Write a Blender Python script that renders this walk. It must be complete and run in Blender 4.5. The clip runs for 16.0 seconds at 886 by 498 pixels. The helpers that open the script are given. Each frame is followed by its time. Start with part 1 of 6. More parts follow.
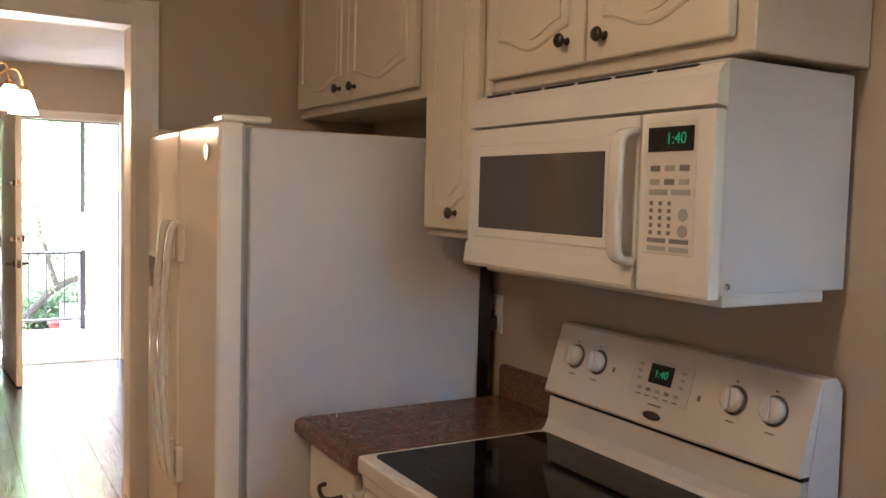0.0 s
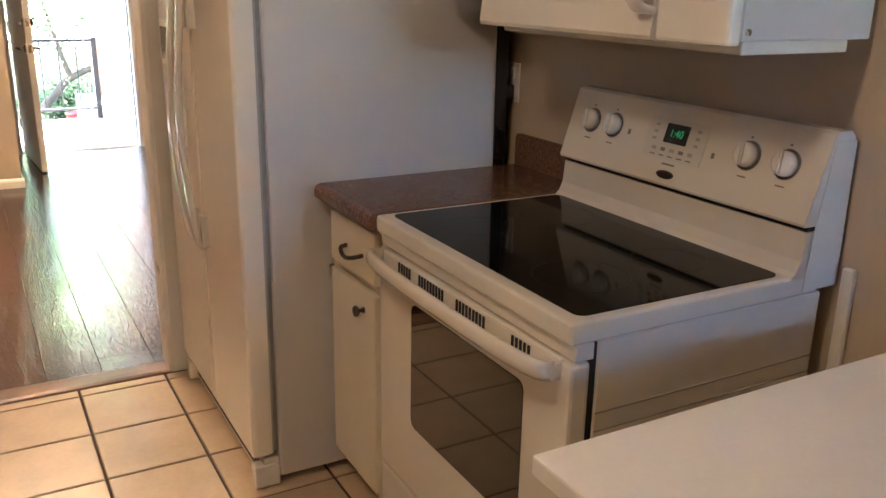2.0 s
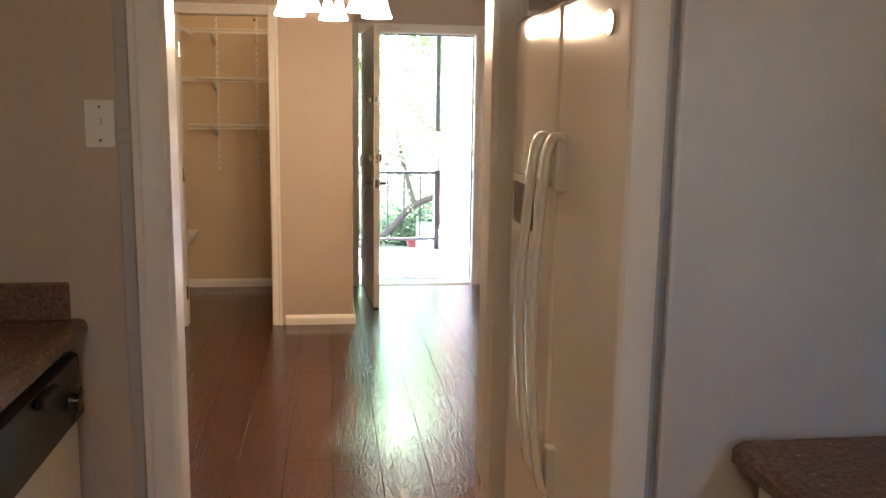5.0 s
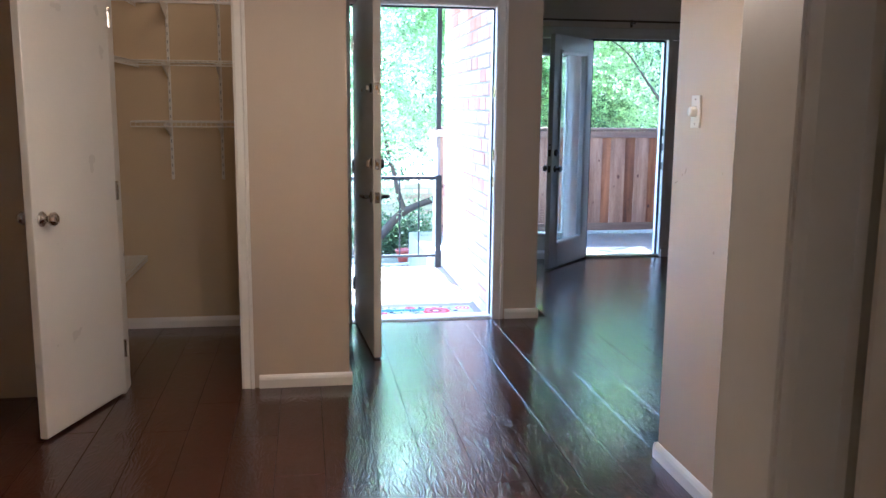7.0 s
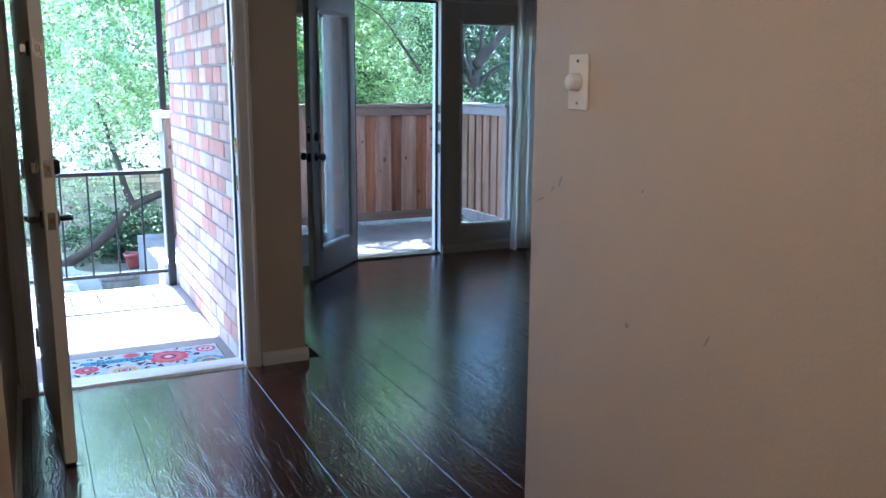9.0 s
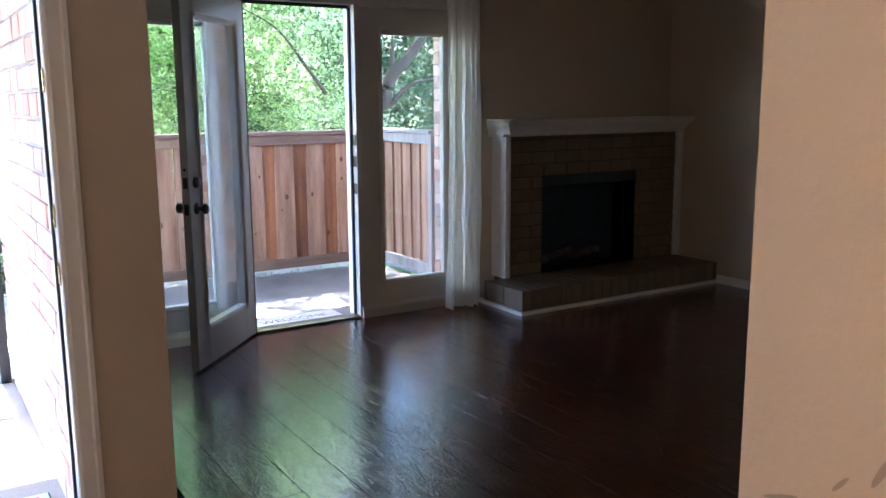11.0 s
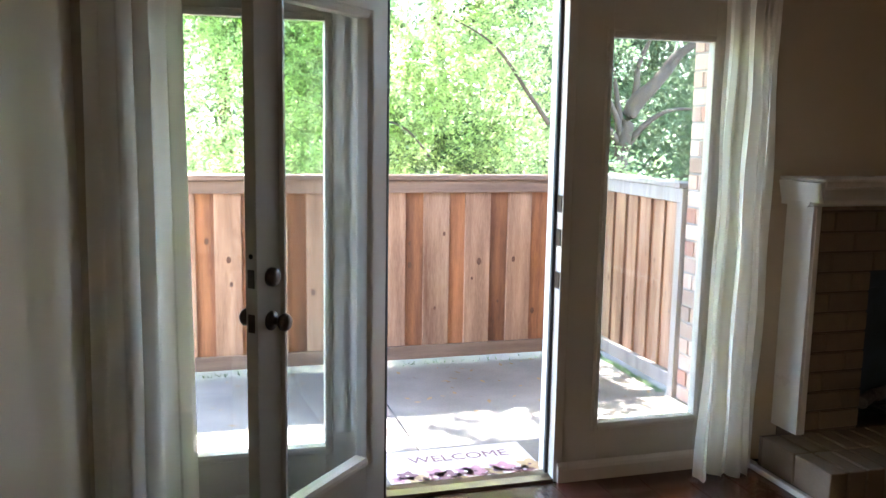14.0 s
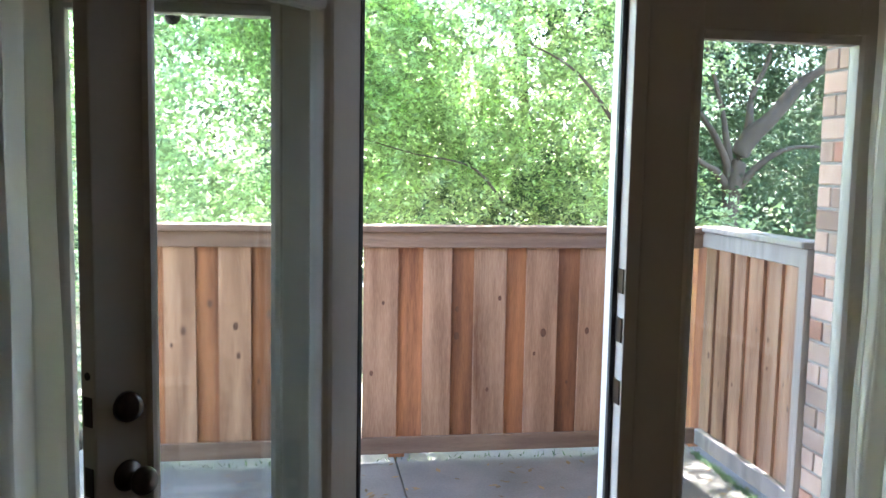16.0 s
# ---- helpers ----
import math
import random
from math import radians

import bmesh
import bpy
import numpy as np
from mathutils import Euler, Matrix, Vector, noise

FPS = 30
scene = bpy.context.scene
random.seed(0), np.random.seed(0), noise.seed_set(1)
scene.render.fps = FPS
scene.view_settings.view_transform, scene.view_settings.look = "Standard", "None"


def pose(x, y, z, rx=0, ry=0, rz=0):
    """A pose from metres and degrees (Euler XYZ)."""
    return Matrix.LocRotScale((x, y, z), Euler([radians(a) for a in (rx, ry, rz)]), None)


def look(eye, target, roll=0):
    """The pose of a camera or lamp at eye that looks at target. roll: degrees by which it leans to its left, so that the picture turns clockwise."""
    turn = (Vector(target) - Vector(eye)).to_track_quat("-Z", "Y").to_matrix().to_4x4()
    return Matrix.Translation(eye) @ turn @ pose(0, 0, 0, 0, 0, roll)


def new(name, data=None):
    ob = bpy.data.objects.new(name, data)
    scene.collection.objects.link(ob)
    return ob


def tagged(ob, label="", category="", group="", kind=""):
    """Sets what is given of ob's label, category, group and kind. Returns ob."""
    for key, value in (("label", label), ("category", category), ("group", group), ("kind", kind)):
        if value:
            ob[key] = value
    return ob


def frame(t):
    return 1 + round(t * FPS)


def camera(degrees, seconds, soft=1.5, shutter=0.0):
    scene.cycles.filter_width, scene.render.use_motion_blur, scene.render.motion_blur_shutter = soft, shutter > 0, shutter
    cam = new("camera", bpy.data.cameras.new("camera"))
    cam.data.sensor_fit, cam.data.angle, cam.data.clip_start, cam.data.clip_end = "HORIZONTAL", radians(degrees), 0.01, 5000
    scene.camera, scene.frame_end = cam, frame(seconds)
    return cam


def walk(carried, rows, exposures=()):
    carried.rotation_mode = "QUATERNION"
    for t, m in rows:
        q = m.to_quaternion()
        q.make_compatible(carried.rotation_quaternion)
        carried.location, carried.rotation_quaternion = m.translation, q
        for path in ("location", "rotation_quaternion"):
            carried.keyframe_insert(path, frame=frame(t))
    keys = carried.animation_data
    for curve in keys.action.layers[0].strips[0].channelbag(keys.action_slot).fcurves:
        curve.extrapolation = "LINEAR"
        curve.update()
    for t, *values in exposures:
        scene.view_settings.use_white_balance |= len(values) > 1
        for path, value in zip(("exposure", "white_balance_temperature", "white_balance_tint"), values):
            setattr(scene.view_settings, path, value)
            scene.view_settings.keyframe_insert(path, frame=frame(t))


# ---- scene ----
cam = camera(54.7, 16.0)
PATH = [
    (0, (-0.021, -0.147, 1.515), (0.980, 1.580, 1.388), 1.5),
    (0.5, (-0.019, -0.144, 1.481), (0.953, 1.575, 1.161), 1.5),
    (1, (-0.022, -0.153, 1.464), (0.928, 1.548, 1.012), 1.1),
    (1.5, (-0.022, -0.166, 1.450), (0.917, 1.517, 0.915), 1.0),
    (2, (-0.029, -0.172, 1.443), (0.903, 1.494, 0.847), 1.1),
    (2.5, (-0.032, -0.166, 1.442), (0.887, 1.502, 0.829), 1.4),
    (3, (-0.024, -0.108, 1.434), (0.892, 1.560, 0.819), 1.6),
    (3.5, (-0.028, 0.004, 1.441), (0.879, 1.694, 0.872), 1.7),
    (4, (0.001, 0.166, 1.449), (0.774, 1.956, 1.001), 1.7),
    (4.5, (0.111, 0.405, 1.461), (0.585, 2.312, 1.092), 0.8),
    (5, (0.097, 0.677, 1.463), (0.358, 2.633, 1.140), 0.8),
    (5.2, (0.045, 0.836, 1.448), (0.276, 2.800, 1.151), 0.1),
    (7.3, (0.043, 2.362, 1.408), (0.403, 4.299, 1.068), 0.7),
    (7.5, (0.085, 2.500, 1.402), (0.511, 4.422, 1.049), 0.2),
    (8, (0.180, 2.787, 1.412), (0.813, 4.648, 1.043), 1.6),
    (8.5, (0.242, 3.223, 1.413), (1.074, 5.006, 1.057), 0.9),
    (9, (0.380, 3.567, 1.405), (1.233, 5.336, 1.026), 0.3),
    (9.5, (0.542, 3.958, 1.438), (1.424, 5.712, 1.053), 0.9),
    (10, (0.584, 4.306, 1.440), (1.610, 5.987, 1.090), 0.1),
    (10.2, (0.643, 4.433, 1.444), (1.694, 6.098, 1.094), -0.1),
    (12.3, (1.309, 5.626, 1.476), (2.309, 7.327, 1.150), -2.3),
    (12.5, (1.388, 5.773, 1.484), (2.330, 7.507, 1.159), -1.9),
    (13, (1.583, 6.099, 1.483), (2.379, 7.908, 1.179), 0.1),
    (13.5, (1.745, 6.403, 1.509), (2.431, 8.260, 1.220), 1.0),
    (14, (1.973, 6.723, 1.510), (2.531, 8.623, 1.226), 1.0),
    (14.5, (2.176, 7.009, 1.497), (2.672, 8.934, 1.276), 0.7),
    (15, (2.3, 7.289, 1.533), (2.777, 9.224, 1.365), 1.4),
    (15.5, (2.443, 7.462, 1.543), (2.839, 9.414, 1.36), 1.5),
    (16, (2.552, 7.686, 1.522), (2.866, 9.652, 1.323), 1.1),
]
# exposure and white balance: the film's camera opens up in the kitchen and closes down towards the bright doors
EXPOSURES = [(0.0, 5.6, 5600, 17), (3.0, 5.7, 5450, 15), (4.2, 5.55, 5500, 16), (5.2, 4.95, 5500, 15), (7.3, 4.3, 4350, 13), (8.0, 4.0, 4300, 12), (9.0, 3.42, 4450, 12), (10.2, 3.6, 5000, 16), (12.3, 5.25, 5350, 22), (13.5, 4.92, 5850, 16), (15.0, 4.42, 5900, 14), (16.0, 4.02, 5700, 13)]
SKY, SUN = 0.15, 5.0
KITCHEN_FILL, CHANDELIER_BULB, CLOSET_BULB, SHADE_GLOW = 0.40, 0.46, 0.16, 0.5

walk(cam, [(t, look(eye, target, roll)) for t, eye, target, roll in PATH], EXPOSURES)

# ---- light ----
world = bpy.data.worlds.new("daylight")
scene.world = world
world.use_nodes = True
wn = world.node_tree.nodes
sky = wn.new("ShaderNodeTexSky")
sky.sky_type = "NISHITA"
sky.sun_disc = False
SUN_WAY = Vector((-0.02, 0.60, 0.80)).normalized()
sky.sun_elevation = math.asin(SUN_WAY.z)
sky.sun_rotation = math.atan2(SUN_WAY.x, SUN_WAY.y)
wn["Background"].inputs["Strength"].default_value = SKY
world.node_tree.links.new(sky.outputs["Color"], wn["Background"].inputs["Color"])
sun = bpy.data.lights.new("sun", "SUN")
sun.energy, sun.angle, sun.color = SUN, radians(0.6), (1.0, 0.95, 0.86)
sun_ob = new("sun", sun)
sun_ob.matrix_world = look(SUN_WAY * 30, (0, 0, 0))


def bulb(name, at, watts, colour, radius=0.03):
    lamp = bpy.data.lights.new(name, "POINT")
    lamp.energy, lamp.color, lamp.shadow_soft_size = watts, colour, radius
    ob = new(name, lamp)
    ob.location = at
    return ob


WARM = (1.0, 0.64, 0.33)
# warm kitchen fill light, added at the ceiling out of view
KITCHEN_FILL_AT = (-0.30, 0.75)
bulb("kitchen_fill", (*KITCHEN_FILL_AT, 2.33), KITCHEN_FILL, (1.0, 0.68, 0.39), 0.10)
CHANDELIER = (0.12, 4.62)

# ---- materials ----


def rgb(c):
    return (c[0], c[1], c[2], 1.0)


def shade(c, k):
    return tuple(min(1.0, v * k) for v in c)


def mat(name, col, rough=0.5, metal=0.0, var=0.10, scale=3.0, fine=90.0, bump=0.03, rand=0.0, stretch=(1, 1, 1), coat=0.0, spec=0.5, stain=None, rvar=0.08, island=False):
    """A painted, stained or bare surface: two scales of variation, fine relief, and a chance shift of tone from piece to piece."""
    m = bpy.data.materials.new(name)
    m.use_nodes = True
    nt = m.node_tree
    n, l = nt.nodes, nt.links
    b = n["Principled BSDF"]
    tc = n.new("ShaderNodeTexCoord")
    mp = n.new("ShaderNodeMapping")
    mp.inputs["Scale"].default_value = stretch
    l.new(tc.outputs["Object"], mp.inputs["Vector"])
    vec = mp.outputs["Vector"]
    if rand:
        src = n.new("ShaderNodeNewGeometry").outputs["Random Per Island"] if island else n.new("ShaderNodeObjectInfo").outputs["Random"]
        sh = n.new("ShaderNodeVectorMath")
        sh.operation = "ADD"
        mul = n.new("ShaderNodeMath")
        mul.operation = "MULTIPLY"
        mul.inputs[1].default_value = 37.0
        l.new(src, mul.inputs[0])
        l.new(vec, sh.inputs[0])
        l.new(mul.outputs[0], sh.inputs[1])
        vec = sh.outputs[0]
    a = n.new("ShaderNodeTexNoise")
    a.inputs["Scale"].default_value, a.inputs["Detail"].default_value = scale, 5
    f = n.new("ShaderNodeTexNoise")
    f.inputs["Scale"].default_value, f.inputs["Detail"].default_value = fine, 3
    l.new(vec, a.inputs["Vector"])
    l.new(vec, f.inputs["Vector"])
    mixn = n.new("ShaderNodeMath")
    mixn.operation = "MULTIPLY_ADD"
    mixn.inputs[1].default_value = 0.35
    l.new(f.outputs["Fac"], mixn.inputs[0])
    l.new(a.outputs["Fac"], mixn.inputs[2])
    r = n.new("ShaderNodeValToRGB")
    r.color_ramp.elements[0].position, r.color_ramp.elements[1].position = 0.42, 0.92
    r.color_ramp.elements[0].color = rgb(stain if stain else shade(col, 1 - var))
    r.color_ramp.elements[1].color = rgb(shade(col, 1 + var))
    l.new(mixn.outputs[0], r.inputs["Fac"])
    out = r.outputs["Color"]
    if rand:
        hsv = n.new("ShaderNodeHueSaturation")
        mr = n.new("ShaderNodeMapRange")
        mr.inputs["To Min"].default_value, mr.inputs["To Max"].default_value = 1 - rand, 1 + rand
        l.new(src, mr.inputs["Value"])
        l.new(mr.outputs[0], hsv.inputs["Value"])
        l.new(out, hsv.inputs["Color"])
        out = hsv.outputs["Color"]
    l.new(out, b.inputs["Base Color"])
    rr = n.new("ShaderNodeMapRange")
    rr.inputs["To Min"].default_value, rr.inputs["To Max"].default_value = max(0.02, rough - rvar), min(1, rough + rvar)
    l.new(a.outputs["Fac"], rr.inputs["Value"])
    l.new(rr.outputs[0], b.inputs["Roughness"])
    b.inputs["Metallic"].default_value = metal
    b.inputs["Coat Weight"].default_value = coat
    b.inputs["Coat Roughness"].default_value = 0.08
    b.inputs["Specular IOR Level"].default_value = spec
    if bump:
        bp = n.new("ShaderNodeBump")
        bp.inputs["Strength"].default_value, bp.inputs["Distance"].default_value = min(1, bump * 4), 0.004
        l.new(f.outputs["Fac"], bp.inputs["Height"])
        l.new(bp.outputs[0], b.inputs["Normal"])
    return m


def glow(name, col, strength):
    m = bpy.data.materials.new(name)
    m.use_nodes = True
    b = m.node_tree.nodes["Principled BSDF"]
    b.inputs["Base Color"].default_value = rgb(col)
    b.inputs["Emission Color"].default_value = rgb(col)
    b.inputs["Emission Strength"].default_value = strength
    b.inputs["Roughness"].default_value = 0.3
    return m


def pane_glass(name, tint=(1, 1, 1), gloss=1.0):
    m = bpy.data.materials.new(name)
    m.use_nodes = True
    nt = m.node_tree
    n, l = nt.nodes, nt.links
    n.remove(n["Principled BSDF"])
    tr, gl, mx, fr = n.new("ShaderNodeBsdfTransparent"), n.new("ShaderNodeBsdfGlossy"), n.new("ShaderNodeMixShader"), n.new("ShaderNodeLayerWeight")
    tr.inputs["Color"].default_value = rgb(tint)
    gl.inputs["Roughness"].default_value = 0.01
    fr.inputs["Blend"].default_value = 0.5
    pw, ma = n.new("ShaderNodeMath"), n.new("ShaderNodeMath")
    pw.operation, pw.inputs[1].default_value = "POWER", 4.0
    ma.operation, ma.inputs[1].default_value, ma.inputs[2].default_value = "MULTIPLY_ADD", 0.85 * gloss, 0.045 * gloss
    l.new(fr.outputs["Facing"], pw.inputs[0])
    l.new(pw.outputs[0], ma.inputs[0])
    l.new(ma.outputs[0], mx.inputs[0])
    l.new(tr.outputs[0], mx.inputs[1])
    l.new(gl.outputs[0], mx.inputs[2])
    l.new(mx.outputs[0], n["Material Output"].inputs["Surface"])
    return m


def plank_floor(name, dark, light):
    """Glossy hand-scraped laminate: long cathedral grain pressed into every plank."""
    m = bpy.data.materials.new(name)
    m.use_nodes = True
    nt = m.node_tree
    n, l = nt.nodes, nt.links
    b = n["Principled BSDF"]
    tc, mp, oi = n.new("ShaderNodeTexCoord"), n.new("ShaderNodeMapping"), n.new("ShaderNodeObjectInfo")
    mp.inputs["Scale"].default_value = (11.0, 2.6, 1)
    l.new(tc.outputs["Object"], mp.inputs["Vector"])
    off = n.new("ShaderNodeMath")
    off.operation, off.inputs[1].default_value = "MULTIPLY", 61.0
    l.new(oi.outputs["Random"], off.inputs[0])
    add = n.new("ShaderNodeVectorMath")
    l.new(mp.outputs[0], add.inputs[0])
    l.new(off.outputs[0], add.inputs[1])
    fig = n.new("ShaderNodeTexNoise")
    fig.inputs["Scale"].default_value, fig.inputs["Detail"].default_value, fig.inputs["Roughness"].default_value = 1.1, 2.2, 0.45
    l.new(add.outputs[0], fig.inputs["Vector"])
    rings = n.new("ShaderNodeMath")
    rings.operation, rings.inputs[1].default_value = "MULTIPLY", 100.0
    l.new(fig.outputs["Fac"], rings.inputs[0])
    sine = n.new("ShaderNodeMath")
    sine.operation = "SINE"
    l.new(rings.outputs[0], sine.inputs[0])
    half = n.new("ShaderNodeMath")
    half.operation, half.inputs[1].default_value, half.inputs[2].default_value = "MULTIPLY_ADD", 0.5, 0.5
    l.new(sine.outputs[0], half.inputs[0])
    thin = n.new("ShaderNodeMath")
    thin.operation, thin.inputs[1].default_value = "POWER", 3.0
    l.new(half.outputs[0], thin.inputs[0])
    mp2 = n.new("ShaderNodeMapping")
    mp2.inputs["Scale"].default_value = (120, 5, 1)
    l.new(tc.outputs["Object"], mp2.inputs["Vector"])
    pores = n.new("ShaderNodeTexNoise")
    pores.inputs["Scale"].default_value, pores.inputs["Detail"].default_value = 1.0, 3
    l.new(mp2.outputs[0], pores.inputs["Vector"])
    mix = n.new("ShaderNodeMath")
    mix.operation, mix.inputs[1].default_value = "MULTIPLY_ADD", 0.7
    l.new(thin.outputs[0], mix.inputs[0])
    l.new(pores.outputs["Fac"], mix.inputs[2])
    ramp = n.new("ShaderNodeValToRGB")
    ramp.color_ramp.elements[0].position, ramp.color_ramp.elements[1].position = 0.35, 1.15
    ramp.color_ramp.elements[0].color, ramp.color_ramp.elements[1].color = rgb(light), rgb(dark)
    l.new(mix.outputs[0], ramp.inputs["Fac"])
    hsv, mr = n.new("ShaderNodeHueSaturation"), n.new("ShaderNodeMapRange")
    mr.inputs["To Min"].default_value, mr.inputs["To Max"].default_value = 0.7, 1.3
    l.new(oi.outputs["Random"], mr.inputs["Value"])
    l.new(mr.outputs[0], hsv.inputs["Value"])
    l.new(ramp.outputs["Color"], hsv.inputs["Color"])
    l.new(hsv.outputs["Color"], b.inputs["Base Color"])
    rr = n.new("ShaderNodeMapRange")
    rr.inputs["To Min"].default_value, rr.inputs["To Max"].default_value = FLOOR_ROUGH - 0.05, FLOOR_ROUGH + 0.09
    l.new(pores.outputs["Fac"], rr.inputs["Value"])
    l.new(rr.outputs[0], b.inputs["Roughness"])
    bp = n.new("ShaderNodeBump")
    bp.inputs["Strength"].default_value, bp.inputs["Distance"].default_value = FLOOR_BUMP, 0.0012
    l.new(mix.outputs[0], bp.inputs["Height"])
    l.new(bp.outputs[0], b.inputs["Normal"])
    b.inputs["Specular IOR Level"].default_value = 0.35
    b.inputs["Coat Weight"].default_value = 0.45
    b.inputs["Coat Roughness"].default_value = 0.10
    l.new(bp.outputs[0], b.inputs["Coat Normal"])
    return m


def leafy(name, col, trans=0.5):
    m = bpy.data.materials.new(name)
    m.use_nodes = True
    nt = m.node_tree
    n, l = nt.nodes, nt.links
    b = n["Principled BSDF"]
    geo, hsv, mr = n.new("ShaderNodeNewGeometry"), n.new("ShaderNodeHueSaturation"), n.new("ShaderNodeMapRange")
    mr.inputs["To Min"].default_value, mr.inputs["To Max"].default_value = 0.5, 1.45
    l.new(geo.outputs["Random Per Island"], mr.inputs["Value"])
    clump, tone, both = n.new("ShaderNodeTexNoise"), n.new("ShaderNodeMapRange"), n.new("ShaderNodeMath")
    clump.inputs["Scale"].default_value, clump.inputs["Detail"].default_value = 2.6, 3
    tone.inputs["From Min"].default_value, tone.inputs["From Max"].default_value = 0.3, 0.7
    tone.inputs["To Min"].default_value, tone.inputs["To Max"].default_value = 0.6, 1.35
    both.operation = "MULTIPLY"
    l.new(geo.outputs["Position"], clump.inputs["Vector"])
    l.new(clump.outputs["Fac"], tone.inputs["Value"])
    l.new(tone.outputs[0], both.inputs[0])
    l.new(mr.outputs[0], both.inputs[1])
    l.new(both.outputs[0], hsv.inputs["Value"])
    hsv.inputs["Color"].default_value = rgb(col)
    l.new(hsv.outputs["Color"], b.inputs["Base Color"])
    b.inputs["Roughness"].default_value = 0.6
    b.inputs["Specular IOR Level"].default_value = 0.25
    tr, mx = n.new("ShaderNodeBsdfTranslucent"), n.new("ShaderNodeMixShader")
    hs2 = n.new("ShaderNodeHueSaturation")
    hs2.inputs["Value"].default_value = 3.9
    hs2.inputs["Hue"].default_value = 0.490
    hs2.inputs["Saturation"].default_value = 0.70
    l.new(hsv.outputs["Color"], hs2.inputs["Color"])
    l.new(hs2.outputs["Color"], tr.inputs["Color"])
    mx.inputs[0].default_value = trans
    l.new(b.outputs[0], mx.inputs[1])
    l.new(tr.outputs[0], mx.inputs[2])
    l.new(mx.outputs[0], n["Material Output"].inputs["Surface"])
    return m


def sheer(name, col, opacity):
    """Thin curtain cloth: part of the light goes through."""
    m = bpy.data.materials.new(name)
    m.use_nodes = True
    nt = m.node_tree
    n, l = nt.nodes, nt.links
    b = n["Principled BSDF"]
    b.inputs["Base Color"].default_value = rgb(col)
    b.inputs["Roughness"].default_value = 0.9
    tc, wv = n.new("ShaderNodeTexCoord"), n.new("ShaderNodeTexNoise")
    wv.inputs["Scale"].default_value = 900
    l.new(tc.outputs["Object"], wv.inputs["Vector"])
    bp = n.new("ShaderNodeBump")
    bp.inputs["Strength"].default_value, bp.inputs["Distance"].default_value = 0.2, 0.001
    l.new(wv.outputs["Fac"], bp.inputs["Height"])
    l.new(bp.outputs[0], b.inputs["Normal"])
    tl, tp = n.new("ShaderNodeBsdfTranslucent"), n.new("ShaderNodeBsdfTransparent")
    tl.inputs["Color"].default_value = rgb(col)
    m1, m2 = n.new("ShaderNodeMixShader"), n.new("ShaderNodeMixShader")
    m1.inputs[0].default_value, m2.inputs[0].default_value = 0.7, opacity
    l.new(b.outputs[0], m1.inputs[1])
    l.new(tl.outputs[0], m1.inputs[2])
    l.new(tp.outputs[0], m2.inputs[1])
    l.new(m1.outputs[0], m2.inputs[2])
    l.new(m2.outputs[0], n["Material Output"].inputs["Surface"])
    return m


WALL = mat("wall_paint", (0.495, 0.405, 0.30), 0.55, var=0.035, scale=1.1, fine=140, bump=0.05)
# closet copy of the wall paint, yellow lamp light mixed into it
WALL_IN = mat("lamplit_closet_paint", (0.60, 0.48, 0.30), 0.6, var=0.04, scale=1.3, fine=120, bump=0.05)
CEIL = mat("ceiling_paint", (0.72, 0.70, 0.66), 0.85, var=0.03, scale=2, fine=160, bump=0.12)
TRIM = mat("trim_paint", (0.74, 0.71, 0.64), 0.3, var=0.03, scale=4, fine=60, bump=0.01)
DOOR = mat("door_paint", (0.70, 0.66, 0.57), 0.38, var=0.04, scale=2.5, fine=70, bump=0.015)
# cream paint taken darker: the doors' backlit shade is in its colour
FRENCH = mat("backlit_french_paint", (0.50, 0.465, 0.395), 0.42, var=0.05, scale=2.5, fine=60, bump=0.015)
CAB = mat("cabinet_paint", (0.72, 0.66, 0.53), 0.35, var=0.05, scale=5, fine=80, bump=0.012)
CABBODY = mat("cabinet_body_paint", (0.66, 0.60, 0.48), 0.4, var=0.05, scale=5, fine=80, bump=0.012)
ENAMEL = mat("white_enamel", (0.72, 0.69, 0.62), 0.09, var=0.02, scale=2, fine=50, bump=0.0, rvar=0.04)
# textured white steel of the bodies, weaker light put into its darker colour
FRIDGE = mat("shaded_white_steel", (0.60, 0.59, 0.575), 0.32, var=0.02, scale=2, fine=420, bump=0.06, rvar=0.05)
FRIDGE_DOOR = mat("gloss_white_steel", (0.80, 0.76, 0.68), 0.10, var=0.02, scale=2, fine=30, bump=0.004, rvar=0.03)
PLASTIC = mat("white_plastic", (0.78, 0.76, 0.70), 0.17, var=0.03, scale=6, fine=60, bump=0.004)
GREYPL = mat("grey_plastic", (0.38, 0.37, 0.35), 0.4, var=0.05, bump=0.004)
PRINT = mat("printed_grey", (0.20, 0.19, 0.18), 0.6, var=0.05, bump=0)
SEAL = mat("door_seal", (0.30, 0.29, 0.27), 0.6, var=0.05, bump=0.01)
BLACKGLASS = mat("black_ceramic_glass", (0.004, 0.004, 0.0045), 0.06, var=0.1, bump=0, rvar=0.02, spec=0.14)
OVENGLASS = mat("oven_window_glass", (0.020, 0.018, 0.014), 0.03, var=0.1, bump=0, rvar=0.01, spec=0.8)
MWGLASS = mat("microwave_window", (0.09, 0.085, 0.08), 0.05, var=0.05, bump=0, rvar=0.02)
BLACK = mat("black_plastic", (0.012, 0.012, 0.013), 0.28, var=0.2, bump=0.006)
GREYPAINT = mat("grey_painted_metal", (0.40, 0.38, 0.35), 0.4, var=0.05, bump=0.01)
# near-black filler that paints the shade inside slots, gaps and holes
DARKGAP = mat("dark_gap", (0.01, 0.01, 0.01), 0.8, var=0.1, bump=0)
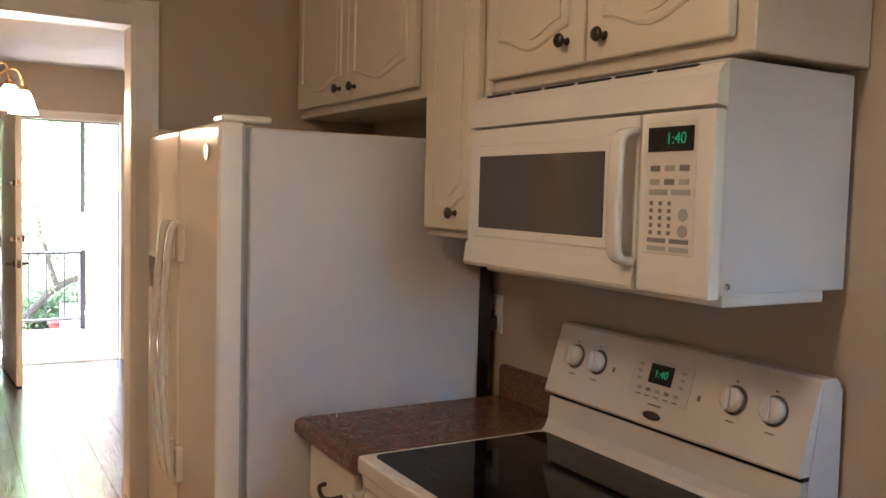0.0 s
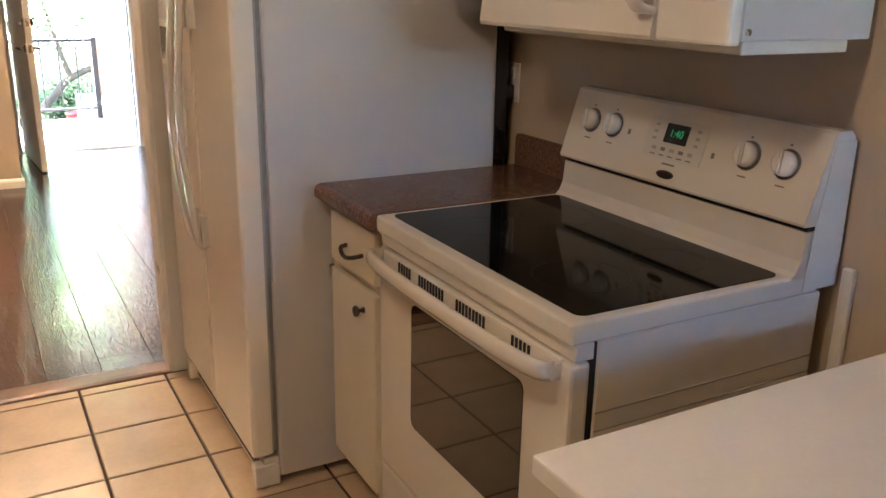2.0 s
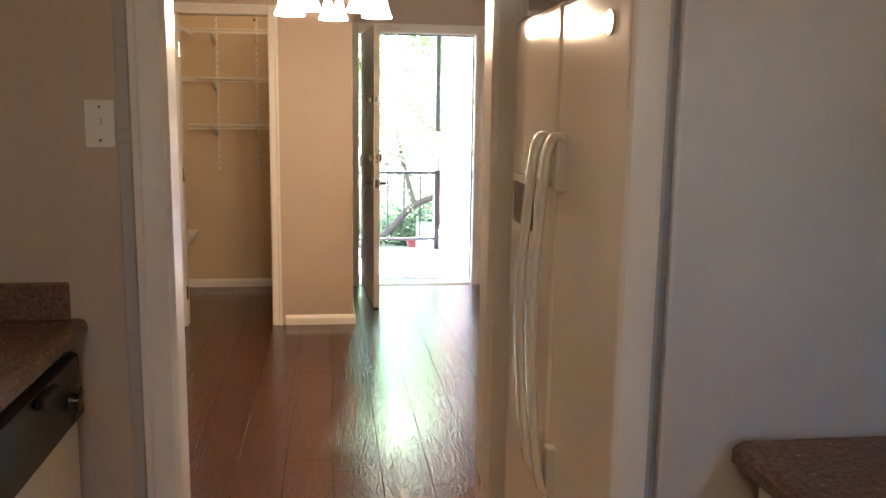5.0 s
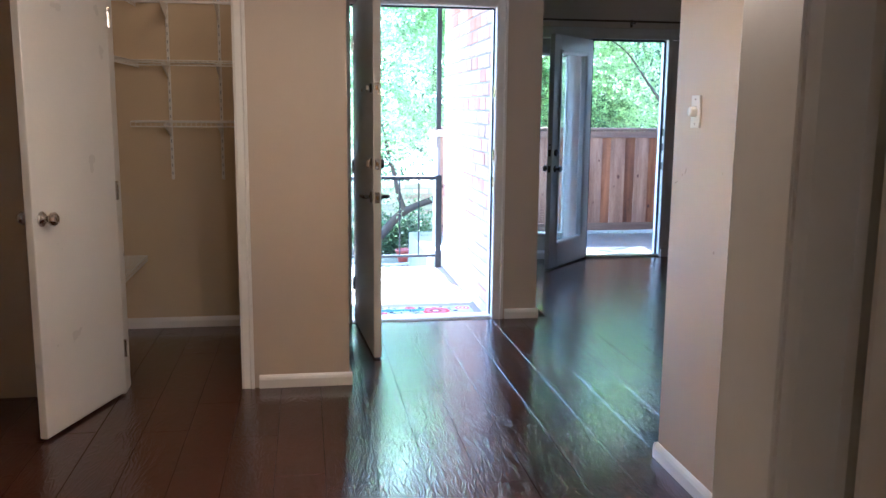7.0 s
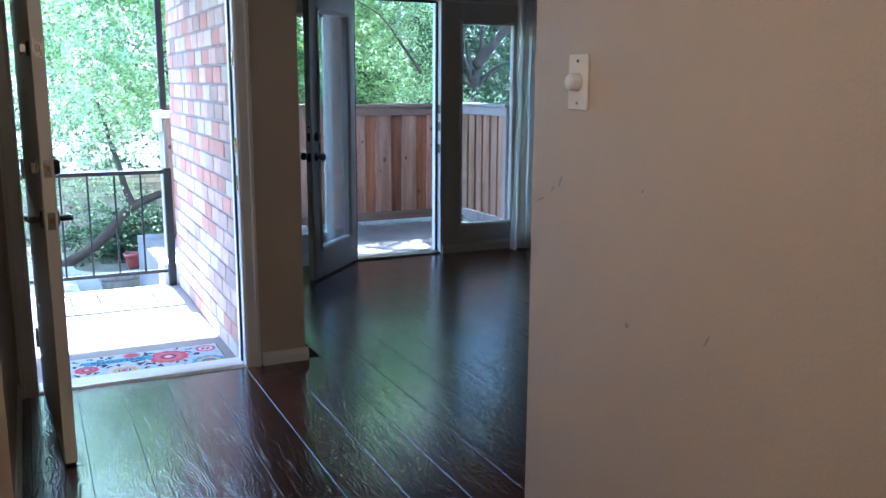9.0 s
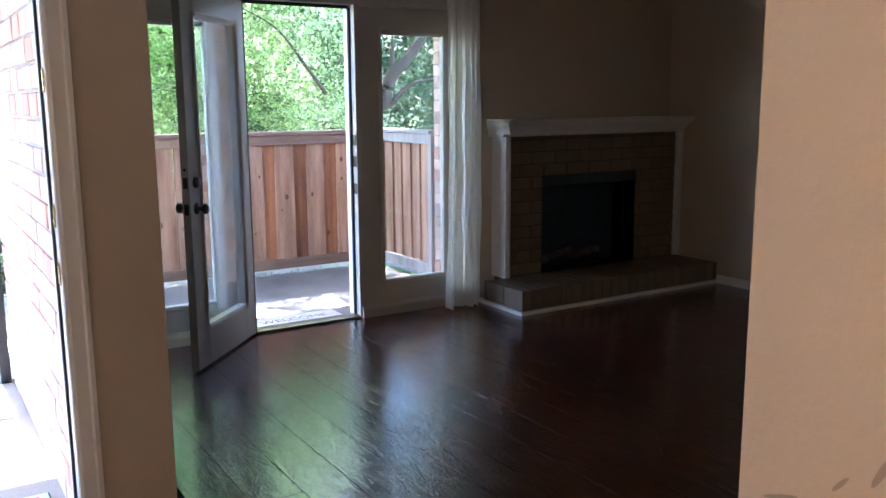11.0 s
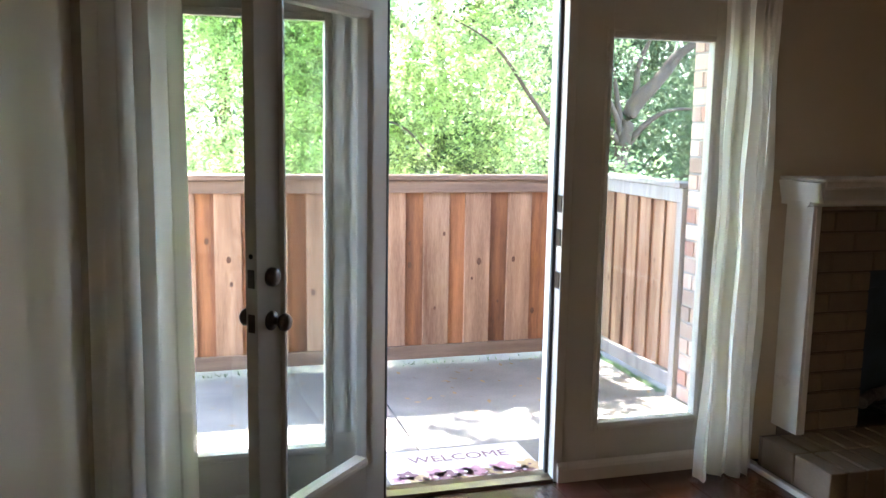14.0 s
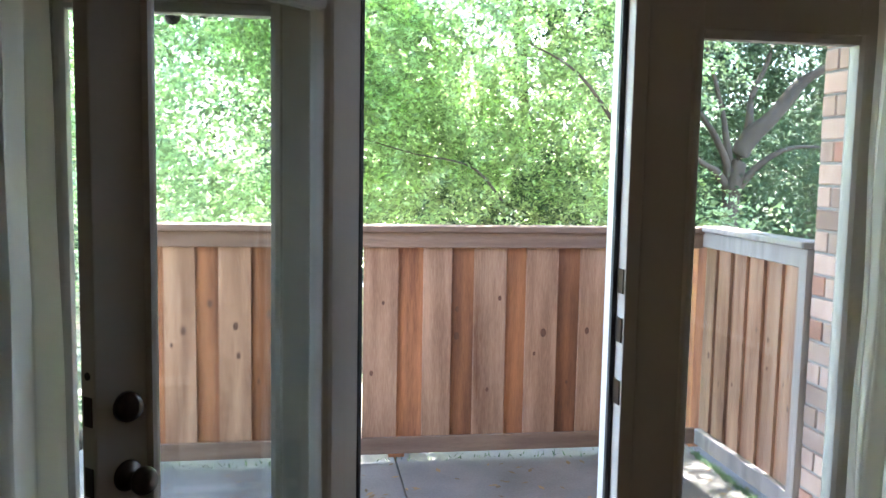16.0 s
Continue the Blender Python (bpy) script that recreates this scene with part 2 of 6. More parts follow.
RUBBER = mat("black_rubber", (0.015, 0.015, 0.016), 0.6, var=0.15, bump=0.02)
LAMINATE = mat("brown_speckled_laminate", (0.155, 0.083, 0.052), 0.24, var=0.4, scale=110, fine=420, bump=0.004, stain=(0.085, 0.042, 0.027))
WHITETOP = mat("white_laminate", (0.82, 0.79, 0.72), 0.35, var=0.05, scale=4, fine=120, bump=0.008)
STEEL = mat("brushed_nickel", (0.52, 0.49, 0.45), 0.26, 1.0, var=0.1, scale=20, fine=200, bump=0.01)
PEWTER = mat("dark_pewter", (0.10, 0.085, 0.07), 0.32, 1.0, var=0.25, scale=40, fine=200, bump=0.02)
BRASS = mat("aged_brass", (0.62, 0.42, 0.20), 0.25, 1.0, var=0.15, scale=20, fine=120, bump=0.01)
BRONZE = mat("threshold_bronze", (0.16, 0.12, 0.09), 0.35, 0.8, var=0.2, scale=12, fine=100, bump=0.01)
WIRE = mat("white_coated_wire", (0.75, 0.73, 0.66), 0.4, var=0.04, bump=0)
IRON = mat("black_painted_iron", (0.022, 0.023, 0.025), 0.45, 0.3, var=0.25, scale=20, fine=150, bump=0.03)
TILE = mat("cream_floor_tile", (0.62, 0.48, 0.32), 0.30, var=0.08, scale=7, fine=60, bump=0.012, rand=0.06, stain=(0.54, 0.40, 0.26), rvar=0.02)
GROUT = mat("dark_grout", (0.085, 0.055, 0.038), 0.9, var=0.25, scale=30, fine=200, bump=0.1)
FLOOR_ROUGH, FLOOR_BUMP = 0.18, 0.42
PLANK = plank_floor("dark_laminate_plank", (0.024, 0.0065, 0.0042), (0.084, 0.0225, 0.0135))
BRICK = mat("pale_mixed_brick", (0.47, 0.335, 0.265), 0.9, var=0.16, scale=9, fine=130, bump=0.16, rand=0.30, stain=(0.40, 0.26, 0.20))
BRICKLIGHT = mat("whitewashed_brick", (0.53, 0.44, 0.365), 0.9, var=0.14, scale=9, fine=130, bump=0.16, rand=0.14)
BRICKRED = mat("salmon_brick", (0.46, 0.235, 0.165), 0.9, var=0.16, scale=9, fine=130, bump=0.16, rand=0.16)
MORTAR = mat("grey_mortar", (0.30, 0.28, 0.255), 0.95, var=0.2, scale=14, fine=160, bump=0.2)
FIREBRICK = mat("brown_painted_brick", (0.165, 0.115, 0.066), 0.55, var=0.14, scale=11, fine=120, bump=0.12, rand=0.10)
FIREMORTAR = mat("brown_painted_mortar", (0.10, 0.068, 0.038), 0.75, var=0.2, scale=16, fine=150, bump=0.2)
FIRENAVY = mat("navy_firebox", (0.020, 0.036, 0.050), 0.5, var=0.4, scale=9, fine=60, bump=0.08)
ASHLOG = mat("ash_grey_log", (0.11, 0.10, 0.095), 0.9, var=0.5, scale=14, fine=60, bump=0.25)
CONCRETE = mat("weathered_concrete", (0.28, 0.25, 0.212), 0.9, var=0.18, scale=2.2, fine=90, bump=0.12, stain=(0.22, 0.195, 0.165))
# darker copy of the stained concrete; the patio's shade is in its colour
PATIOSLAB = mat("shaded_stained_concrete", (0.215, 0.19, 0.16), 0.9, var=0.2, scale=2.6, fine=80, bump=0.12, stain=(0.155, 0.135, 0.11))
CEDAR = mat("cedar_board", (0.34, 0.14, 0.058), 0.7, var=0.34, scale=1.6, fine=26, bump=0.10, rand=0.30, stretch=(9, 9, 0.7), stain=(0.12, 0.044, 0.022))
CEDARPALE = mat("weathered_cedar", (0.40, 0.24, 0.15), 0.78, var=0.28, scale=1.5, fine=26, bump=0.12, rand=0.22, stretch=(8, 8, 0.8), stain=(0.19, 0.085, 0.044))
KNOT = mat("cedar_knot", (0.13, 0.055, 0.03), 0.7, var=0.3, scale=30, bump=0.05)
RAILWOOD = mat("fence_rail_wood", (0.25, 0.16, 0.11), 0.8, var=0.22, scale=2.4, fine=26, bump=0.12, rand=0.1, stretch=(0.7, 9, 9), stain=(0.17, 0.10, 0.066))
SIDEWOOD = mat("grey_weathered_wood", (0.31, 0.265, 0.24), 0.8, var=0.25, scale=2.4, fine=26, bump=0.12, rand=0.14, stretch=(9, 9, 0.7))
WHITECAP = mat("white_painted_wood", (0.74, 0.74, 0.72), 0.5, var=0.05, bump=0.02)
BARK = mat("grey_brown_bark", (0.085, 0.060, 0.040), 0.95, var=0.35, scale=7, fine=45, bump=0.3, stretch=(1, 1, 0.3))
SOIL = mat("shaded_ground", (0.14, 0.12, 0.075), 0.95, var=0.4, scale=0.9, fine=40, bump=0.3)
TERRACOTTA = mat("red_glazed_clay", (0.33, 0.07, 0.05), 0.3, var=0.15, bump=0.02)
STONE = mat("tan_garden_stone", (0.42, 0.36, 0.26), 0.9, var=0.22, scale=6, fine=70, bump=0.2, rand=0.2)
MATBASE = mat("black_rubber_mat", (0.03, 0.03, 0.035), 0.8, var=0.2, bump=0.1)
MATGREY = mat("grey_mat_pile", (0.45, 0.49, 0.50), 0.95, var=0.2, scale=20, fine=300, bump=0.25)
MATRED = mat("red_mat_pile", (0.55, 0.06, 0.07), 0.95, var=0.15, scale=20, fine=300, bump=0.25)
MATBLUE = mat("blue_mat_pile", (0.10, 0.32, 0.42), 0.95, var=0.15, scale=20, fine=300, bump=0.25)
MATCREAM = mat("cream_mat_pile", (0.60, 0.52, 0.48), 0.95, var=0.12, scale=20, fine=300, bump=0.25)
MATPINK = mat("pink_mat_pile", (0.48, 0.14, 0.16), 0.95, var=0.15, scale=20, fine=300, bump=0.25)
MATYELLOW = mat("ochre_mat_pile", (0.55, 0.40, 0.12), 0.95, var=0.15, scale=20, fine=300, bump=0.25)
MATROSE = mat("rose_mat_yarn", (0.52, 0.27, 0.30), 0.95, var=0.2, scale=20, fine=300, bump=0.25)
MATWINE = mat("wine_mat_yarn", (0.22, 0.12, 0.13), 0.95, var=0.2, scale=20, fine=300, bump=0.25)
MATAMBER = mat("amber_mat_yarn", (0.50, 0.35, 0.20), 0.95, var=0.2, scale=20, fine=300, bump=0.25)
INK = mat("dark_mat_pile", (0.035, 0.035, 0.05), 0.95, var=0.2, scale=20, fine=300, bump=0.25)
GLASS = pane_glass("clear_glass", (0.96, 0.98, 0.97))
CURTAIN = sheer("white_sheer_cloth", (0.96, 0.92, 0.84), 0.92)
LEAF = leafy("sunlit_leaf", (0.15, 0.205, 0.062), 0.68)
# paler leaf copy: outdoor glare is put into its colour
LEAFPALE = leafy("glare_pale_leaf", (0.165, 0.22, 0.092), 0.74)
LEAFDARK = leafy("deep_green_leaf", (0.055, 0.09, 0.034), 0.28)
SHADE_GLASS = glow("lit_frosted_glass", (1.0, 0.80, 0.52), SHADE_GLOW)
GREEN_DIGIT = glow("green_digit", (0.02, 0.30, 0.10), 0.009)

# ---- building helpers ----


def thing(name, at, label, category, group="", kind=""):
    ob = new(name)
    ob.empty_display_size = 0.1
    ob.location = at
    return tagged(ob, label, category, group, kind)


def root_of(ob):
    while ob.parent:
        ob = ob.parent
    return ob


def part(name, bm, material, parent=None, label="", local=False, smooth=False):
    """One mesh object under a thing or a part; bm is in world metres unless local."""
    me = bpy.data.meshes.new(name)
    if parent is not None and not local:
        bm.transform(Matrix.Translation(-root_of(parent).location))
    bmesh.ops.recalc_face_normals(bm, faces=bm.faces)
    bm.to_mesh(me)
    bm.free()
    me.materials.append(material)
    if smooth:
        me.polygons.foreach_set("use_smooth", [True] * len(me.polygons))
    ob = new(name, me)
    if parent is not None:
        ob.parent = parent
    if label:
        ob["label"] = label
    return ob


def struct(name, bm, material, label, category):
    return tagged(part(name, bm, material), label, category, kind="structure")


def B(*boxes, bevel=0.0, seg=1):
    """Boxes (x0, x1, y0, y1, z0, z1) in one bmesh."""
    bm = bmesh.new()
    for x0, x1, y0, y1, z0, z1 in boxes:
        g = bmesh.ops.create_cube(bm, size=1.0, matrix=Matrix.Translation(((x0 + x1) / 2, (y0 + y1) / 2, (z0 + z1) / 2)) @ Matrix.Diagonal((abs(x1 - x0), abs(y1 - y0), abs(z1 - z0), 1)))
    if bevel:
        bmesh.ops.bevel(bm, geom=list(bm.edges), offset=bevel, segments=seg, affect="EDGES", profile=0.6)
    return bm


def cyl(a, b, r, r2=None, n=14, bm=None, caps=True):
    """A cylinder or cone from a to b."""
    a, b = Vector(a), Vector(b)
    bm = bm or bmesh.new()
    d = b - a
    m = Matrix.Translation((a + b) / 2) @ d.to_track_quat("Z", "Y").to_matrix().to_4x4()
    bmesh.ops.create_cone(bm, cap_ends=caps, segments=n, radius1=r, radius2=r if r2 is None else r2, depth=d.length, matrix=m)
    return bm


def ball(c, r, n=14, bm=None, scale=(1, 1, 1)):
    bm = bm or bmesh.new()
    bmesh.ops.create_uvsphere(bm, u_segments=n, v_segments=max(6, n // 2), radius=r, matrix=Matrix.Translation(c) @ Matrix.Diagonal((*scale, 1)))
    return bm


def lathe(profile, m=None, n=20, bm=None):
    """Turn (radius, height) pairs about z."""
    bm = bm or bmesh.new()
    rings = []
    for r, z in profile:
        ring = []
        for i in range(n):
            a = 2 * math.pi * i / n
            v = Vector((r * math.cos(a), r * math.sin(a), z))
            ring.append(bm.verts.new(m @ v if m else v))
        rings.append(ring)
    for p, q in zip(rings, rings[1:]):
        for i in range(n):
            bm.faces.new((p[i], p[(i + 1) % n], q[(i + 1) % n], q[i]))
    for ring in (rings[0], rings[-1]):
        if (ring[0].co - ring[n // 2].co).length > 1e-4:
            bm.faces.new(ring)
    return bm


def tube(points, r, n=8, bm=None, r_end=None):
    """A round bar along points, its radius running to r_end."""
    bm = bm or bmesh.new()
    pts = [Vector(p) for p in points]
    rings = []
    for i, p in enumerate(pts):
        d = (pts[min(i + 1, len(pts) - 1)] - pts[max(i - 1, 0)]).normalized()
        up = Vector((0, 0, 1)) if abs(d.z) < 0.95 else Vector((1, 0, 0))
        s = d.cross(up).normalized()
        u = s.cross(d).normalized()
        k = r if r_end is None else r + (r_end - r) * i / (len(pts) - 1)
        rings.append([bm.verts.new(p + (s * math.cos(2 * math.pi * j / n) + u * math.sin(2 * math.pi * j / n)) * k) for j in range(n)])
    for p, q in zip(rings, rings[1:]):
        for j in range(n):
            bm.faces.new((p[j], p[(j + 1) % n], q[(j + 1) % n], q[j]))
    bm.faces.new(rings[0])
    bm.faces.new(rings[-1])
    return bm


def prism(outline, axis, a, b, bm=None):
    """Push a closed outline of 2D points from a to b along an axis (x: points are y, z; y: x, z; z: x, y)."""
    bm = bm or bmesh.new()
    put = {"x": lambda p, t: (t, p[0], p[1]), "y": lambda p, t: (p[0], t, p[1]), "z": lambda p, t: (p[0], p[1], t)}[axis]
    lo, hi = [bm.verts.new(put(p, a)) for p in outline], [bm.verts.new(put(p, b)) for p in outline]
    k = len(outline)
    for i in range(k):
        bm.faces.new((lo[i], lo[(i + 1) % k], hi[(i + 1) % k], hi[i]))
    bm.faces.new(lo)
    bm.faces.new(hi)
    return bm


def spline(keys, steps=6):
    """A smooth run of points through keys."""
    pts = [Vector(k) for k in keys]
    out = []
    for i in range(len(pts) - 1):
        p0, p1, p2, p3 = pts[max(i - 1, 0)], pts[i], pts[i + 1], pts[min(i + 2, len(pts) - 1)]
        for s in range(steps):
            t = s / steps
            out.append(0.5 * ((2 * p1) + (p2 - p0) * t + (2 * p0 - 5 * p1 + 4 * p2 - p3) * t * t + (3 * p1 - p0 - 3 * p2 + p3) * t ** 3))
    out.append(pts[-1])
    return out


def cut_wall(axis, at, thick, lo, hi, z0, z1, openings=()):
    """Boxes of a wall whose face is at `at`, with openings (lo, hi, z0, z1) right through it."""
    us = sorted({lo, hi, *[o[0] for o in openings], *[o[1] for o in openings]})
    zs = sorted({z0, z1, *[o[2] for o in openings], *[o[3] for o in openings]})
    out = []
    for ua, ub in zip(us, us[1:]):
        run = None
        for za, zb in zip(zs, zs[1:]):
            mu, mz = (ua + ub) / 2, (za + zb) / 2
            if any(o[0] < mu < o[1] and o[2] < mz < o[3] for o in openings):
                run = None
                continue
            if run is not None:
                out[-1][3] = zb
            else:
                out.append([ua, ub, za, zb])
                run = True
    boxes = []
    for ua, ub, za, zb in out:
        boxes.append((at, at + thick, ua, ub, za, zb) if axis == "x" else (ua, ub, at, at + thick, za, zb))
    return B(*boxes)


def shared_piece(name, mesh_ob_data, parent, loc, rot=(0, 0, 0), scale=(1, 1, 1)):
    ob = new(name, mesh_ob_data)
    ob.parent = parent
    ob.location = loc
    ob.rotation_euler = rot
    ob.scale = scale
    return ob


def piece_mesh(name, sx, sy, sz, bevel, material):
    """A block centred on its origin, with softened edges."""
    bm = B((-sx / 2, sx / 2, -sy / 2, sy / 2, -sz / 2, sz / 2), bevel=bevel)
    me = bpy.data.meshes.new(name)
    bm.to_mesh(me)
    bm.free()
    me.materials.append(material)
    return me


# ---- structure ----
XW = 1.44
CEILING = 2.50
XH = 1.457
struct("wall_east", cut_wall("x", XW, 0.12, -1.70, 3.06, 0, CEILING), WALL, "tan painted kitchen wall behind the range", "wall")
struct("wall_hall", cut_wall("x", XH, 0.12, 3.06, 5.31, 0, CEILING), WALL, "tan painted hall wall with a dimmer", "wall")
struct("wall_kitchen_end", cut_wall("y", 2.94, 0.12, -1.13, XW, 0, CEILING, [(-0.325, 0.543, 0, 2.08)]), WALL, "tan painted kitchen wall with a cased doorway", "wall")
struct("wall_kitchen_west", cut_wall("x", -1.25, 0.12, -1.70, 3.06, 0, CEILING), WALL, "tan painted kitchen wall behind the sink counter", "wall")
struct("wall_kitchen_south", cut_wall("y", -1.82, 0.12, -1.25, 1.56, 0, CEILING, [(0.92, 1.36, 1.40, 1.92)]), WALL, "tan painted kitchen wall with a window", "wall")
struct("wall_dining_west", cut_wall("x", -2.42, 0.12, 2.94, 6.55, 0, CEILING), WALL, "plain tan painted wall of the dining area", "wall")
struct("wall_dining_south", cut_wall("y", 2.94, 0.12, -2.30, -1.25, 0, CEILING), WALL, "plain tan painted wall beside the kitchen", "wall")
struct("wall_closet_front", cut_wall("y", 6.43, 0.12, -2.30, 0.25, 0, CEILING, [(-0.874, -0.271, 0, 2.06)]), WALL, "tan painted wall with a closet doorway", "wall")
struct("wall_closet_east", cut_wall("x", 0.13, 0.12, 6.55, 7.85, 0, CEILING), WALL, "tan painted end of the closet beside the entry", "wall")
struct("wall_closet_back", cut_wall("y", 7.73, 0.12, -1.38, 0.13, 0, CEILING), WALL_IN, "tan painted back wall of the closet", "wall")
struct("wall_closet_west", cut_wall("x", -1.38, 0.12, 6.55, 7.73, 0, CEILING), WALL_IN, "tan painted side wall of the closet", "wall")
struct("wall_entry", cut_wall("y", 7.70, 0.15, 0.25, 1.585, 0, CEILING, [(0.315, 1.297, 0, 2.075)]), WALL, "tan painted wall round the open entry door", "wall")
struct("wall_living_west", cut_wall("x", 1.45, 0.135, 7.85, 10.12, 0, CEILING), WALL, "tan painted living room wall beside the curtain", "wall")
struct("wall_living_north", cut_wall("y", 9.97, 0.15, 1.585, 6.34, 0, CEILING, [(1.858, 4.218, 0, 2.10), (4.887, 5.846, 0.16, 0.90)]), WALL, "tan painted wall with glazed doors and fireplace", "wall")
struct("wall_living_east", cut_wall("x", 6.34, 0.12, 2.94, 10.12, 0, CEILING), WALL, "tan painted living room wall beside the fireplace", "wall")
struct("wall_living_south", cut_wall("y", 2.94, 0.12, 1.56, 6.34, 0, CEILING), WALL, "plain tan painted living room wall", "wall")
struct("ceiling", B((-2.42, 6.46, -1.82, 10.12, CEILING, CEILING + 0.1)), CEIL, "white textured ceiling of the flat", "ceiling")
floor_base = struct("floor", B((-2.42, 1.585, 3.0, 7.80, -0.12, -0.012), (1.585, 6.46, 3.0, 10.0, -0.12, -0.012)), DARKGAP, "dark glossy wood laminate floor", "floor")
tile_base = struct("floor_kitchen", B((-1.25, 1.56, -1.82, 3.0, -0.12, -0.005)), GROUT, "cream ceramic kitchen floor tiles with dark grout", "floor")


def profile_run(name, outline, axis, a, b, label, category="trim", material=None):
    return struct(name, prism(outline, axis, a, b), material or TRIM, label, category)


def base_y(face, a, b, out):
    """Skirting along x on a wall whose face is y = face; out is the side it stands on."""
    o = [(face, 0), (face + out * 0.016, 0), (face + out * 0.016, 0.043), (face + out * 0.011, 0.056), (face + out * 0.004, 0.067), (face, 0.067)]
    return profile_run("baseboard", o, "x", a, b, "white painted baseboard", "baseboard")


def base_x(face, a, b, out):
    o = [(face, 0), (face + out * 0.016, 0), (face + out * 0.016, 0.043), (face + out * 0.011, 0.056), (face + out * 0.004, 0.067), (face, 0.067)]
    return profile_run("baseboard", o, "y", a, b, "white painted baseboard", "baseboard")


base_y(6.43, -0.205, 0.266, -1)
base_x(0.25, 6.43, 7.70, 1)
base_y(7.70, 1.365, 1.601, -1)
base_x(1.585, 7.70, 9.95, 1)
base_x(XH, 3.06, 5.31, -1)
base_y(5.31, XH - 0.016, XH + 0.12, 1)
base_x(6.34, 3.06, 9.385, -1)
base_y(7.73, -1.26, 0.13, -1)
base_x(-1.26, 6.55, 7.714, 1)
base_y(9.97, 4.26, 4.36, -1)


def casing(name, axis, face, out, lo, hi, top, label, w=0.062, d=0.018, foot=0.0):
    """Moulded casing round a doorway: two legs and a head as parts."""
    ob = thing(name, ((lo + hi) / 2, face, 0) if axis == "y" else (face, (lo + hi) / 2, 0), label, "door casing", kind="structure")
    f0, f1, f2 = face, face + out * d, face + out * (d * 0.55)
    for side, edge, s in (("casing_leg", lo, -1), ("casing_leg", hi, 1)):
        o = [(edge, f0), (edge + s * w, f0), (edge + s * w, f1), (edge + s * (w - 0.014), f1), (edge + s * (w - 0.02), f2), (edge + s * 0.012, f2), (edge + s * 0.006, f0 + out * d * 0.4), (edge, f0 + out * d * 0.3)]
        bm = prism(o, "z", foot, top + w) if axis == "y" else prism([(q, p) for p, q in o], "z", foot, top + w)
        part(side, bm, TRIM, ob)
    o = [(f0, top), (f0, top + w), (f1, top + w), (f1, top + w - 0.014), (f2, top + w - 0.02), (f2, top + 0.012), (f0 + out * d * 0.3, top)]
    if axis == "y":
        part("casing_head", prism(o, "x", lo, hi), TRIM, ob)
    else:
        part("casing_head", prism(o, "y", lo, hi), TRIM, ob)
    return ob


def jambs(name, lo, hi, y0, y1, top, label, t=0.02, stop=True):
    ob = thing(name, ((lo + hi) / 2, (y0 + y1) / 2, 0), label, "door frame", kind="structure")
    part("jamb", B((lo - t, lo, y0, y1, 0, top), bevel=0.002), TRIM, ob)
    part("jamb", B((hi, hi + t, y0, y1, 0, top), bevel=0.002), TRIM, ob)
    part("jamb_head", B((lo - t, hi + t, y0, y1, top, top + t), bevel=0.002), TRIM, ob)
    return ob


casing("door_casing_1", "y", 2.94, -1, -0.308, 0.526, 2.06, "white moulded casing of the kitchen doorway", w=0.085, d=0.022)
casing("door_casing_2", "y", 3.06, 1, -0.308, 0.526, 2.06, "white moulded casing on the dining side", w=0.07)
jambs("door_frame_1", -0.305, 0.523, 2.94, 3.06, 2.06, "cream painted jambs of the kitchen doorway")
casing("door_casing_3", "y", 6.43, -1, -0.854, -0.291, 2.04, "white moulded casing of the closet doorway", w=0.062)
jambs("door_frame_2", -0.854, -0.291, 6.43, 6.55, 2.04, "white painted jambs of the closet doorway")
casing("door_casing_4", "y", 7.70, -1, 0.332, 1.280, 2.058, "white moulded casing of the entry doorway", w=0.07)
jambs("door_frame_3", 0.335, 1.277, 7.70, 7.85, 2.055, "white painted jambs of the entry doorway")

# ---- kitchen ----


def small_knob(parent, x, y, z, material=None):
    """A turned cabinet knob standing out towards -x."""
    m = Matrix.Translation((x, y, z)) @ Matrix.Rotation(-math.pi / 2, 4, "Y")
    bm = lathe([(0.009, 0), (0.006, 0.004), (0.005, 0.012), (0.012, 0.017), (0.0155, 0.022), (0.013, 0.027), (0.005, 0.029), (0.0, 0.0292)], m, 16)
    return part("knob", bm, material or PEWTER, parent, "dark pewter knob", smooth=True)


def panel_door(parent, xf, y0, y1, z0, z1, knob=None, wave=True, material=None):
    """A painted cabinet door facing -x with a raised panel whose lower edge is waved."""
    material = material or CAB
    door = part("door", B((xf, xf + 0.02, y0, y1, z0, z1), bevel=0.005, seg=2), material, parent)
    if wave:
        m, k = 0.052, 14
        low = [(y0 + m + (y1 - y0 - 2 * m) * i / k, z0 + m + 0.017 * (1 + math.cos(2 * math.pi * i / k))) for i in range(k + 1)]
        top = min(z1 - m, 2.42)
        ring = low + [(y1 - m, top), (y0 + m, top)]
        bm = bmesh.new()
        pts = [Vector((xf - 0.001, p[0], p[1])) for p in ring]
        n = len(pts)
        for i in range(n):
            tube([pts[i], pts[(i + 1) % n]], 0.0055, 6, bm)
        part("panel_moulding", bm, material, door)
        cy, cz = (y0 + y1) / 2, (z0 + z1) / 2
        inner = [(cy + (p[0] - cy) * 0.80, cz + (p[1] - cz) * 0.93) for p in ring]
        part("raised_panel", prism(inner, "x", xf - 0.0035, xf + 0.004), material, door)
    if knob:
        small_knob(door, xf, knob[0], knob[1])
    return door


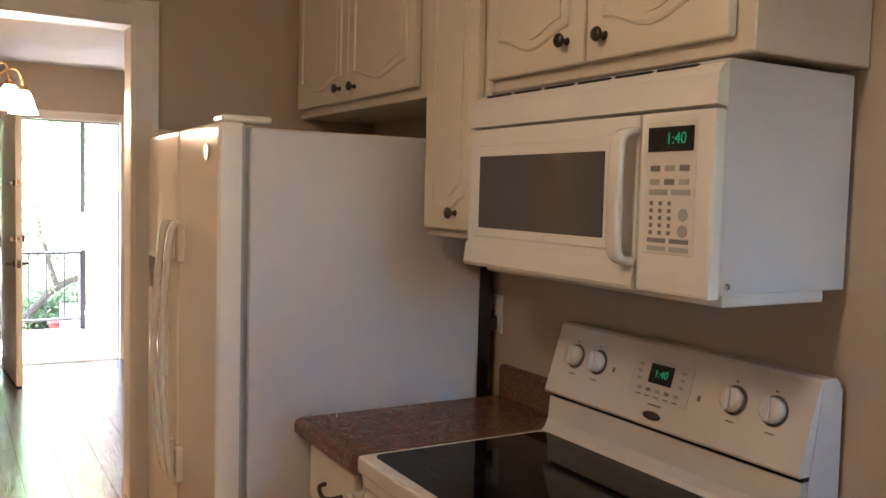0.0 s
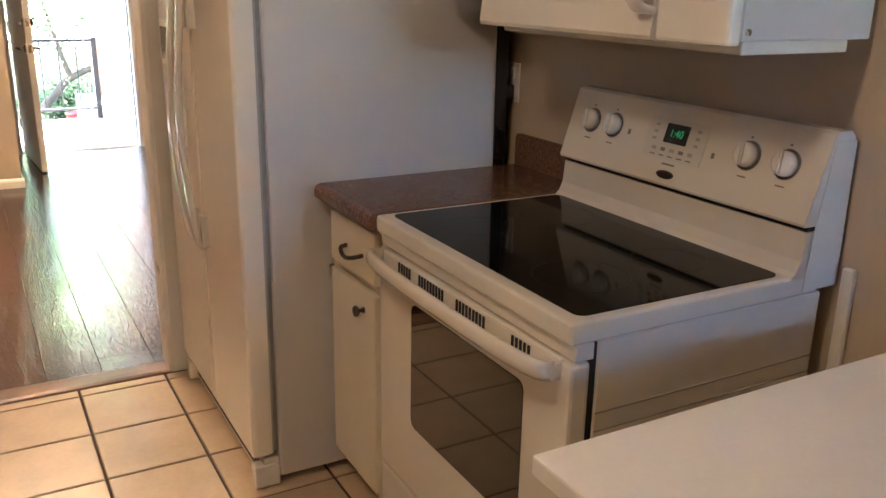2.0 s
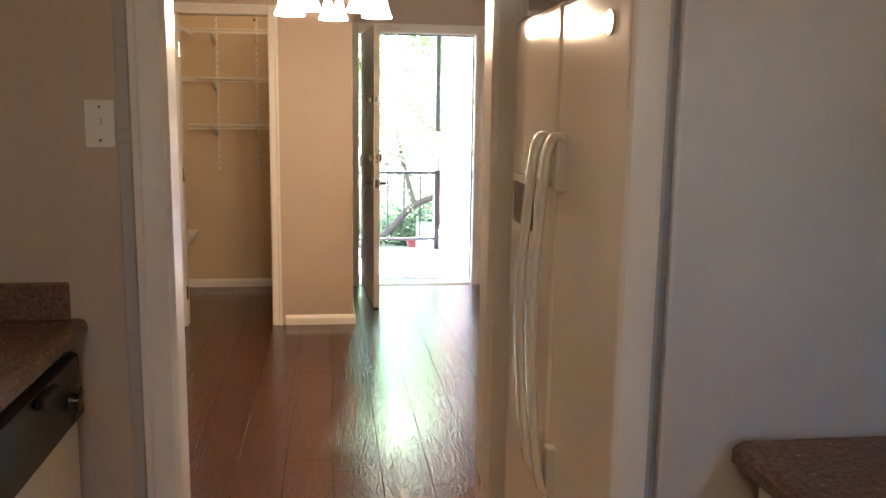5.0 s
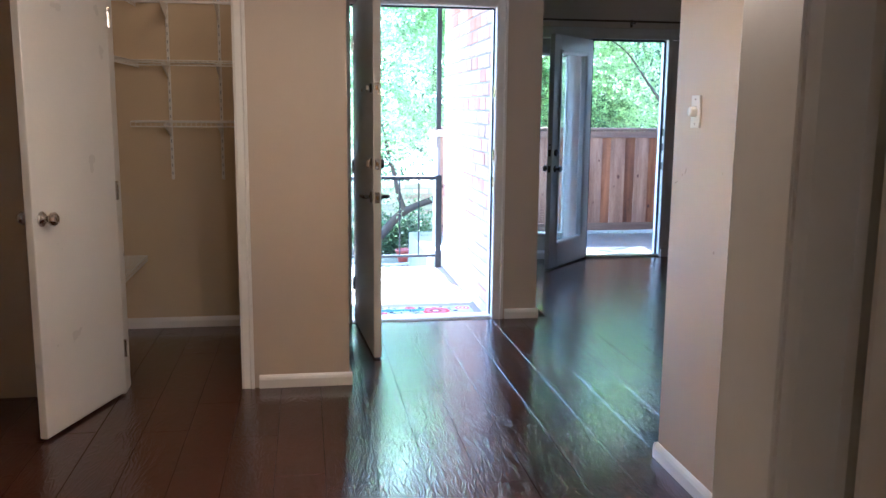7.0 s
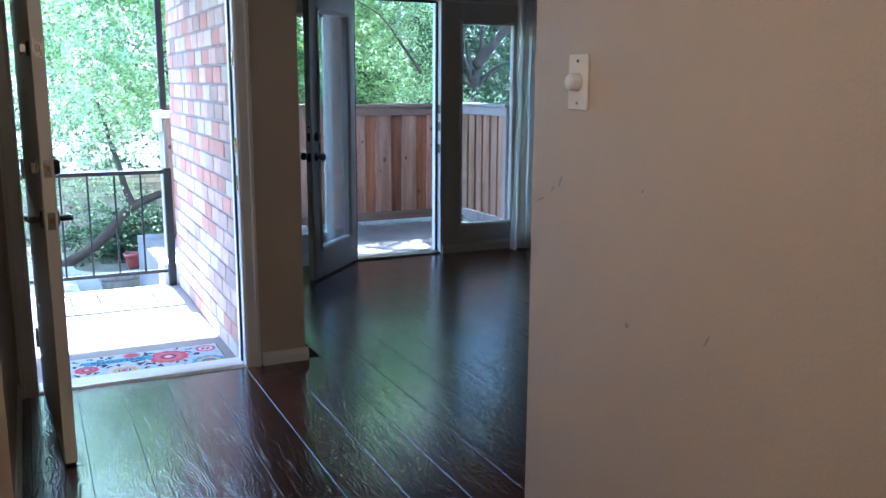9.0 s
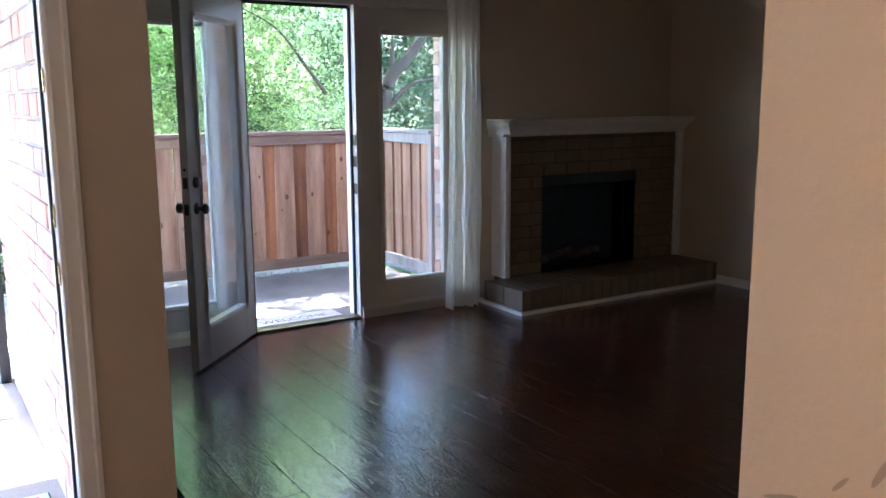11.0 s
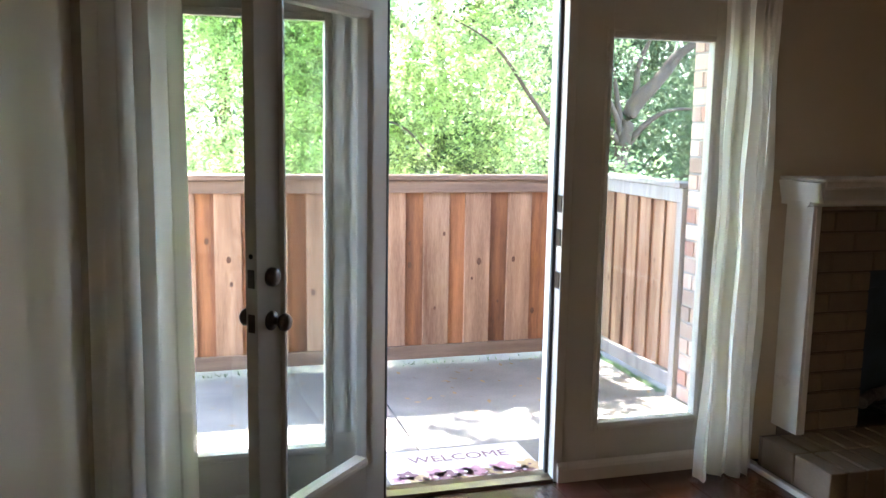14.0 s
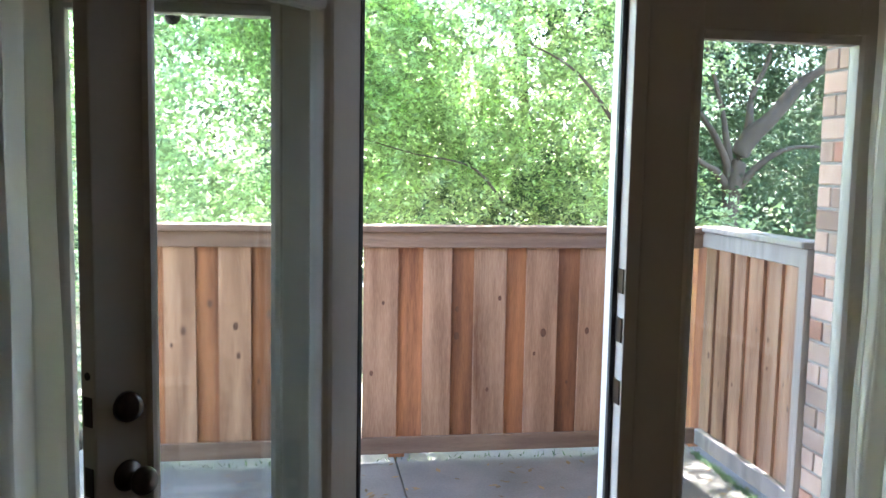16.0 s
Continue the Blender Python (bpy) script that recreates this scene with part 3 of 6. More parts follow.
def upper_cabinet(y0, y1, z0, doors, label):
    ob = thing("wall_cabinet", (XW, (y0 + y1) / 2, z0), label, "wall cabinet", "kitchen wall cabinets")
    part("body", B((1.131, XW - 0.002, y0, y1, z0, CEILING - 0.004), bevel=0.003), CABBODY, ob)
    for a, b, zz, kn in doors:
        panel_door(ob, 1.108, a, b, zz, CEILING - 0.03, kn)
    return ob


upper_cabinet(1.934, 2.936, 1.782, [(2.452, 2.905, 1.812, (2.51, 1.855)), (1.985, 2.444, 1.812, (2.39, 1.852))], "cream painted cabinet with raised panels above the refrigerator")
upper_cabinet(1.628, 1.930, 1.402, [(1.652, 1.912, 1.425, (1.745, 1.468))], "tall narrow cream painted wall cabinet")
upper_cabinet(0.835, 1.624, 1.765, [(1.250, 1.612, 1.792, (1.305, 1.842)), (0.872, 1.242, 1.792, (1.185, 1.838))], "cream painted cabinet above the microwave")


def refrigerator():
    y0, y1, xd, xb, top = 2.000, 2.872, 0.568, 0.650, 1.685
    ob = thing("refrigerator", ((xd + 1.4) / 2, (y0 + y1) / 2, 0), "tall white side-by-side refrigerator beside the doorway", "refrigerator")
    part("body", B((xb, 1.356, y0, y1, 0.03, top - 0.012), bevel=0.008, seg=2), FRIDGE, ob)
    part("rear_strip", B((1.356, 1.402, y0 + 0.006, y1 - 0.006, 0.03, top - 0.03), bevel=0.004), BLACK, ob, "black strip at the rear")
    split = 2.425
    for a, b in ((split + 0.004, y1), (y0, split - 0.004)):
        door = part("door", B((xd, xb - 0.014, a, b, 0.105, top), bevel=0.016, seg=3), FRIDGE_DOOR, ob, "glossy white door")
        part("gasket", B((xb - 0.014, xb - 0.001, a + 0.012, b - 0.012, 0.115, top - 0.012)), SEAL, door)
        part("trim_strip", B((xb - 0.022, xb - 0.016, a - 0.001, b + 0.001, 0.12, top - 0.01)), GREYPL, door)
    for c in (split + 0.055, split - 0.055):
        keys = [(xd, c, 1.40), (xd - 0.028, c, 1.405), (xd - 0.044, c, 1.30), (xd - 0.060, c, 1.04), (xd - 0.044, c, 0.78), (xd - 0.026, c, 0.665), (xd, c, 0.668)]
        bm = bmesh.new()
        path = spline(keys, 7)
        w = 0.019
        rows = []
        for i, p in enumerate(path):
            d = (path[min(i + 1, len(path) - 1)] - path[max(i - 1, 0)]).normalized()
            nrm = d.cross(Vector((0, 1, 0))).normalized()
            rows.append([bm.verts.new(p + Vector((0, sy * w, 0)) + nrm * sn * 0.0085) for sy, sn in ((-1, -0.5), (-0.6, -1), (0.6, -1), (1, -0.5), (1, 0.5), (0.6, 1), (-0.6, 1), (-1, 0.5))])
        for p, q in zip(rows, rows[1:]):
            for j in range(8):
                bm.faces.new((p[j], p[(j + 1) % 8], q[(j + 1) % 8], q[j]))
        bm.faces.new(rows[0])
        bm.faces.new(rows[-1])
        part("handle", bm, ENAMEL, ob, "curved white handle", smooth=True)
        part("handle_mount", B((xd - 0.02, xd + 0.002, c - 0.017, c + 0.017, 1.30, 1.415), bevel=0.006, seg=2), ENAMEL, ob)
        part("handle_mount", B((xd - 0.02, xd + 0.002, c - 0.017, c + 0.017, 0.655, 0.755), bevel=0.006, seg=2), ENAMEL, ob)
    disp = part("ice_dispenser", B((xd - 0.012, xd + 0.002, 2.55, 2.80, 0.93, 1.31), bevel=0.006, seg=2), PLASTIC, ob, "water and ice dispenser")
    part("recess", B((xd - 0.0135, xd - 0.011, 2.575, 2.775, 0.96, 1.17)), GREYPL, disp)
    part("dispenser_panel", B((xd - 0.0145, xd - 0.011, 2.575, 2.775, 1.19, 1.29)), BLACK, disp)
    part("badge", cyl((xd + 0.001, 2.105, 1.61), (xd - 0.005, 2.105, 1.61), 0.021, n=20), STEEL, ob, "round badge")
    part("hinge_cover", B((xd + 0.01, xb + 0.06, y0 + 0.012, y0 + 0.09, top, top + 0.018), bevel=0.005), PLASTIC, ob)
    part("hinge_cover", B((xd + 0.01, xb + 0.06, y1 - 0.09, y1 - 0.012, top, top + 0.018), bevel=0.005), PLASTIC, ob)
    kick = part("kick_grille", B((xd + 0.035, xb, y0 + 0.01, y1 - 0.01, 0.012, 0.095), bevel=0.004), PLASTIC, ob)
    for i in range(4):
        part("slot", B((xd + 0.033, xd + 0.036, y0 + 0.06, y1 - 0.06, 0.03 + 0.015 * i, 0.036 + 0.015 * i)), DARKGAP, kick)
    part("foot_cover", B((xd + 0.005, xb, y0 + 0.002, y0 + 0.05, 0.003, 0.075), bevel=0.008, seg=2), PLASTIC, ob)
    part("foot_cover", B((xd + 0.005, xb, y1 - 0.05, y1 - 0.002, 0.003, 0.075), bevel=0.008, seg=2), PLASTIC, ob)
    for yy in (y0 + 0.08, y1 - 0.08):
        part("roller", cyl((1.30, yy - 0.015, 0.02), (1.30, yy + 0.015, 0.02), 0.02, n=12), BLACK, ob)


refrigerator()


def stove():
    y0, y1, xf, top = 0.850, 1.612, 0.785, 0.915
    ob = thing("electric_range", (1.1, (y0 + y1) / 2, 0), "white electric range with black glass cooktop", "stove")
    body = part("body", B((0.850, 1.405, y0 + 0.006, y1 - 0.006, 0.05, 0.872), bevel=0.003), ENAMEL, ob)
    part("side_seam", B((0.852, 1.40, y0 + 0.004, y0 + 0.0062, 0.735, 0.738)), SEAL, body)
    part("side_seam", B((0.852, 1.40, y0 + 0.004, y0 + 0.0062, 0.70, 0.7015)), SEAL, body)
    part("cooktop_rim", B((xf, 1.385, y0, y1, 0.874, top), bevel=0.010, seg=3), ENAMEL, ob, "white enamel cooktop rim")
    g0, g1 = 0.816, 1.300
    r, k = 0.022, 5
    ya, yb = y0 + 0.022, y1 - 0.022
    out = []
    for cx, cy, a0 in ((g1 - r, yb - r, 0), (g0 + r, yb - r, 90), (g0 + r, ya + r, 180), (g1 - r, ya + r, 270)):
        for i in range(k + 1):
            a = radians(a0 + 90 * i / k)
            out.append((cx + r * math.cos(a), cy + r * math.sin(a)))
    glass = part("cooktop_glass", prism(out, "z", top - 0.004, top + 0.0018), BLACKGLASS, ob, "black ceramic glass cooktop")
    for cx, cy, rr in ((0.95, 1.42, 0.075), (0.95, 1.04, 0.095), (1.17, 1.42, 0.095), (1.17, 1.04, 0.075)):
        bm = bmesh.new()
        a = [bm.verts.new((cx + rr * math.cos(t * math.pi / 24), cy + rr * math.sin(t * math.pi / 24), top + 0.0021)) for t in range(48)]
        b = [bm.verts.new((cx + (rr - 0.0016) * math.cos(t * math.pi / 24), cy + (rr - 0.0016) * math.sin(t * math.pi / 24), top + 0.0021)) for t in range(48)]
        for i in range(48):
            bm.faces.new((a[i], a[(i + 1) % 48], b[(i + 1) % 48], b[i]))
        part("burner_ring", bm, mat_ring, glass)
    # riser behind the glass and the leaning control panel
    part("riser", prism([(1.300, top - 0.006), (1.316, top + 0.008), (1.326, top + 0.03), (1.331, 1.002), (1.405, 1.002), (1.405, top - 0.006)], "y", y0 + 0.002, y1 - 0.002), ENAMEL, ob)
    # solid dark strips painted in as the shade of two narrow gaps
    part("side_gap_shade", B((0.8345, 0.8495, y0 + 0.010, y1 - 0.010, 0.08, 0.870)), DARKGAP, ob)
    part("panel_shadow_gap", B((1.336, 1.40, y0 + 0.006, y1 - 0.006, 1.002, 1.014)), DARKGAP, ob)
    pan = part("control_panel", prism([(1.318, 1.014), (1.316, 1.020), (1.368, 1.187), (1.378, 1.192), (1.412, 1.192), (1.425, 1.180), (1.425, 1.014)], "y", y0 - 0.002, y1 + 0.002), ENAMEL, ob, "sloping white control panel")
    part("side_cap", prism([(1.335, 0.885), (1.345, 1.004), (1.372, 1.174), (1.428, 1.174), (1.432, 0.885)], "y", y0 - 0.004, y0 - 0.0025), ENAMEL, ob)
    slope = Vector((0.052, 0, 0.167)).normalized()
    out_n = Vector((-0.167, 0, 0.052)).normalized()

    def on_panel(y, s):
        return Vector((1.316, y, 1.020)) + slope * s

    def flat(name, y, s, w, h, lift, thick, material, parent, label=""):
        c = on_panel(y, s) + out_n * (lift + thick / 2)
        m = Matrix.Translation(c) @ Matrix((Vector((0, 1, 0)), slope, out_n)).transposed().to_4x4()
        bm = bmesh.new()
        bmesh.ops.create_cube(bm, size=1, matrix=m @ Matrix.Diagonal((w, h, thick, 1)))
        return part(name, bm, material, parent, label)

    for y in (1.528, 1.444, 1.026, 0.930):
        c = on_panel(y, 0.102)
        m = Matrix.Translation(c) @ out_n.to_track_quat("Z", "Y").to_matrix().to_4x4()
        ring = part("dial_mark", lathe([(0.031, 0.0004), (0.031, 0.0012), (0.0285, 0.0012), (0.0285, 0.0004)], m, 28), PRINT, pan)
        knob = part("knob", lathe([(0.026, 0.001), (0.0255, 0.012), (0.023, 0.020), (0.019, 0.0215), (0.0, 0.022)], m, 24), PLASTIC, pan, "white round control knob", smooth=True)
        bar = Matrix.Translation(c + out_n * 0.026) @ Matrix((Vector((0, 1, 0)), slope, out_n)).transposed().to_4x4() @ Matrix.Rotation(radians(-8), 4, "Z") @ Matrix.Diagonal((0.011, 0.046, 0.010, 1))
        bm = bmesh.new()
        bmesh.ops.create_cube(bm, size=1, matrix=bar)
        bmesh.ops.bevel(bm, geom=list(bm.edges), offset=0.003, segments=2, affect="EDGES")
        part("grip", bm, PLASTIC, knob)
        flat("printed_mark", y, 0.058, 0.022, 0.003, 0.0005, 0.0005, PRINT, pan)
        flat("printed_mark", y + 0.004, 0.140, 0.006, 0.004, 0.0005, 0.0005, PRINT, pan)
    clock = flat("clock_panel", 1.232, 0.098, 0.180, 0.092, 0.0006, 0.0016, mat_panel, pan, "grey keypad with a green clock")
    screen = flat("clock_screen", 1.232, 0.112, 0.070, 0.044, 0.0024, 0.0008, BLACK, clock)
    oval = Matrix.Translation(on_panel(1.232, 0.020) + out_n * 0.0006) @ Matrix((Vector((0, 1, 0)), slope, out_n)).transposed().to_4x4() @ Matrix.Diagonal((1.55, 0.55, 1, 1))
    part("badge", lathe([(0.0175, 0.0), (0.0165, 0.0022), (0.013, 0.0028), (0.0, 0.003)], oval, 26), PEWTER, pan, "dark oval metal badge", smooth=True)
    flat("printed_mark", 1.232, 0.043, 0.040, 0.004, 0.0006, 0.0005, PRINT, pan)
    for i in range(5):
        flat("key", 1.176 + 0.028 * i, 0.074, 0.014, 0.008, 0.0024, 0.0006, PRINT if i % 2 else GREYPL, clock)
        flat("key", 1.176 + 0.028 * i, 0.060, 0.016, 0.003, 0.0024, 0.0005, PRINT, clock)
    for i in range(3):
        flat("key", 1.168, 0.095 + 0.016 * i, 0.012, 0.006, 0.0024, 0.0006, GREYPL, clock)
        flat("key", 1.297, 0.095 + 0.016 * i, 0.012, 0.006, 0.0024, 0.0006, GREYPL, clock)
    flat("indicator", 1.385, 0.095, 0.008, 0.012, 0.0006, 0.0008, PRINT, pan)
    flat("indicator", 1.115, 0.085, 0.008, 0.012, 0.0006, 0.0008, PRINT, pan)
    m = Matrix.Translation(on_panel(1.232, 0.112) + out_n * 0.0035) @ Matrix((Vector((0, -1, 0)), slope, out_n)).transposed().to_4x4()
    writing("1:40", 0.024, m, GREEN_DIGIT, screen, "clock_digits")
    # oven door, vents and handle
    door = part("oven_door", B((0.792, 0.834, y0 + 0.004, y1 - 0.004, 0.265, 0.838), bevel=0.008, seg=2), ENAMEL, ob, "white oven door with a dark window")
    wy0, wy1, wz0, wz1, r = 0.985, 1.432, 0.445, 0.752, 0.02
    out = []
    for cy, cz, a0 in ((wy1 - r, wz1 - r, 0), (wy0 + r, wz1 - r, 90), (wy0 + r, wz0 + r, 180), (wy1 - r, wz0 + r, 270)):
        for i in range(5):
            a = radians(a0 + 90 * i / 4)
            out.append((cy + r * math.cos(a), cz + r * math.sin(a)))
    part("oven_window", prism(out, "x", 0.7895, 0.794), OVENGLASS, door, "dark oven window")
    part("vent_strip", B((0.800, 0.84, y0 + 0.004, y1 - 0.004, 0.842, 0.873), bevel=0.002), ENAMEL, ob)
    for a, n in ((1.50, 5), (1.40, 9), (1.235, 9), (1.03, 5)):
        for i in range(n):
            part("vent_slot", B((0.7895, 0.7925, a - 0.013 * i - 0.006, a - 0.013 * i, 0.798, 0.829)), DARKGAP, door)
    keys = [(0.792, y1 - 0.03, 0.822), (0.752, y1 - 0.04, 0.826), (0.738, y1 - 0.16, 0.826), (0.735, (y0 + y1) / 2, 0.826), (0.738, y0 + 0.16, 0.826), (0.752, y0 + 0.04, 0.826), (0.792, y0 + 0.03, 0.822)]
    bm = bmesh.new()
    rows = []
    for p in spline(keys, 6):
        rows.append([bm.verts.new(p + Vector((sx * 0.010, 0, sz * 0.017))) for sx, sz in ((-1, -0.5), (-0.5, -1), (0.5, -1), (1, -0.5), (1, 0.5), (0.5, 1), (-0.5, 1), (-1, 0.5))])
    for p, q in zip(rows, rows[1:]):
        for j in range(8):
            bm.faces.new((p[j], p[(j + 1) % 8], q[(j + 1) % 8], q[j]))
    bm.faces.new(rows[0])
    bm.faces.new(rows[-1])
    part("handle", bm, ENAMEL, door, "long white bar handle", smooth=True)
    part("storage_drawer", B((0.795, 0.834, y0 + 0.004, y1 - 0.004, 0.075, 0.255), bevel=0.008, seg=2), ENAMEL, ob)
    part("plinth", B((0.86, 1.38, y0 + 0.03, y1 - 0.03, 0.0, 0.05)), BLACK, ob)


def writing(text, size, m, material, parent, name="lettering", thick=0.0004):
    """Letters in the built-in font as a mesh at the pose m (x along the line, y up, z out)."""
    cu = bpy.data.curves.new(name, "FONT")
    cu.body, cu.size, cu.extrude, cu.align_x, cu.align_y = text, size, thick, "CENTER", "CENTER"
    tmp = bpy.data.objects.new(name, cu)
    me = bpy.data.meshes.new_from_object(tmp)
    bpy.data.objects.remove(tmp)
    me.transform(m)
    if parent is not None:
        me.transform(Matrix.Translation(-root_of(parent).location))
    me.materials.clear()
    me.materials.append(material)
    ob = new(name, me)
    ob.parent = parent
    return ob


mat_ring = mat("burner_print", (0.02, 0.02, 0.021), 0.25, bump=0)
mat_panel = mat("keypad_grey", (0.62, 0.60, 0.55), 0.3, var=0.03, bump=0)
stove()


def microwave():
    y0, y1, xf, z0, z1 = 0.855, 1.622, 1.070, 1.345, 1.745
    ob = thing("microwave_oven", (1.25, (y0 + y1) / 2, z0), "white over-the-range microwave hung under the cabinet", "microwave")
    part("body", B((1.098, XW - 0.012, y0, y1, z0 + 0.012, z1 + 0.008), bevel=0.003), FRIDGE, ob)
    part("underside", B((1.12, XW - 0.05, y0 + 0.015, y1 - 0.015, z0 - 0.012, z0 + 0.012), bevel=0.006, seg=2), PLASTIC, ob)
    split = 1.032
    part("vent_band", prism([(1.098, 1.672), (1.071, 1.676), (1.074, 1.728), (1.086, 1.745), (1.098, 1.747)], "y", y0, y1), PLASTIC, ob)
    for i in range(6):
        part("vent_slot", B((1.084, 1.092, y0 + 0.06 + 0.112 * i, y0 + 0.155 + 0.112 * i, 1.7435, 1.7485)), DARKGAP, ob)
    door = part("door", B((xf, 1.098, split + 0.002, y1, z0 + 0.012, 1.670), bevel=0.007, seg=2), PLASTIC, ob, "white door with a grey window")
    part("window_frame", B((xf - 0.003, xf + 0.004, 1.095, 1.592, 1.418, 1.632), bevel=0.003), PLASTIC, door)
    part("window", B((xf - 0.0045, xf, 1.122, 1.565, 1.440, 1.606), bevel=0.001), MWGLASS, door, "grey see-through window")
    part("lower_trim", prism([(1.098, z0), (1.066, z0 + 0.004), (1.062, z0 + 0.012), (1.068, z0 + 0.06), (1.098, z0 + 0.06)], "y", split + 0.002, y1), PLASTIC, door)
    keys = [(xf, 1.048, 1.640), (xf - 0.034, 1.048, 1.628), (xf - 0.040, 1.048, 1.58), (xf - 0.040, 1.048, 1.46), (xf - 0.034, 1.048, 1.412), (xf, 1.048, 1.400)]
    bm = bmesh.new()
    rows = []
    path = spline(keys, 6)
    for i, p in enumerate(path):
        d = (path[min(i + 1, len(path) - 1)] - path[max(i - 1, 0)]).normalized()
        nrm = d.cross(Vector((0, 1, 0))).normalized()
        rows.append([bm.verts.new(p + Vector((0, sy * 0.016, 0)) + nrm * sn * 0.008) for sy, sn in ((-1, -0.6), (-0.7, -1), (0.7, -1), (1, -0.6), (1, 0.6), (0.7, 1), (-0.7, 1), (-1, 0.6))])
    for p, q in zip(rows, rows[1:]):
        for j in range(8):
            bm.faces.new((p[j], p[(j + 1) % 8], q[(j + 1) % 8], q[j]))
    bm.faces.new(rows[0])
    bm.faces.new(rows[-1])
    part("handle", bm, ENAMEL, door, "white loop handle", smooth=True)
    con = part("control_panel", B((xf, 1.098, y0, split - 0.002, z0 + 0.004, 1.670), bevel=0.007, seg=2), PLASTIC, ob, "white keypad column with a green clock")
    part("keypad_plate", B((xf - 0.002, xf + 0.002, 0.892, 1.012, 1.42, 1.655), bevel=0.0015), mat_panel2, con)
    scr = part("clock_screen", B((xf - 0.0035, xf, 0.898, 1.006, 1.600, 1.643)), BLACK, con, "black clock display")
    m = Matrix.Translation((xf - 0.0042, 0.938, 1.6215)) @ Matrix(((0, 0, -1), (-1, 0, 0), (0, 1, 0))).to_4x4()
    writing("1:40", 0.028, m, GREEN_DIGIT, scr, "clock_digits")
    for row in range(2):
        for col in range(3):
            part("key", B((xf - 0.0035, xf, 0.906 + 0.035 * col, 0.928 + 0.035 * col, 1.566 - 0.024 * row, 1.576 - 0.024 * row)), GREYPL if (row + col) % 2 else PRINT, con)
    for a in (0.902, 0.956):
        part("key", B((xf - 0.0035, xf, a, a + 0.044, 1.524, 1.534)), GREYPL, con)
        part("key", B((xf - 0.0035, xf, a, a + 0.044, 1.425, 1.434)), GREYPL, con)
        part("key", B((xf - 0.0035, xf, a, a + 0.044, 1.440, 1.448)), PRINT, con)
    for row in range(5):
        for col in range(3):
            part("key", B((xf - 0.0035, xf, 0.946 + 0.022 * col, 0.953 + 0.022 * col, 1.506 - 0.013 * row, 1.513 - 0.013 * row)), PRINT, con)
    for z in (1.490, 1.462):
        part("round_key", cyl((xf, 0.917, z), (xf - 0.003, 0.917, z), 0.011, n=16), GREYPL, con)
    part("screw", cyl((1.112, y0 + 0.001, 1.372), (1.112, y0 - 0.003, 1.372), 0.006, n=12), STEEL, ob, "steel screw")


mat_panel2 = mat("keypad_white", (0.70, 0.67, 0.60), 0.3, var=0.03, bump=0)
microwave()


def base_cabinet():
    y0, y1, xf = 1.640, 1.972, 0.800
    ob = thing("base_cabinet", (1.1, (y0 + y1) / 2, 0), "narrow cream painted base cabinet beside the range", "base cabinet")
    part("body", B((xf + 0.021, XW - 0.003, y0 - 0.022, y1, 0.10, 0.872), bevel=0.002), CABBODY, ob)
    part("toe_kick", B((xf + 0.08, XW - 0.01, y0 - 0.02, y1 - 0.002, 0.0, 0.10)), CABBODY, ob)
    drawer = part("drawer", B((xf, xf + 0.02, y0 + 0.015, y1 - 0.032, 0.712, 0.852), bevel=0.006, seg=2), CAB, ob)
    bar = spline([(xf, 1.725, 0.778), (xf - 0.018, 1.729, 0.775), (xf - 0.026, 1.752, 0.768), (xf - 0.028, 1.777, 0.764), (xf - 0.026, 1.802, 0.768), (xf - 0.018, 1.825, 0.775), (xf, 1.829, 0.778)], 5)
    part("pull", tube(bar, 0.0058, 10), PEWTER, drawer, "curved pewter drawer pull", smooth=True)
    door = part("door", B((xf, xf + 0.02, y0 + 0.012, y1 - 0.032, 0.125, 0.688), bevel=0.006, seg=2), CAB, ob)
    small_knob(door, xf, 1.722, 0.632)
    hinge = part("hinge", B((xf - 0.004, xf + 0.01, y1 - 0.030, y1 - 0.022, 0.655, 0.69), bevel=0.002), STEEL, ob)


base_cabinet()


def counter_top():
    ob = thing("countertop", (1.1, 1.79, 0.875), "brown speckled laminate countertop with backsplash", "countertop")
    y0, y1 = 1.616, 1.974
    bm = prism([(0.768, 0.880), (0.768, 0.902), (0.774, 0.911), (0.786, 0.9155), (XW - 0.003, 0.9155), (XW - 0.003, 0.874), (0.778, 0.874)], "y", y0, y1)
    part("slab", bm, LAMINATE, ob)
    part("backsplash", prism([(XW - 0.024, 0.9155), (XW - 0.024, 1.000), (XW - 0.018, 1.008), (XW - 0.003, 1.008), (XW - 0.003, 0.9155)], "y", y0, y1), LAMINATE, ob)


counter_top()


def near_counter():
    ob = thing("utility_counter", (1.0, 0.15, 0), "low cream counter with a plain white top", "counter")
    part("top", B((0.500, XW - 0.003, -0.35, 0.550, 0.888, 0.915), bevel=0.004, seg=2), WHITETOP, ob)
    part("side_panel", B((0.53, XW - 0.01, 0.515, 0.532, 0.0, 0.888), bevel=0.002), CAB, ob)
    part("front_panel", B((0.53, 0.548, -0.32, 0.515, 0.0, 0.888), bevel=0.002), CAB, ob)
    part("side_panel", B((0.53, XW - 0.01, -0.337, -0.32, 0.0, 0.888), bevel=0.002), CAB, ob)


near_counter()
struct("trim", B((1.423, XW - 0.001, 0.806, 0.832, 0.0, 0.926), bevel=0.003), TRIM, "white board on the wall beside the range", "trim")


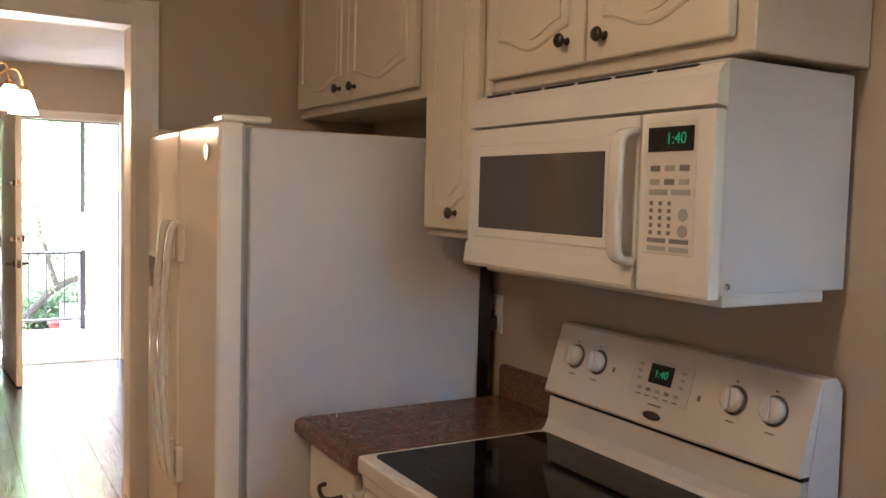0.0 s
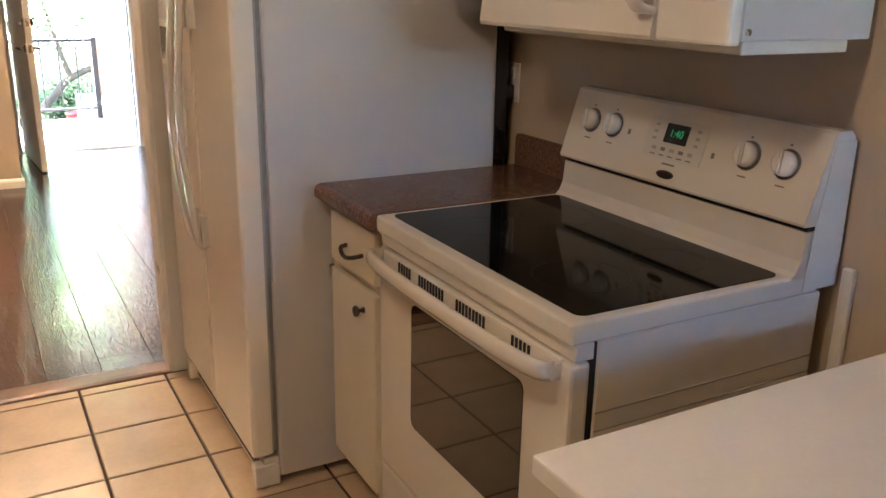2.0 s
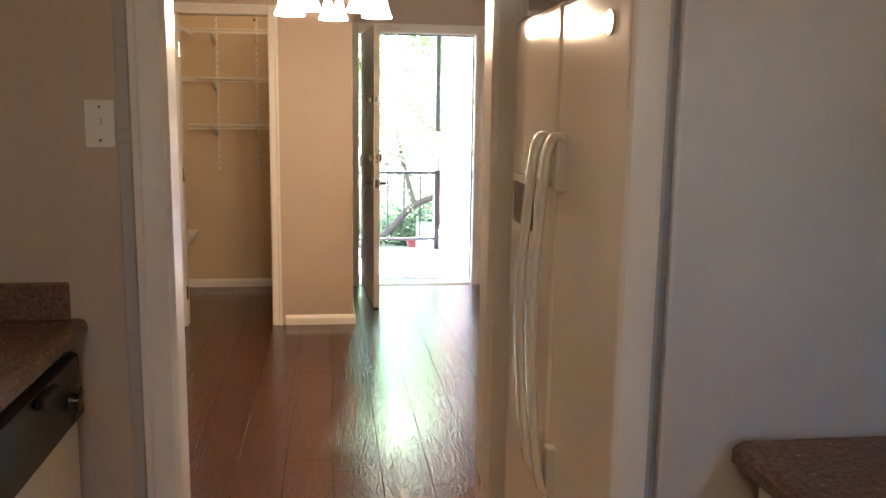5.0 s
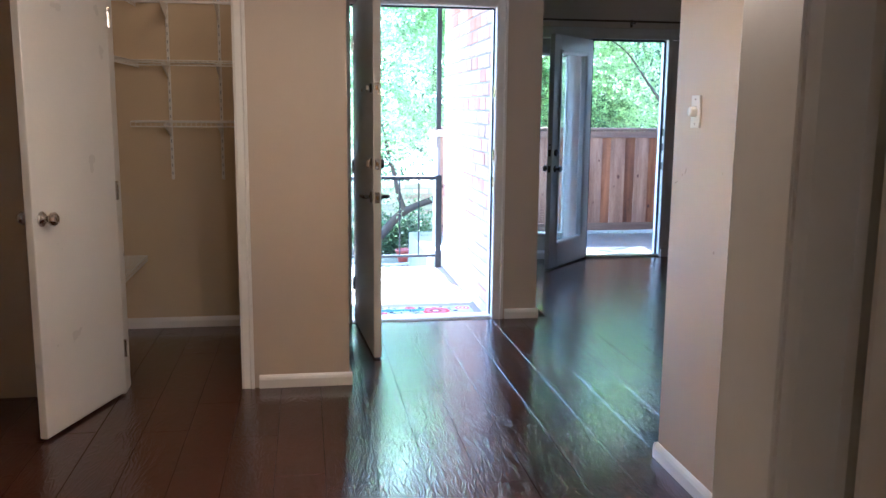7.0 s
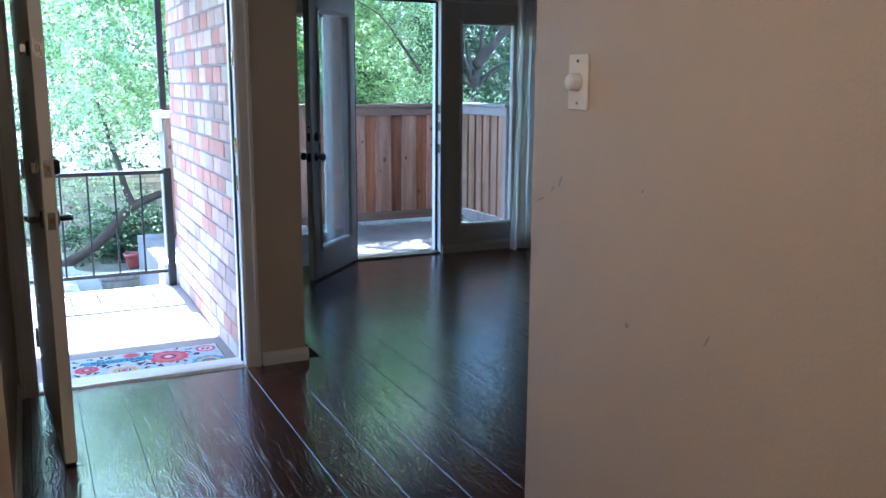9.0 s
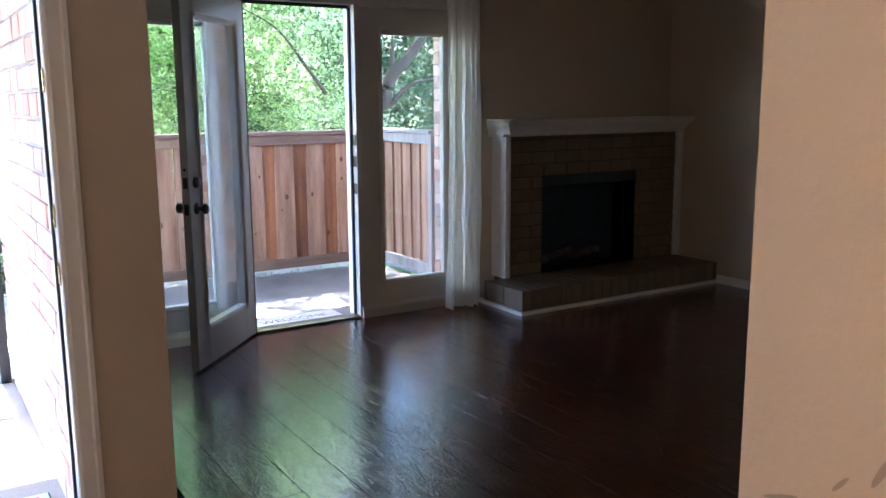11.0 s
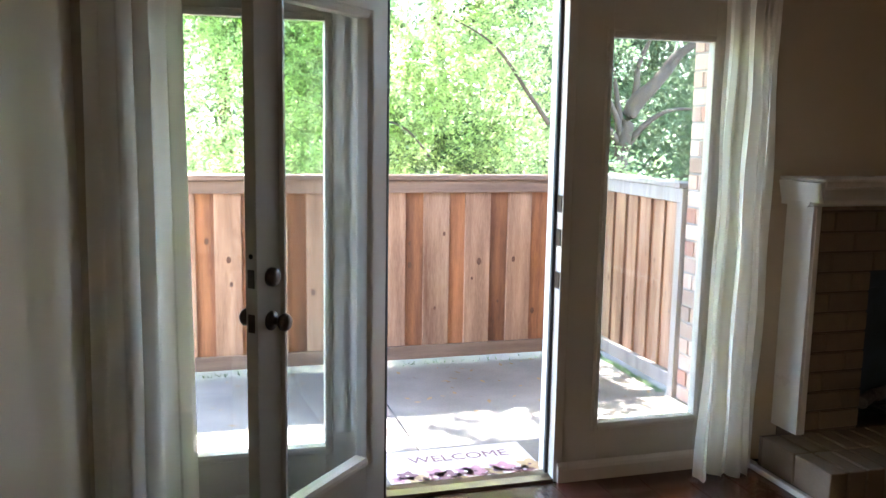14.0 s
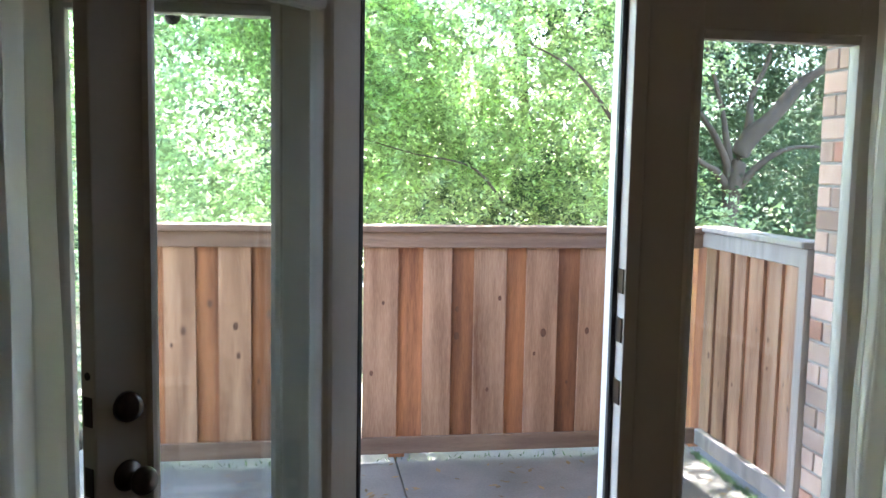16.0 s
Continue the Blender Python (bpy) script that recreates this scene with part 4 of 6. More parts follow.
def wall_plate_x(name, face, out, y, z, w, h, label, category):
    ob = thing(name, (face, y, z), label, category)
    part("plate", B((min(face, face + out * 0.006), max(face, face + out * 0.006), y - w / 2, y + w / 2, z - h / 2, z + h / 2), bevel=0.0025, seg=2), PLASTIC, ob)
    return ob


outlet = wall_plate_x("wall_outlet", XW, -1, 2.035, 1.155, 0.075, 0.118, "cream wall outlet with a black plug in it", "outlet")
for dz in (0.027, -0.027):
    part("socket", B((XW - 0.0085, XW - 0.005, 2.018, 2.052, 1.155 + dz - 0.017, 1.155 + dz + 0.017), bevel=0.004), PLASTIC, outlet)
plug = thing("power_cord", (XW - 0.03, 2.03, 1.12), "black plug and cord hanging behind the refrigerator", "power cord")
part("plug", B((XW - 0.045, XW - 0.009, 2.014, 2.046, 1.105, 1.150), bevel=0.006, seg=2), BLACK, plug)
part("cord", tube(spline([(XW - 0.03, 2.03, 1.11), (XW - 0.03, 2.035, 1.04), (XW - 0.025, 2.05, 0.98), (XW - 0.02, 2.07, 0.90), (XW - 0.02, 2.10, 0.60), (XW - 0.02, 2.20, 0.05)], 6), 0.0045, 8), BLACK, plug)


def switch_plate_y(name, face, x, z, label):
    ob = thing(name, (x, face, z), label, "light switch")
    part("plate", B((x - 0.036, x + 0.036, face - 0.006, face, z - 0.059, z + 0.059), bevel=0.0025, seg=2), PLASTIC, ob)
    part("toggle", B((x - 0.005, x + 0.005, face - 0.018, face - 0.004, z - 0.004, z + 0.014), bevel=0.002), PLASTIC, ob)
    for dz in (0.042, -0.042):
        part("screw", cyl((x, face - 0.0055, z + dz), (x, face - 0.0075, z + dz), 0.0035, n=10), STEEL, ob)
    return ob


switch_plate_y("light_switch", 2.94, -0.472, 1.415, "cream toggle light switch on the kitchen wall")


def sink_run():
    ob = thing("sink_countertop", (-0.8, 1.4, 0.87), "brown laminate countertop above the dishwasher", "countertop")
    part("slab", prism([(-0.529, 0.880), (-0.529, 0.902), (-0.537, 0.912), (-0.552, 0.9155), (-1.128, 0.9155), (-1.128, 0.874), (-0.542, 0.874)], "y", -0.4, 2.937), LAMINATE, ob)
    part("end_splash", B((-1.128, -0.567, 2.915, 2.938, 0.9155, 1.012), bevel=0.004), LAMINATE, ob)
    part("backsplash", B((-1.128, -1.106, -0.4, 2.915, 0.9155, 1.012), bevel=0.004), LAMINATE, ob)
    dw = thing("dishwasher", (-0.8, 2.6, 0), "dishwasher with a black control panel and cream door", "dishwasher")
    part("tub", B((-1.12, -0.582, 2.31, 2.91, 0.10, 0.868)), BLACK, dw)
    part("door", B((-0.579, -0.557, 2.315, 2.905, 0.12, 0.656), bevel=0.005, seg=2), CAB, dw, "cream door panel")
    con = part("control_panel", prism([(-0.579, 0.662), (-0.547, 0.665), (-0.539, 0.677), (-0.547, 0.828), (-0.562, 0.836), (-0.579, 0.836)], "y", 2.315, 2.905), BLACK, dw, "black control panel")
    part("dial", cyl((-0.539, 2.80, 0.735), (-0.517, 2.80, 0.735), 0.026, 0.022, n=22), BLACK, con)
    part("latch", B((-0.545, -0.525, 2.56, 2.68, 0.800, 0.823), bevel=0.004), BLACK, con)
    part("kick_plate", B((-0.647, -0.632, 2.315, 2.905, 0.0, 0.10)), BLACK, dw)
    cab = thing("sink_cabinet", (-0.8, 1.0, 0), "cream painted base cabinet under the counter", "base cabinet")
    part("body", B((-1.12, -0.582, -0.38, 2.30, 0.10, 0.868), bevel=0.002), CABBODY, cab)
    part("toe_kick", B((-1.12, -0.647, -0.38, 2.30, 0.0, 0.10)), CABBODY, cab)
    for i in range(4):
        d = part("door", B((-0.581, -0.561, -0.35 + 0.66 * i, 0.28 + 0.66 * i, 0.13, 0.85), bevel=0.005, seg=2), CAB, cab)
        part("knob", ball((-0.547, 0.22 + 0.66 * i, 0.78), 0.014), PEWTER, d)


sink_run()
# window behind the start; unseen ceiling lamp added to fill the kitchen
kw = thing("window_1", (1.14, -1.76, 1.4), "small white framed kitchen window", "window", kind="structure")
for box in ((0.92, 0.96, -1.81, -1.72, 1.40, 1.92), (1.32, 1.36, -1.81, -1.72, 1.40, 1.92), (0.96, 1.32, -1.81, -1.72, 1.40, 1.44), (0.96, 1.32, -1.81, -1.72, 1.88, 1.92)):
    part("window_frame", B(box), TRIM, kw)
part("window_sill", B((0.87, 1.41, -1.72, -1.66, 1.375, 1.40), bevel=0.004), TRIM, kw)
pane = part("pane", B((0.96, 1.32, -1.773, -1.767, 1.44, 1.88)), GLASS, kw)
pane.visible_shadow = False
kl = thing("fill_ceiling_lamp", (*KITCHEN_FILL_AT, CEILING), "added round kitchen ceiling lamp with a lit frosted dome", "ceiling lamp")
km = Matrix.Translation((*KITCHEN_FILL_AT, CEILING))
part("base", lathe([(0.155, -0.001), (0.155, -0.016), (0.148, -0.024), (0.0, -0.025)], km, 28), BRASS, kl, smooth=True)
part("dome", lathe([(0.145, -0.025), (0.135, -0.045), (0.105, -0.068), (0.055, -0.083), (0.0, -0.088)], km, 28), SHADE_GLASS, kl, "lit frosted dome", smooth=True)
chan = thing("wire_channel", (-0.415, 2.93, 0), "narrow grey painted wire channel beside the doorway", "wire channel")
for za, zb in ((0.0, 0.855), (0.858, 1.385), (1.388, CEILING - 0.003)):
    part("cover", B((-0.430, -0.396, 2.927, 2.9395, za, zb), bevel=0.003), GREYPAINT, chan)
part("joint_clip", B((-0.432, -0.394, 2.925, 2.9395, 0.84, 0.875), bevel=0.002), GREYPAINT, chan)
part("joint_clip", B((-0.432, -0.394, 2.925, 2.9395, 1.37, 1.405), bevel=0.002), GREYPAINT, chan)

# ---- hall, closet and entry ----


def hinge_set(parent, x, y, heights, local=False):
    for z in heights:
        part("hinge", cyl((x, y, z - 0.045), (x, y, z + 0.045), 0.008, n=10), STEEL, parent, local=local)


def round_knob(parent, m, material, name="door_knob", label="", local=True, s=1.0):
    prof = [(0.032, 0), (0.032, 0.004), (0.026, 0.009), (0.012, 0.012), (0.011, 0.030), (0.020, 0.036), (0.028, 0.046), (0.029, 0.056), (0.022, 0.066), (0.0, 0.069)]
    return part(name, lathe([(r * s, z * s) for r, z in prof], m, 22), material, parent, label, local=local, smooth=True)


def entry_door():
    w, h, t = 0.904, 2.035, 0.044
    ob = thing("door_1", (0, 0, 0), "grey-white painted entry door standing open", "door", kind="structure")
    ob.matrix_world = pose(0.352, 7.745, 0.012, 0, 0, -86.3)
    part("leaf", B((0.004, w, 0.0, t, 0, h), bevel=0.003), DOOR, ob, local=True)
    part("door_sweep", B((0.01, w - 0.01, 0.006, t - 0.006, -0.010, 0.0)), RUBBER, ob, local=True)
    hinge_set(ob, 0.0, -0.004, (0.25, 1.02, 1.80), True)
    for z in (0.25, 1.02, 1.80):
        part("hinge_leaf", B((0.002, 0.05, -0.0025, 0.0, z - 0.045, z + 0.045)), STEEL, ob, local=True)
    # lever, deadbolt and night latch, with their plates in the edge
    for side, y in ((-1, 0.0), (1, t)):
        m = Matrix.Translation((w - 0.062, y, 0.910)) @ Matrix.Rotation(-side * math.pi / 2, 4, "X")
        rose = part("rose", lathe([(0.033, 0), (0.032, 0.006), (0.024, 0.010), (0.012, 0.012), (0.011, 0.045), (0.0, 0.045)], m, 22), STEEL, ob, local=True, smooth=True)
        lever = spline([(w - 0.062, y + side * 0.046, 0.910), (w - 0.085, y + side * 0.052, 0.911), (w - 0.125, y + side * 0.052, 0.908), (w - 0.170, y + side * 0.048, 0.905)], 5)
        part("lever", tube(lever, 0.0095, 10, None, 0.008), STEEL, ob, "brushed nickel lever handle", local=True, smooth=True)
    part("deadbolt", lathe([(0.031, 0), (0.030, 0.010), (0.026, 0.022), (0.012, 0.024), (0.0, 0.024)], Matrix.Translation((w - 0.062, t, 1.095)) @ Matrix.Rotation(-math.pi / 2, 4, "X"), 20), PEWTER, ob, "round deadbolt", local=True, smooth=True)
    bolt = part("deadbolt", lathe([(0.030, 0), (0.029, 0.008), (0.0, 0.010)], Matrix.Translation((w - 0.062, 0, 1.095)) @ Matrix.Rotation(math.pi / 2, 4, "X"), 20), STEEL, ob, local=True, smooth=True)
    part("thumb_turn", B((w - 0.067, w - 0.057, -0.028, -0.008, 1.075, 1.115), bevel=0.003), STEEL, bolt, local=True)
    lock = part("upper_lock", lathe([(0.026, 0), (0.025, 0.010), (0.0, 0.012)], Matrix.Translation((w - 0.058, 0, 1.505)) @ Matrix.Rotation(math.pi / 2, 4, "X"), 18), PEWTER, ob, local=True, smooth=True)
    part("thumb_turn", B((w - 0.062, w - 0.054, -0.030, -0.010, 1.49, 1.52), bevel=0.002), STEEL, lock, local=True)
    for z in (0.910, 1.095, 1.505):
        pl = part("latch_plate", B((w, w + 0.002, 0.009, t - 0.009, z - 0.030, z + 0.030)), STEEL, ob, "brushed latch plate", local=True)
        part("latch_bolt", B((w + 0.002, w + 0.008, 0.016, t - 0.016, z - 0.011, z + 0.011), bevel=0.002), BRASS, pl, local=True)
    part("peephole", cyl((w / 2, 0.001, 1.50), (w / 2, -0.004, 1.50), 0.009, n=14), BRASS, ob, local=True)


entry_door()
struct("door_threshold", prism([(7.705, 0.0), (7.718, 0.012), (7.75, 0.018), (7.83, 0.018), (7.862, -0.02), (7.862, -0.079), (7.705, -0.079)], "x", 0.337, 1.275), TRIM, "pale metal sill under the entry door", "threshold")
struct("weather_strip", B((1.268, 1.2765, 7.752, 7.772, 0.02, 2.05), (0.337, 1.268, 7.752, 7.772, 2.044, 2.0545)), RUBBER, "black rubber strip in the entry frame", "weather strip")
for z in (0.93, 1.11, 1.52):
    tagged(part("strike_plate", B((1.2725, 1.2765, 7.712, 7.748, z - 0.035, z + 0.035)), BRASS), "worn brass strike plate in the door jamb", "strike plate", "strike plates")


def closet_door():
    ob = thing("door_2", (0, 0, 0), "plain white closet door standing open", "door", kind="structure")
    ob.matrix_world = pose(-0.850, 6.425, 0.012, 0, 0, -108.5)
    part("leaf", B((0.004, 0.64, -0.036, 0.0, 0, 2.015), bevel=0.003), TRIM, ob, local=True)
    for side, y in ((1, 0.0), (-1, -0.036)):
        round_knob(ob, Matrix.Translation((0.58, y, 0.935)) @ Matrix.Rotation(-side * math.pi / 2, 4, "X"), STEEL, label="brushed nickel knob")
    hinge_set(ob, 0.0, 0.003, (0.22, 1.0, 1.80), True)


closet_door()


def wire_shelf(x0, x1, y0, y1, z, along, label):
    """A white wire shelf: rods, rails and a front lip, each a part."""
    ob = thing("wire_shelf", ((x0 + x1) / 2, (y0 + y1) / 2, z), label, "wire shelf", "closet shelves")
    if along == "x":
        for y, zz in ((y0, z), (y0, z - 0.028), ((y0 + y1) / 2, z - 0.005), (y1, z)):
            part("rail", cyl((x0, y, zz), (x1, y, zz), 0.0035, n=6), WIRE, ob)
        n = int((x1 - x0) / 0.028)
        bm = bmesh.new()
        for i in range(n + 1):
            x = x0 + (x1 - x0) * i / n
            cyl((x, y0, z + 0.003), (x, y1, z + 0.003), 0.0017, n=4, bm=bm)
            cyl((x, y0, z + 0.003), (x, y0, z - 0.028), 0.0017, n=4, bm=bm)
    else:
        for x, zz in ((x1, z), (x1, z - 0.028), ((x0 + x1) / 2, z - 0.005), (x0, z)):
            part("rail", cyl((x, y0, zz), (x, y1, zz), 0.0035, n=6), WIRE, ob)
        n = int((y1 - y0) / 0.028)
        bm = bmesh.new()
        for i in range(n + 1):
            y = y0 + (y1 - y0) * i / n
            cyl((x0, y, z + 0.003), (x1, y, z + 0.003), 0.0017, n=4, bm=bm)
            cyl((x1, y, z + 0.003), (x1, y, z - 0.028), 0.0017, n=4, bm=bm)
    tagged(part("shelf_wires", bm, WIRE, ob), kind="stuff")
    return ob


def closet_lamp():
    x, y = -0.47, 7.05
    ob = thing("closet_lamp", (x, y, CEILING), "bare lit bulb in a white ceiling holder with a pull chain", "ceiling lamp")
    part("holder", lathe([(0.062, -0.001), (0.060, -0.018), (0.034, -0.030), (0.028, -0.055), (0.0, -0.056)], Matrix.Translation((x, y, CEILING)), 22), PLASTIC, ob, smooth=True)
    part("light_bulb", lathe([(0.0, -0.150), (0.018, -0.146), (0.029, -0.130), (0.030, -0.112), (0.020, -0.085), (0.014, -0.057), (0.0, -0.057)], Matrix.Translation((x, y, CEILING)), 18), SHADE_GLASS, ob, "lit frosted bulb", smooth=True)
    part("pull_chain", cyl((x + 0.045, y, CEILING - 0.02), (x + 0.045, y, 2.075), 0.0012, n=5), BRASS, ob)
    part("pull_bead", ball((x + 0.045, y, 2.066), 0.011, 10, None, (1, 1, 1.3)), BRASS, ob)
    bulb("closet_bulb", (x, y, CEILING - 0.185), CLOSET_BULB, WARM, 0.03)


closet_lamp()
for z, a in ((2.03, -0.96), (1.672, -0.96), (1.318, -0.96)):
    wire_shelf(a, 0.125, 7.43, 7.725, z, "x", "white wire shelf across the back of the closet")
for z in (2.03, 1.672, 0.47):
    wire_shelf(-1.255, -0.955, 6.62, 7.725 if z == 0.47 else 7.725, z, "y", "white wire shelf along the side of the closet")
for x in (-0.775, -0.468, -0.10):
    st = thing("shelf_standard", (x, 7.725, 1.0), "slotted white shelf standard on the closet wall", "shelf standard", "closet standards")
    part("rail", B((x - 0.009, x + 0.009, 7.716, 7.729, 0.955, 2.30), bevel=0.002), WIRE, st)
    for i in range(26):
        part("slot", B((x - 0.003, x + 0.003, 7.7145, 7.7165, 0.985 + 0.05 * i, 1.005 + 0.05 * i)), GREYPL, st)
    for z in (2.03, 1.672, 1.318):
        part("bracket", prism([(7.716, z - 0.01), (7.716, z - 0.10), (7.70, z - 0.10), (7.44, z - 0.02), (7.44, z - 0.01)], "x", x - 0.002, x + 0.002), WIRE, st)


def chandelier():
    cx, cy = CHANDELIER
    ob = thing("chandelier", (cx, cy, CEILING), "brass chandelier with lit frosted glass shades", "chandelier")
    part("ceiling_rose", lathe([(0.06, 0), (0.055, -0.012), (0.02, -0.03), (0.0, -0.032)], Matrix.Translation((cx, cy, CEILING - 0.001)), 20), BRASS, ob, smooth=True)
    for i in range(9):
        z = CEILING - 0.045 - 0.026 * i
        bm = bmesh.new()
        ring = [Vector((cx + (0.008 * math.cos(a) if i % 2 else 0), cy + (0 if i % 2 else 0.008 * math.cos(a)), z + 0.016 * math.sin(a))) for a in [2 * math.pi * k / 10 for k in range(11)]]
        part("chain_link", tube(ring, 0.002, 5, bm), BRASS, ob)
    part("stem", lathe([(0.0, 2.255), (0.010, 2.25), (0.012, 2.20), (0.030, 2.17), (0.034, 2.14), (0.018, 2.10), (0.013, 2.03), (0.028, 2.00), (0.032, 1.97), (0.016, 1.93), (0.006, 1.915), (0.0, 1.905)], Matrix.Translation((cx, cy, 0)), 20), BRASS, ob, smooth=True)
    for k in range(5):
        a = radians(18 + 72 * k)
        ux, uy = math.cos(a), math.sin(a)
        path = spline([(cx + ux * 0.025, cy + uy * 0.025, 1.985), (cx + ux * 0.08, cy + uy * 0.08, 2.035), (cx + ux * 0.14, cy + uy * 0.14, 2.085), (cx + ux * 0.185, cy + uy * 0.185, 2.07), (cx + ux * 0.205, cy + uy * 0.205, 2.00)], 6)
        arm = part("arm", tube(path, 0.0065, 8), BRASS, ob, "curved brass arm", smooth=True)
        c = Matrix.Translation((cx + ux * 0.205, cy + uy * 0.205, 0))
        part("socket_cup", lathe([(0.0, 2.008), (0.020, 2.004), (0.024, 1.985), (0.020, 1.975)], c, 16), BRASS, arm, smooth=True)
        part("shade", lathe([(0.022, 1.982), (0.034, 1.968), (0.046, 1.94), (0.056, 1.90), (0.070, 1.868), (0.068, 1.866), (0.053, 1.90), (0.043, 1.94), (0.032, 1.964), (0.020, 1.978)], c, 22), SHADE_GLASS, arm, "lit frosted glass bell shade", smooth=True)
        part("light_bulb", ball((cx + ux * 0.205, cy + uy * 0.205, 1.915), 0.027), SHADE_GLASS, arm, smooth=True)
        bulb("chandelier_bulb", (cx + ux * 0.205, cy + uy * 0.205, 1.845), CHANDELIER_BULB, WARM, 0.03)


chandelier()


def dimmer():
    y, z = 5.128, 1.410
    ob = wall_plate_x("dimmer_switch", XH, -1, y, z, 0.072, 0.118, "cream dimmer plate with a round knob", "dimmer switch")
    m = Matrix.Translation((XH - 0.005, y, z)) @ Matrix.Rotation(-math.pi / 2, 4, "Y")
    part("dial", lathe([(0.019, 0), (0.0185, 0.004), (0.0175, 0.022), (0.015, 0.025), (0.0, 0.0255)], m, 24), PLASTIC, ob, "round cream knob", smooth=True)
    for dz in (0.044, -0.044):
        part("screw", cyl((XH - 0.0055, y, z + dz), (XH - 0.0075, y, z + dz), 0.0035, n=10), STEEL, ob)


dimmer()
# small scuffs and filled dents on the hall wall
SCUFF = mat("wall_scuff", (0.34, 0.27, 0.20), 0.7, var=0.2, bump=0.1)
for i, (y, z, w, h, r) in enumerate([(5.19, 1.19, 0.006, 0.03, 25), (5.22, 1.17, 0.004, 0.02, 40), (4.93, 0.92, 0.012, 0.012, 0), (5.27, 1.14, 0.004, 0.035, 70), (4.90, 1.20, 0.006, 0.008, 0), (4.70, 0.95, 0.005, 0.03, 30)]):
    bm = bmesh.new()
    bmesh.ops.create_circle(bm, cap_ends=True, segments=9, radius=1, matrix=Matrix.Translation((XH - 0.0012, y, z)) @ Matrix.Rotation(radians(r), 4, "X") @ Matrix.Rotation(math.pi / 2, 4, "Y") @ Matrix.Diagonal((h / 2, w / 2, 1, 1)))
    tagged(part("wall_scuff", bm, SCUFF), "small dark scuff on the hall wall", "scuff", "wall scuffs", "structure")

# ---- living room ----
UY = 9.985


def glazed_panel(parent, x0, x1, z0, z1, y0, y1, g, local=False, kind=""):
    """A flat frame with one long pane and a moulding round it on both faces; g: glass x0, x1, z0, z1."""
    gx0, gx1, gz0, gz1 = g
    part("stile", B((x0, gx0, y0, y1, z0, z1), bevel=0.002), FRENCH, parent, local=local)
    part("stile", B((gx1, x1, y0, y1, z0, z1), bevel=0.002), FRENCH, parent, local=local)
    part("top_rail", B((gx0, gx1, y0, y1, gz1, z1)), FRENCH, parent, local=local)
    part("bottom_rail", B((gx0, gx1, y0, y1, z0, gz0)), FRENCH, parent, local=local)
    ym = (y0 + y1) / 2
    glass = part("pane", B((gx0, gx1, ym - 0.003, ym + 0.003, gz0, gz1)), GLASS, parent, "clear glass pane", local=local)
    glass.visible_shadow = False
    for f, s in ((y0, -1), (y1, 1)):
        w, d = 0.030, 0.012
        o = lambda e, k: [(e - k * w, f), (e - k * (w - 0.006), f + s * d), (e - k * 0.012, f + s * d * 0.8), (e, f + s * 0.002), (e, f)]
        m = part("glass_moulding", bmesh.new(), FRENCH, parent, local=local)
        bm = bmesh.new()
        prism(o(gx0, 1), "z", gz0 - w, gz1 + w, bm)
        prism(o(gx1, -1), "z", gz0 - w, gz1 + w, bm)
        prism([(f, gz1), (f + s * 0.002, gz1), (f + s * d * 0.8, gz1 + 0.012), (f + s * d, gz1 + w - 0.006), (f, gz1 + w)], "x", gx0, gx1, bm)
        prism([(f, gz0), (f + s * 0.002, gz0), (f + s * d * 0.8, gz0 - 0.012), (f + s * d, gz0 - w + 0.006), (f, gz0 - w)], "x", gx0, gx1, bm)
        bmesh.ops.recalc_face_normals(bm, faces=bm.faces)
        if not local:
            bm.transform(Matrix.Translation(-root_of(parent).location))
        bm.to_mesh(m.data)
        bm.free()


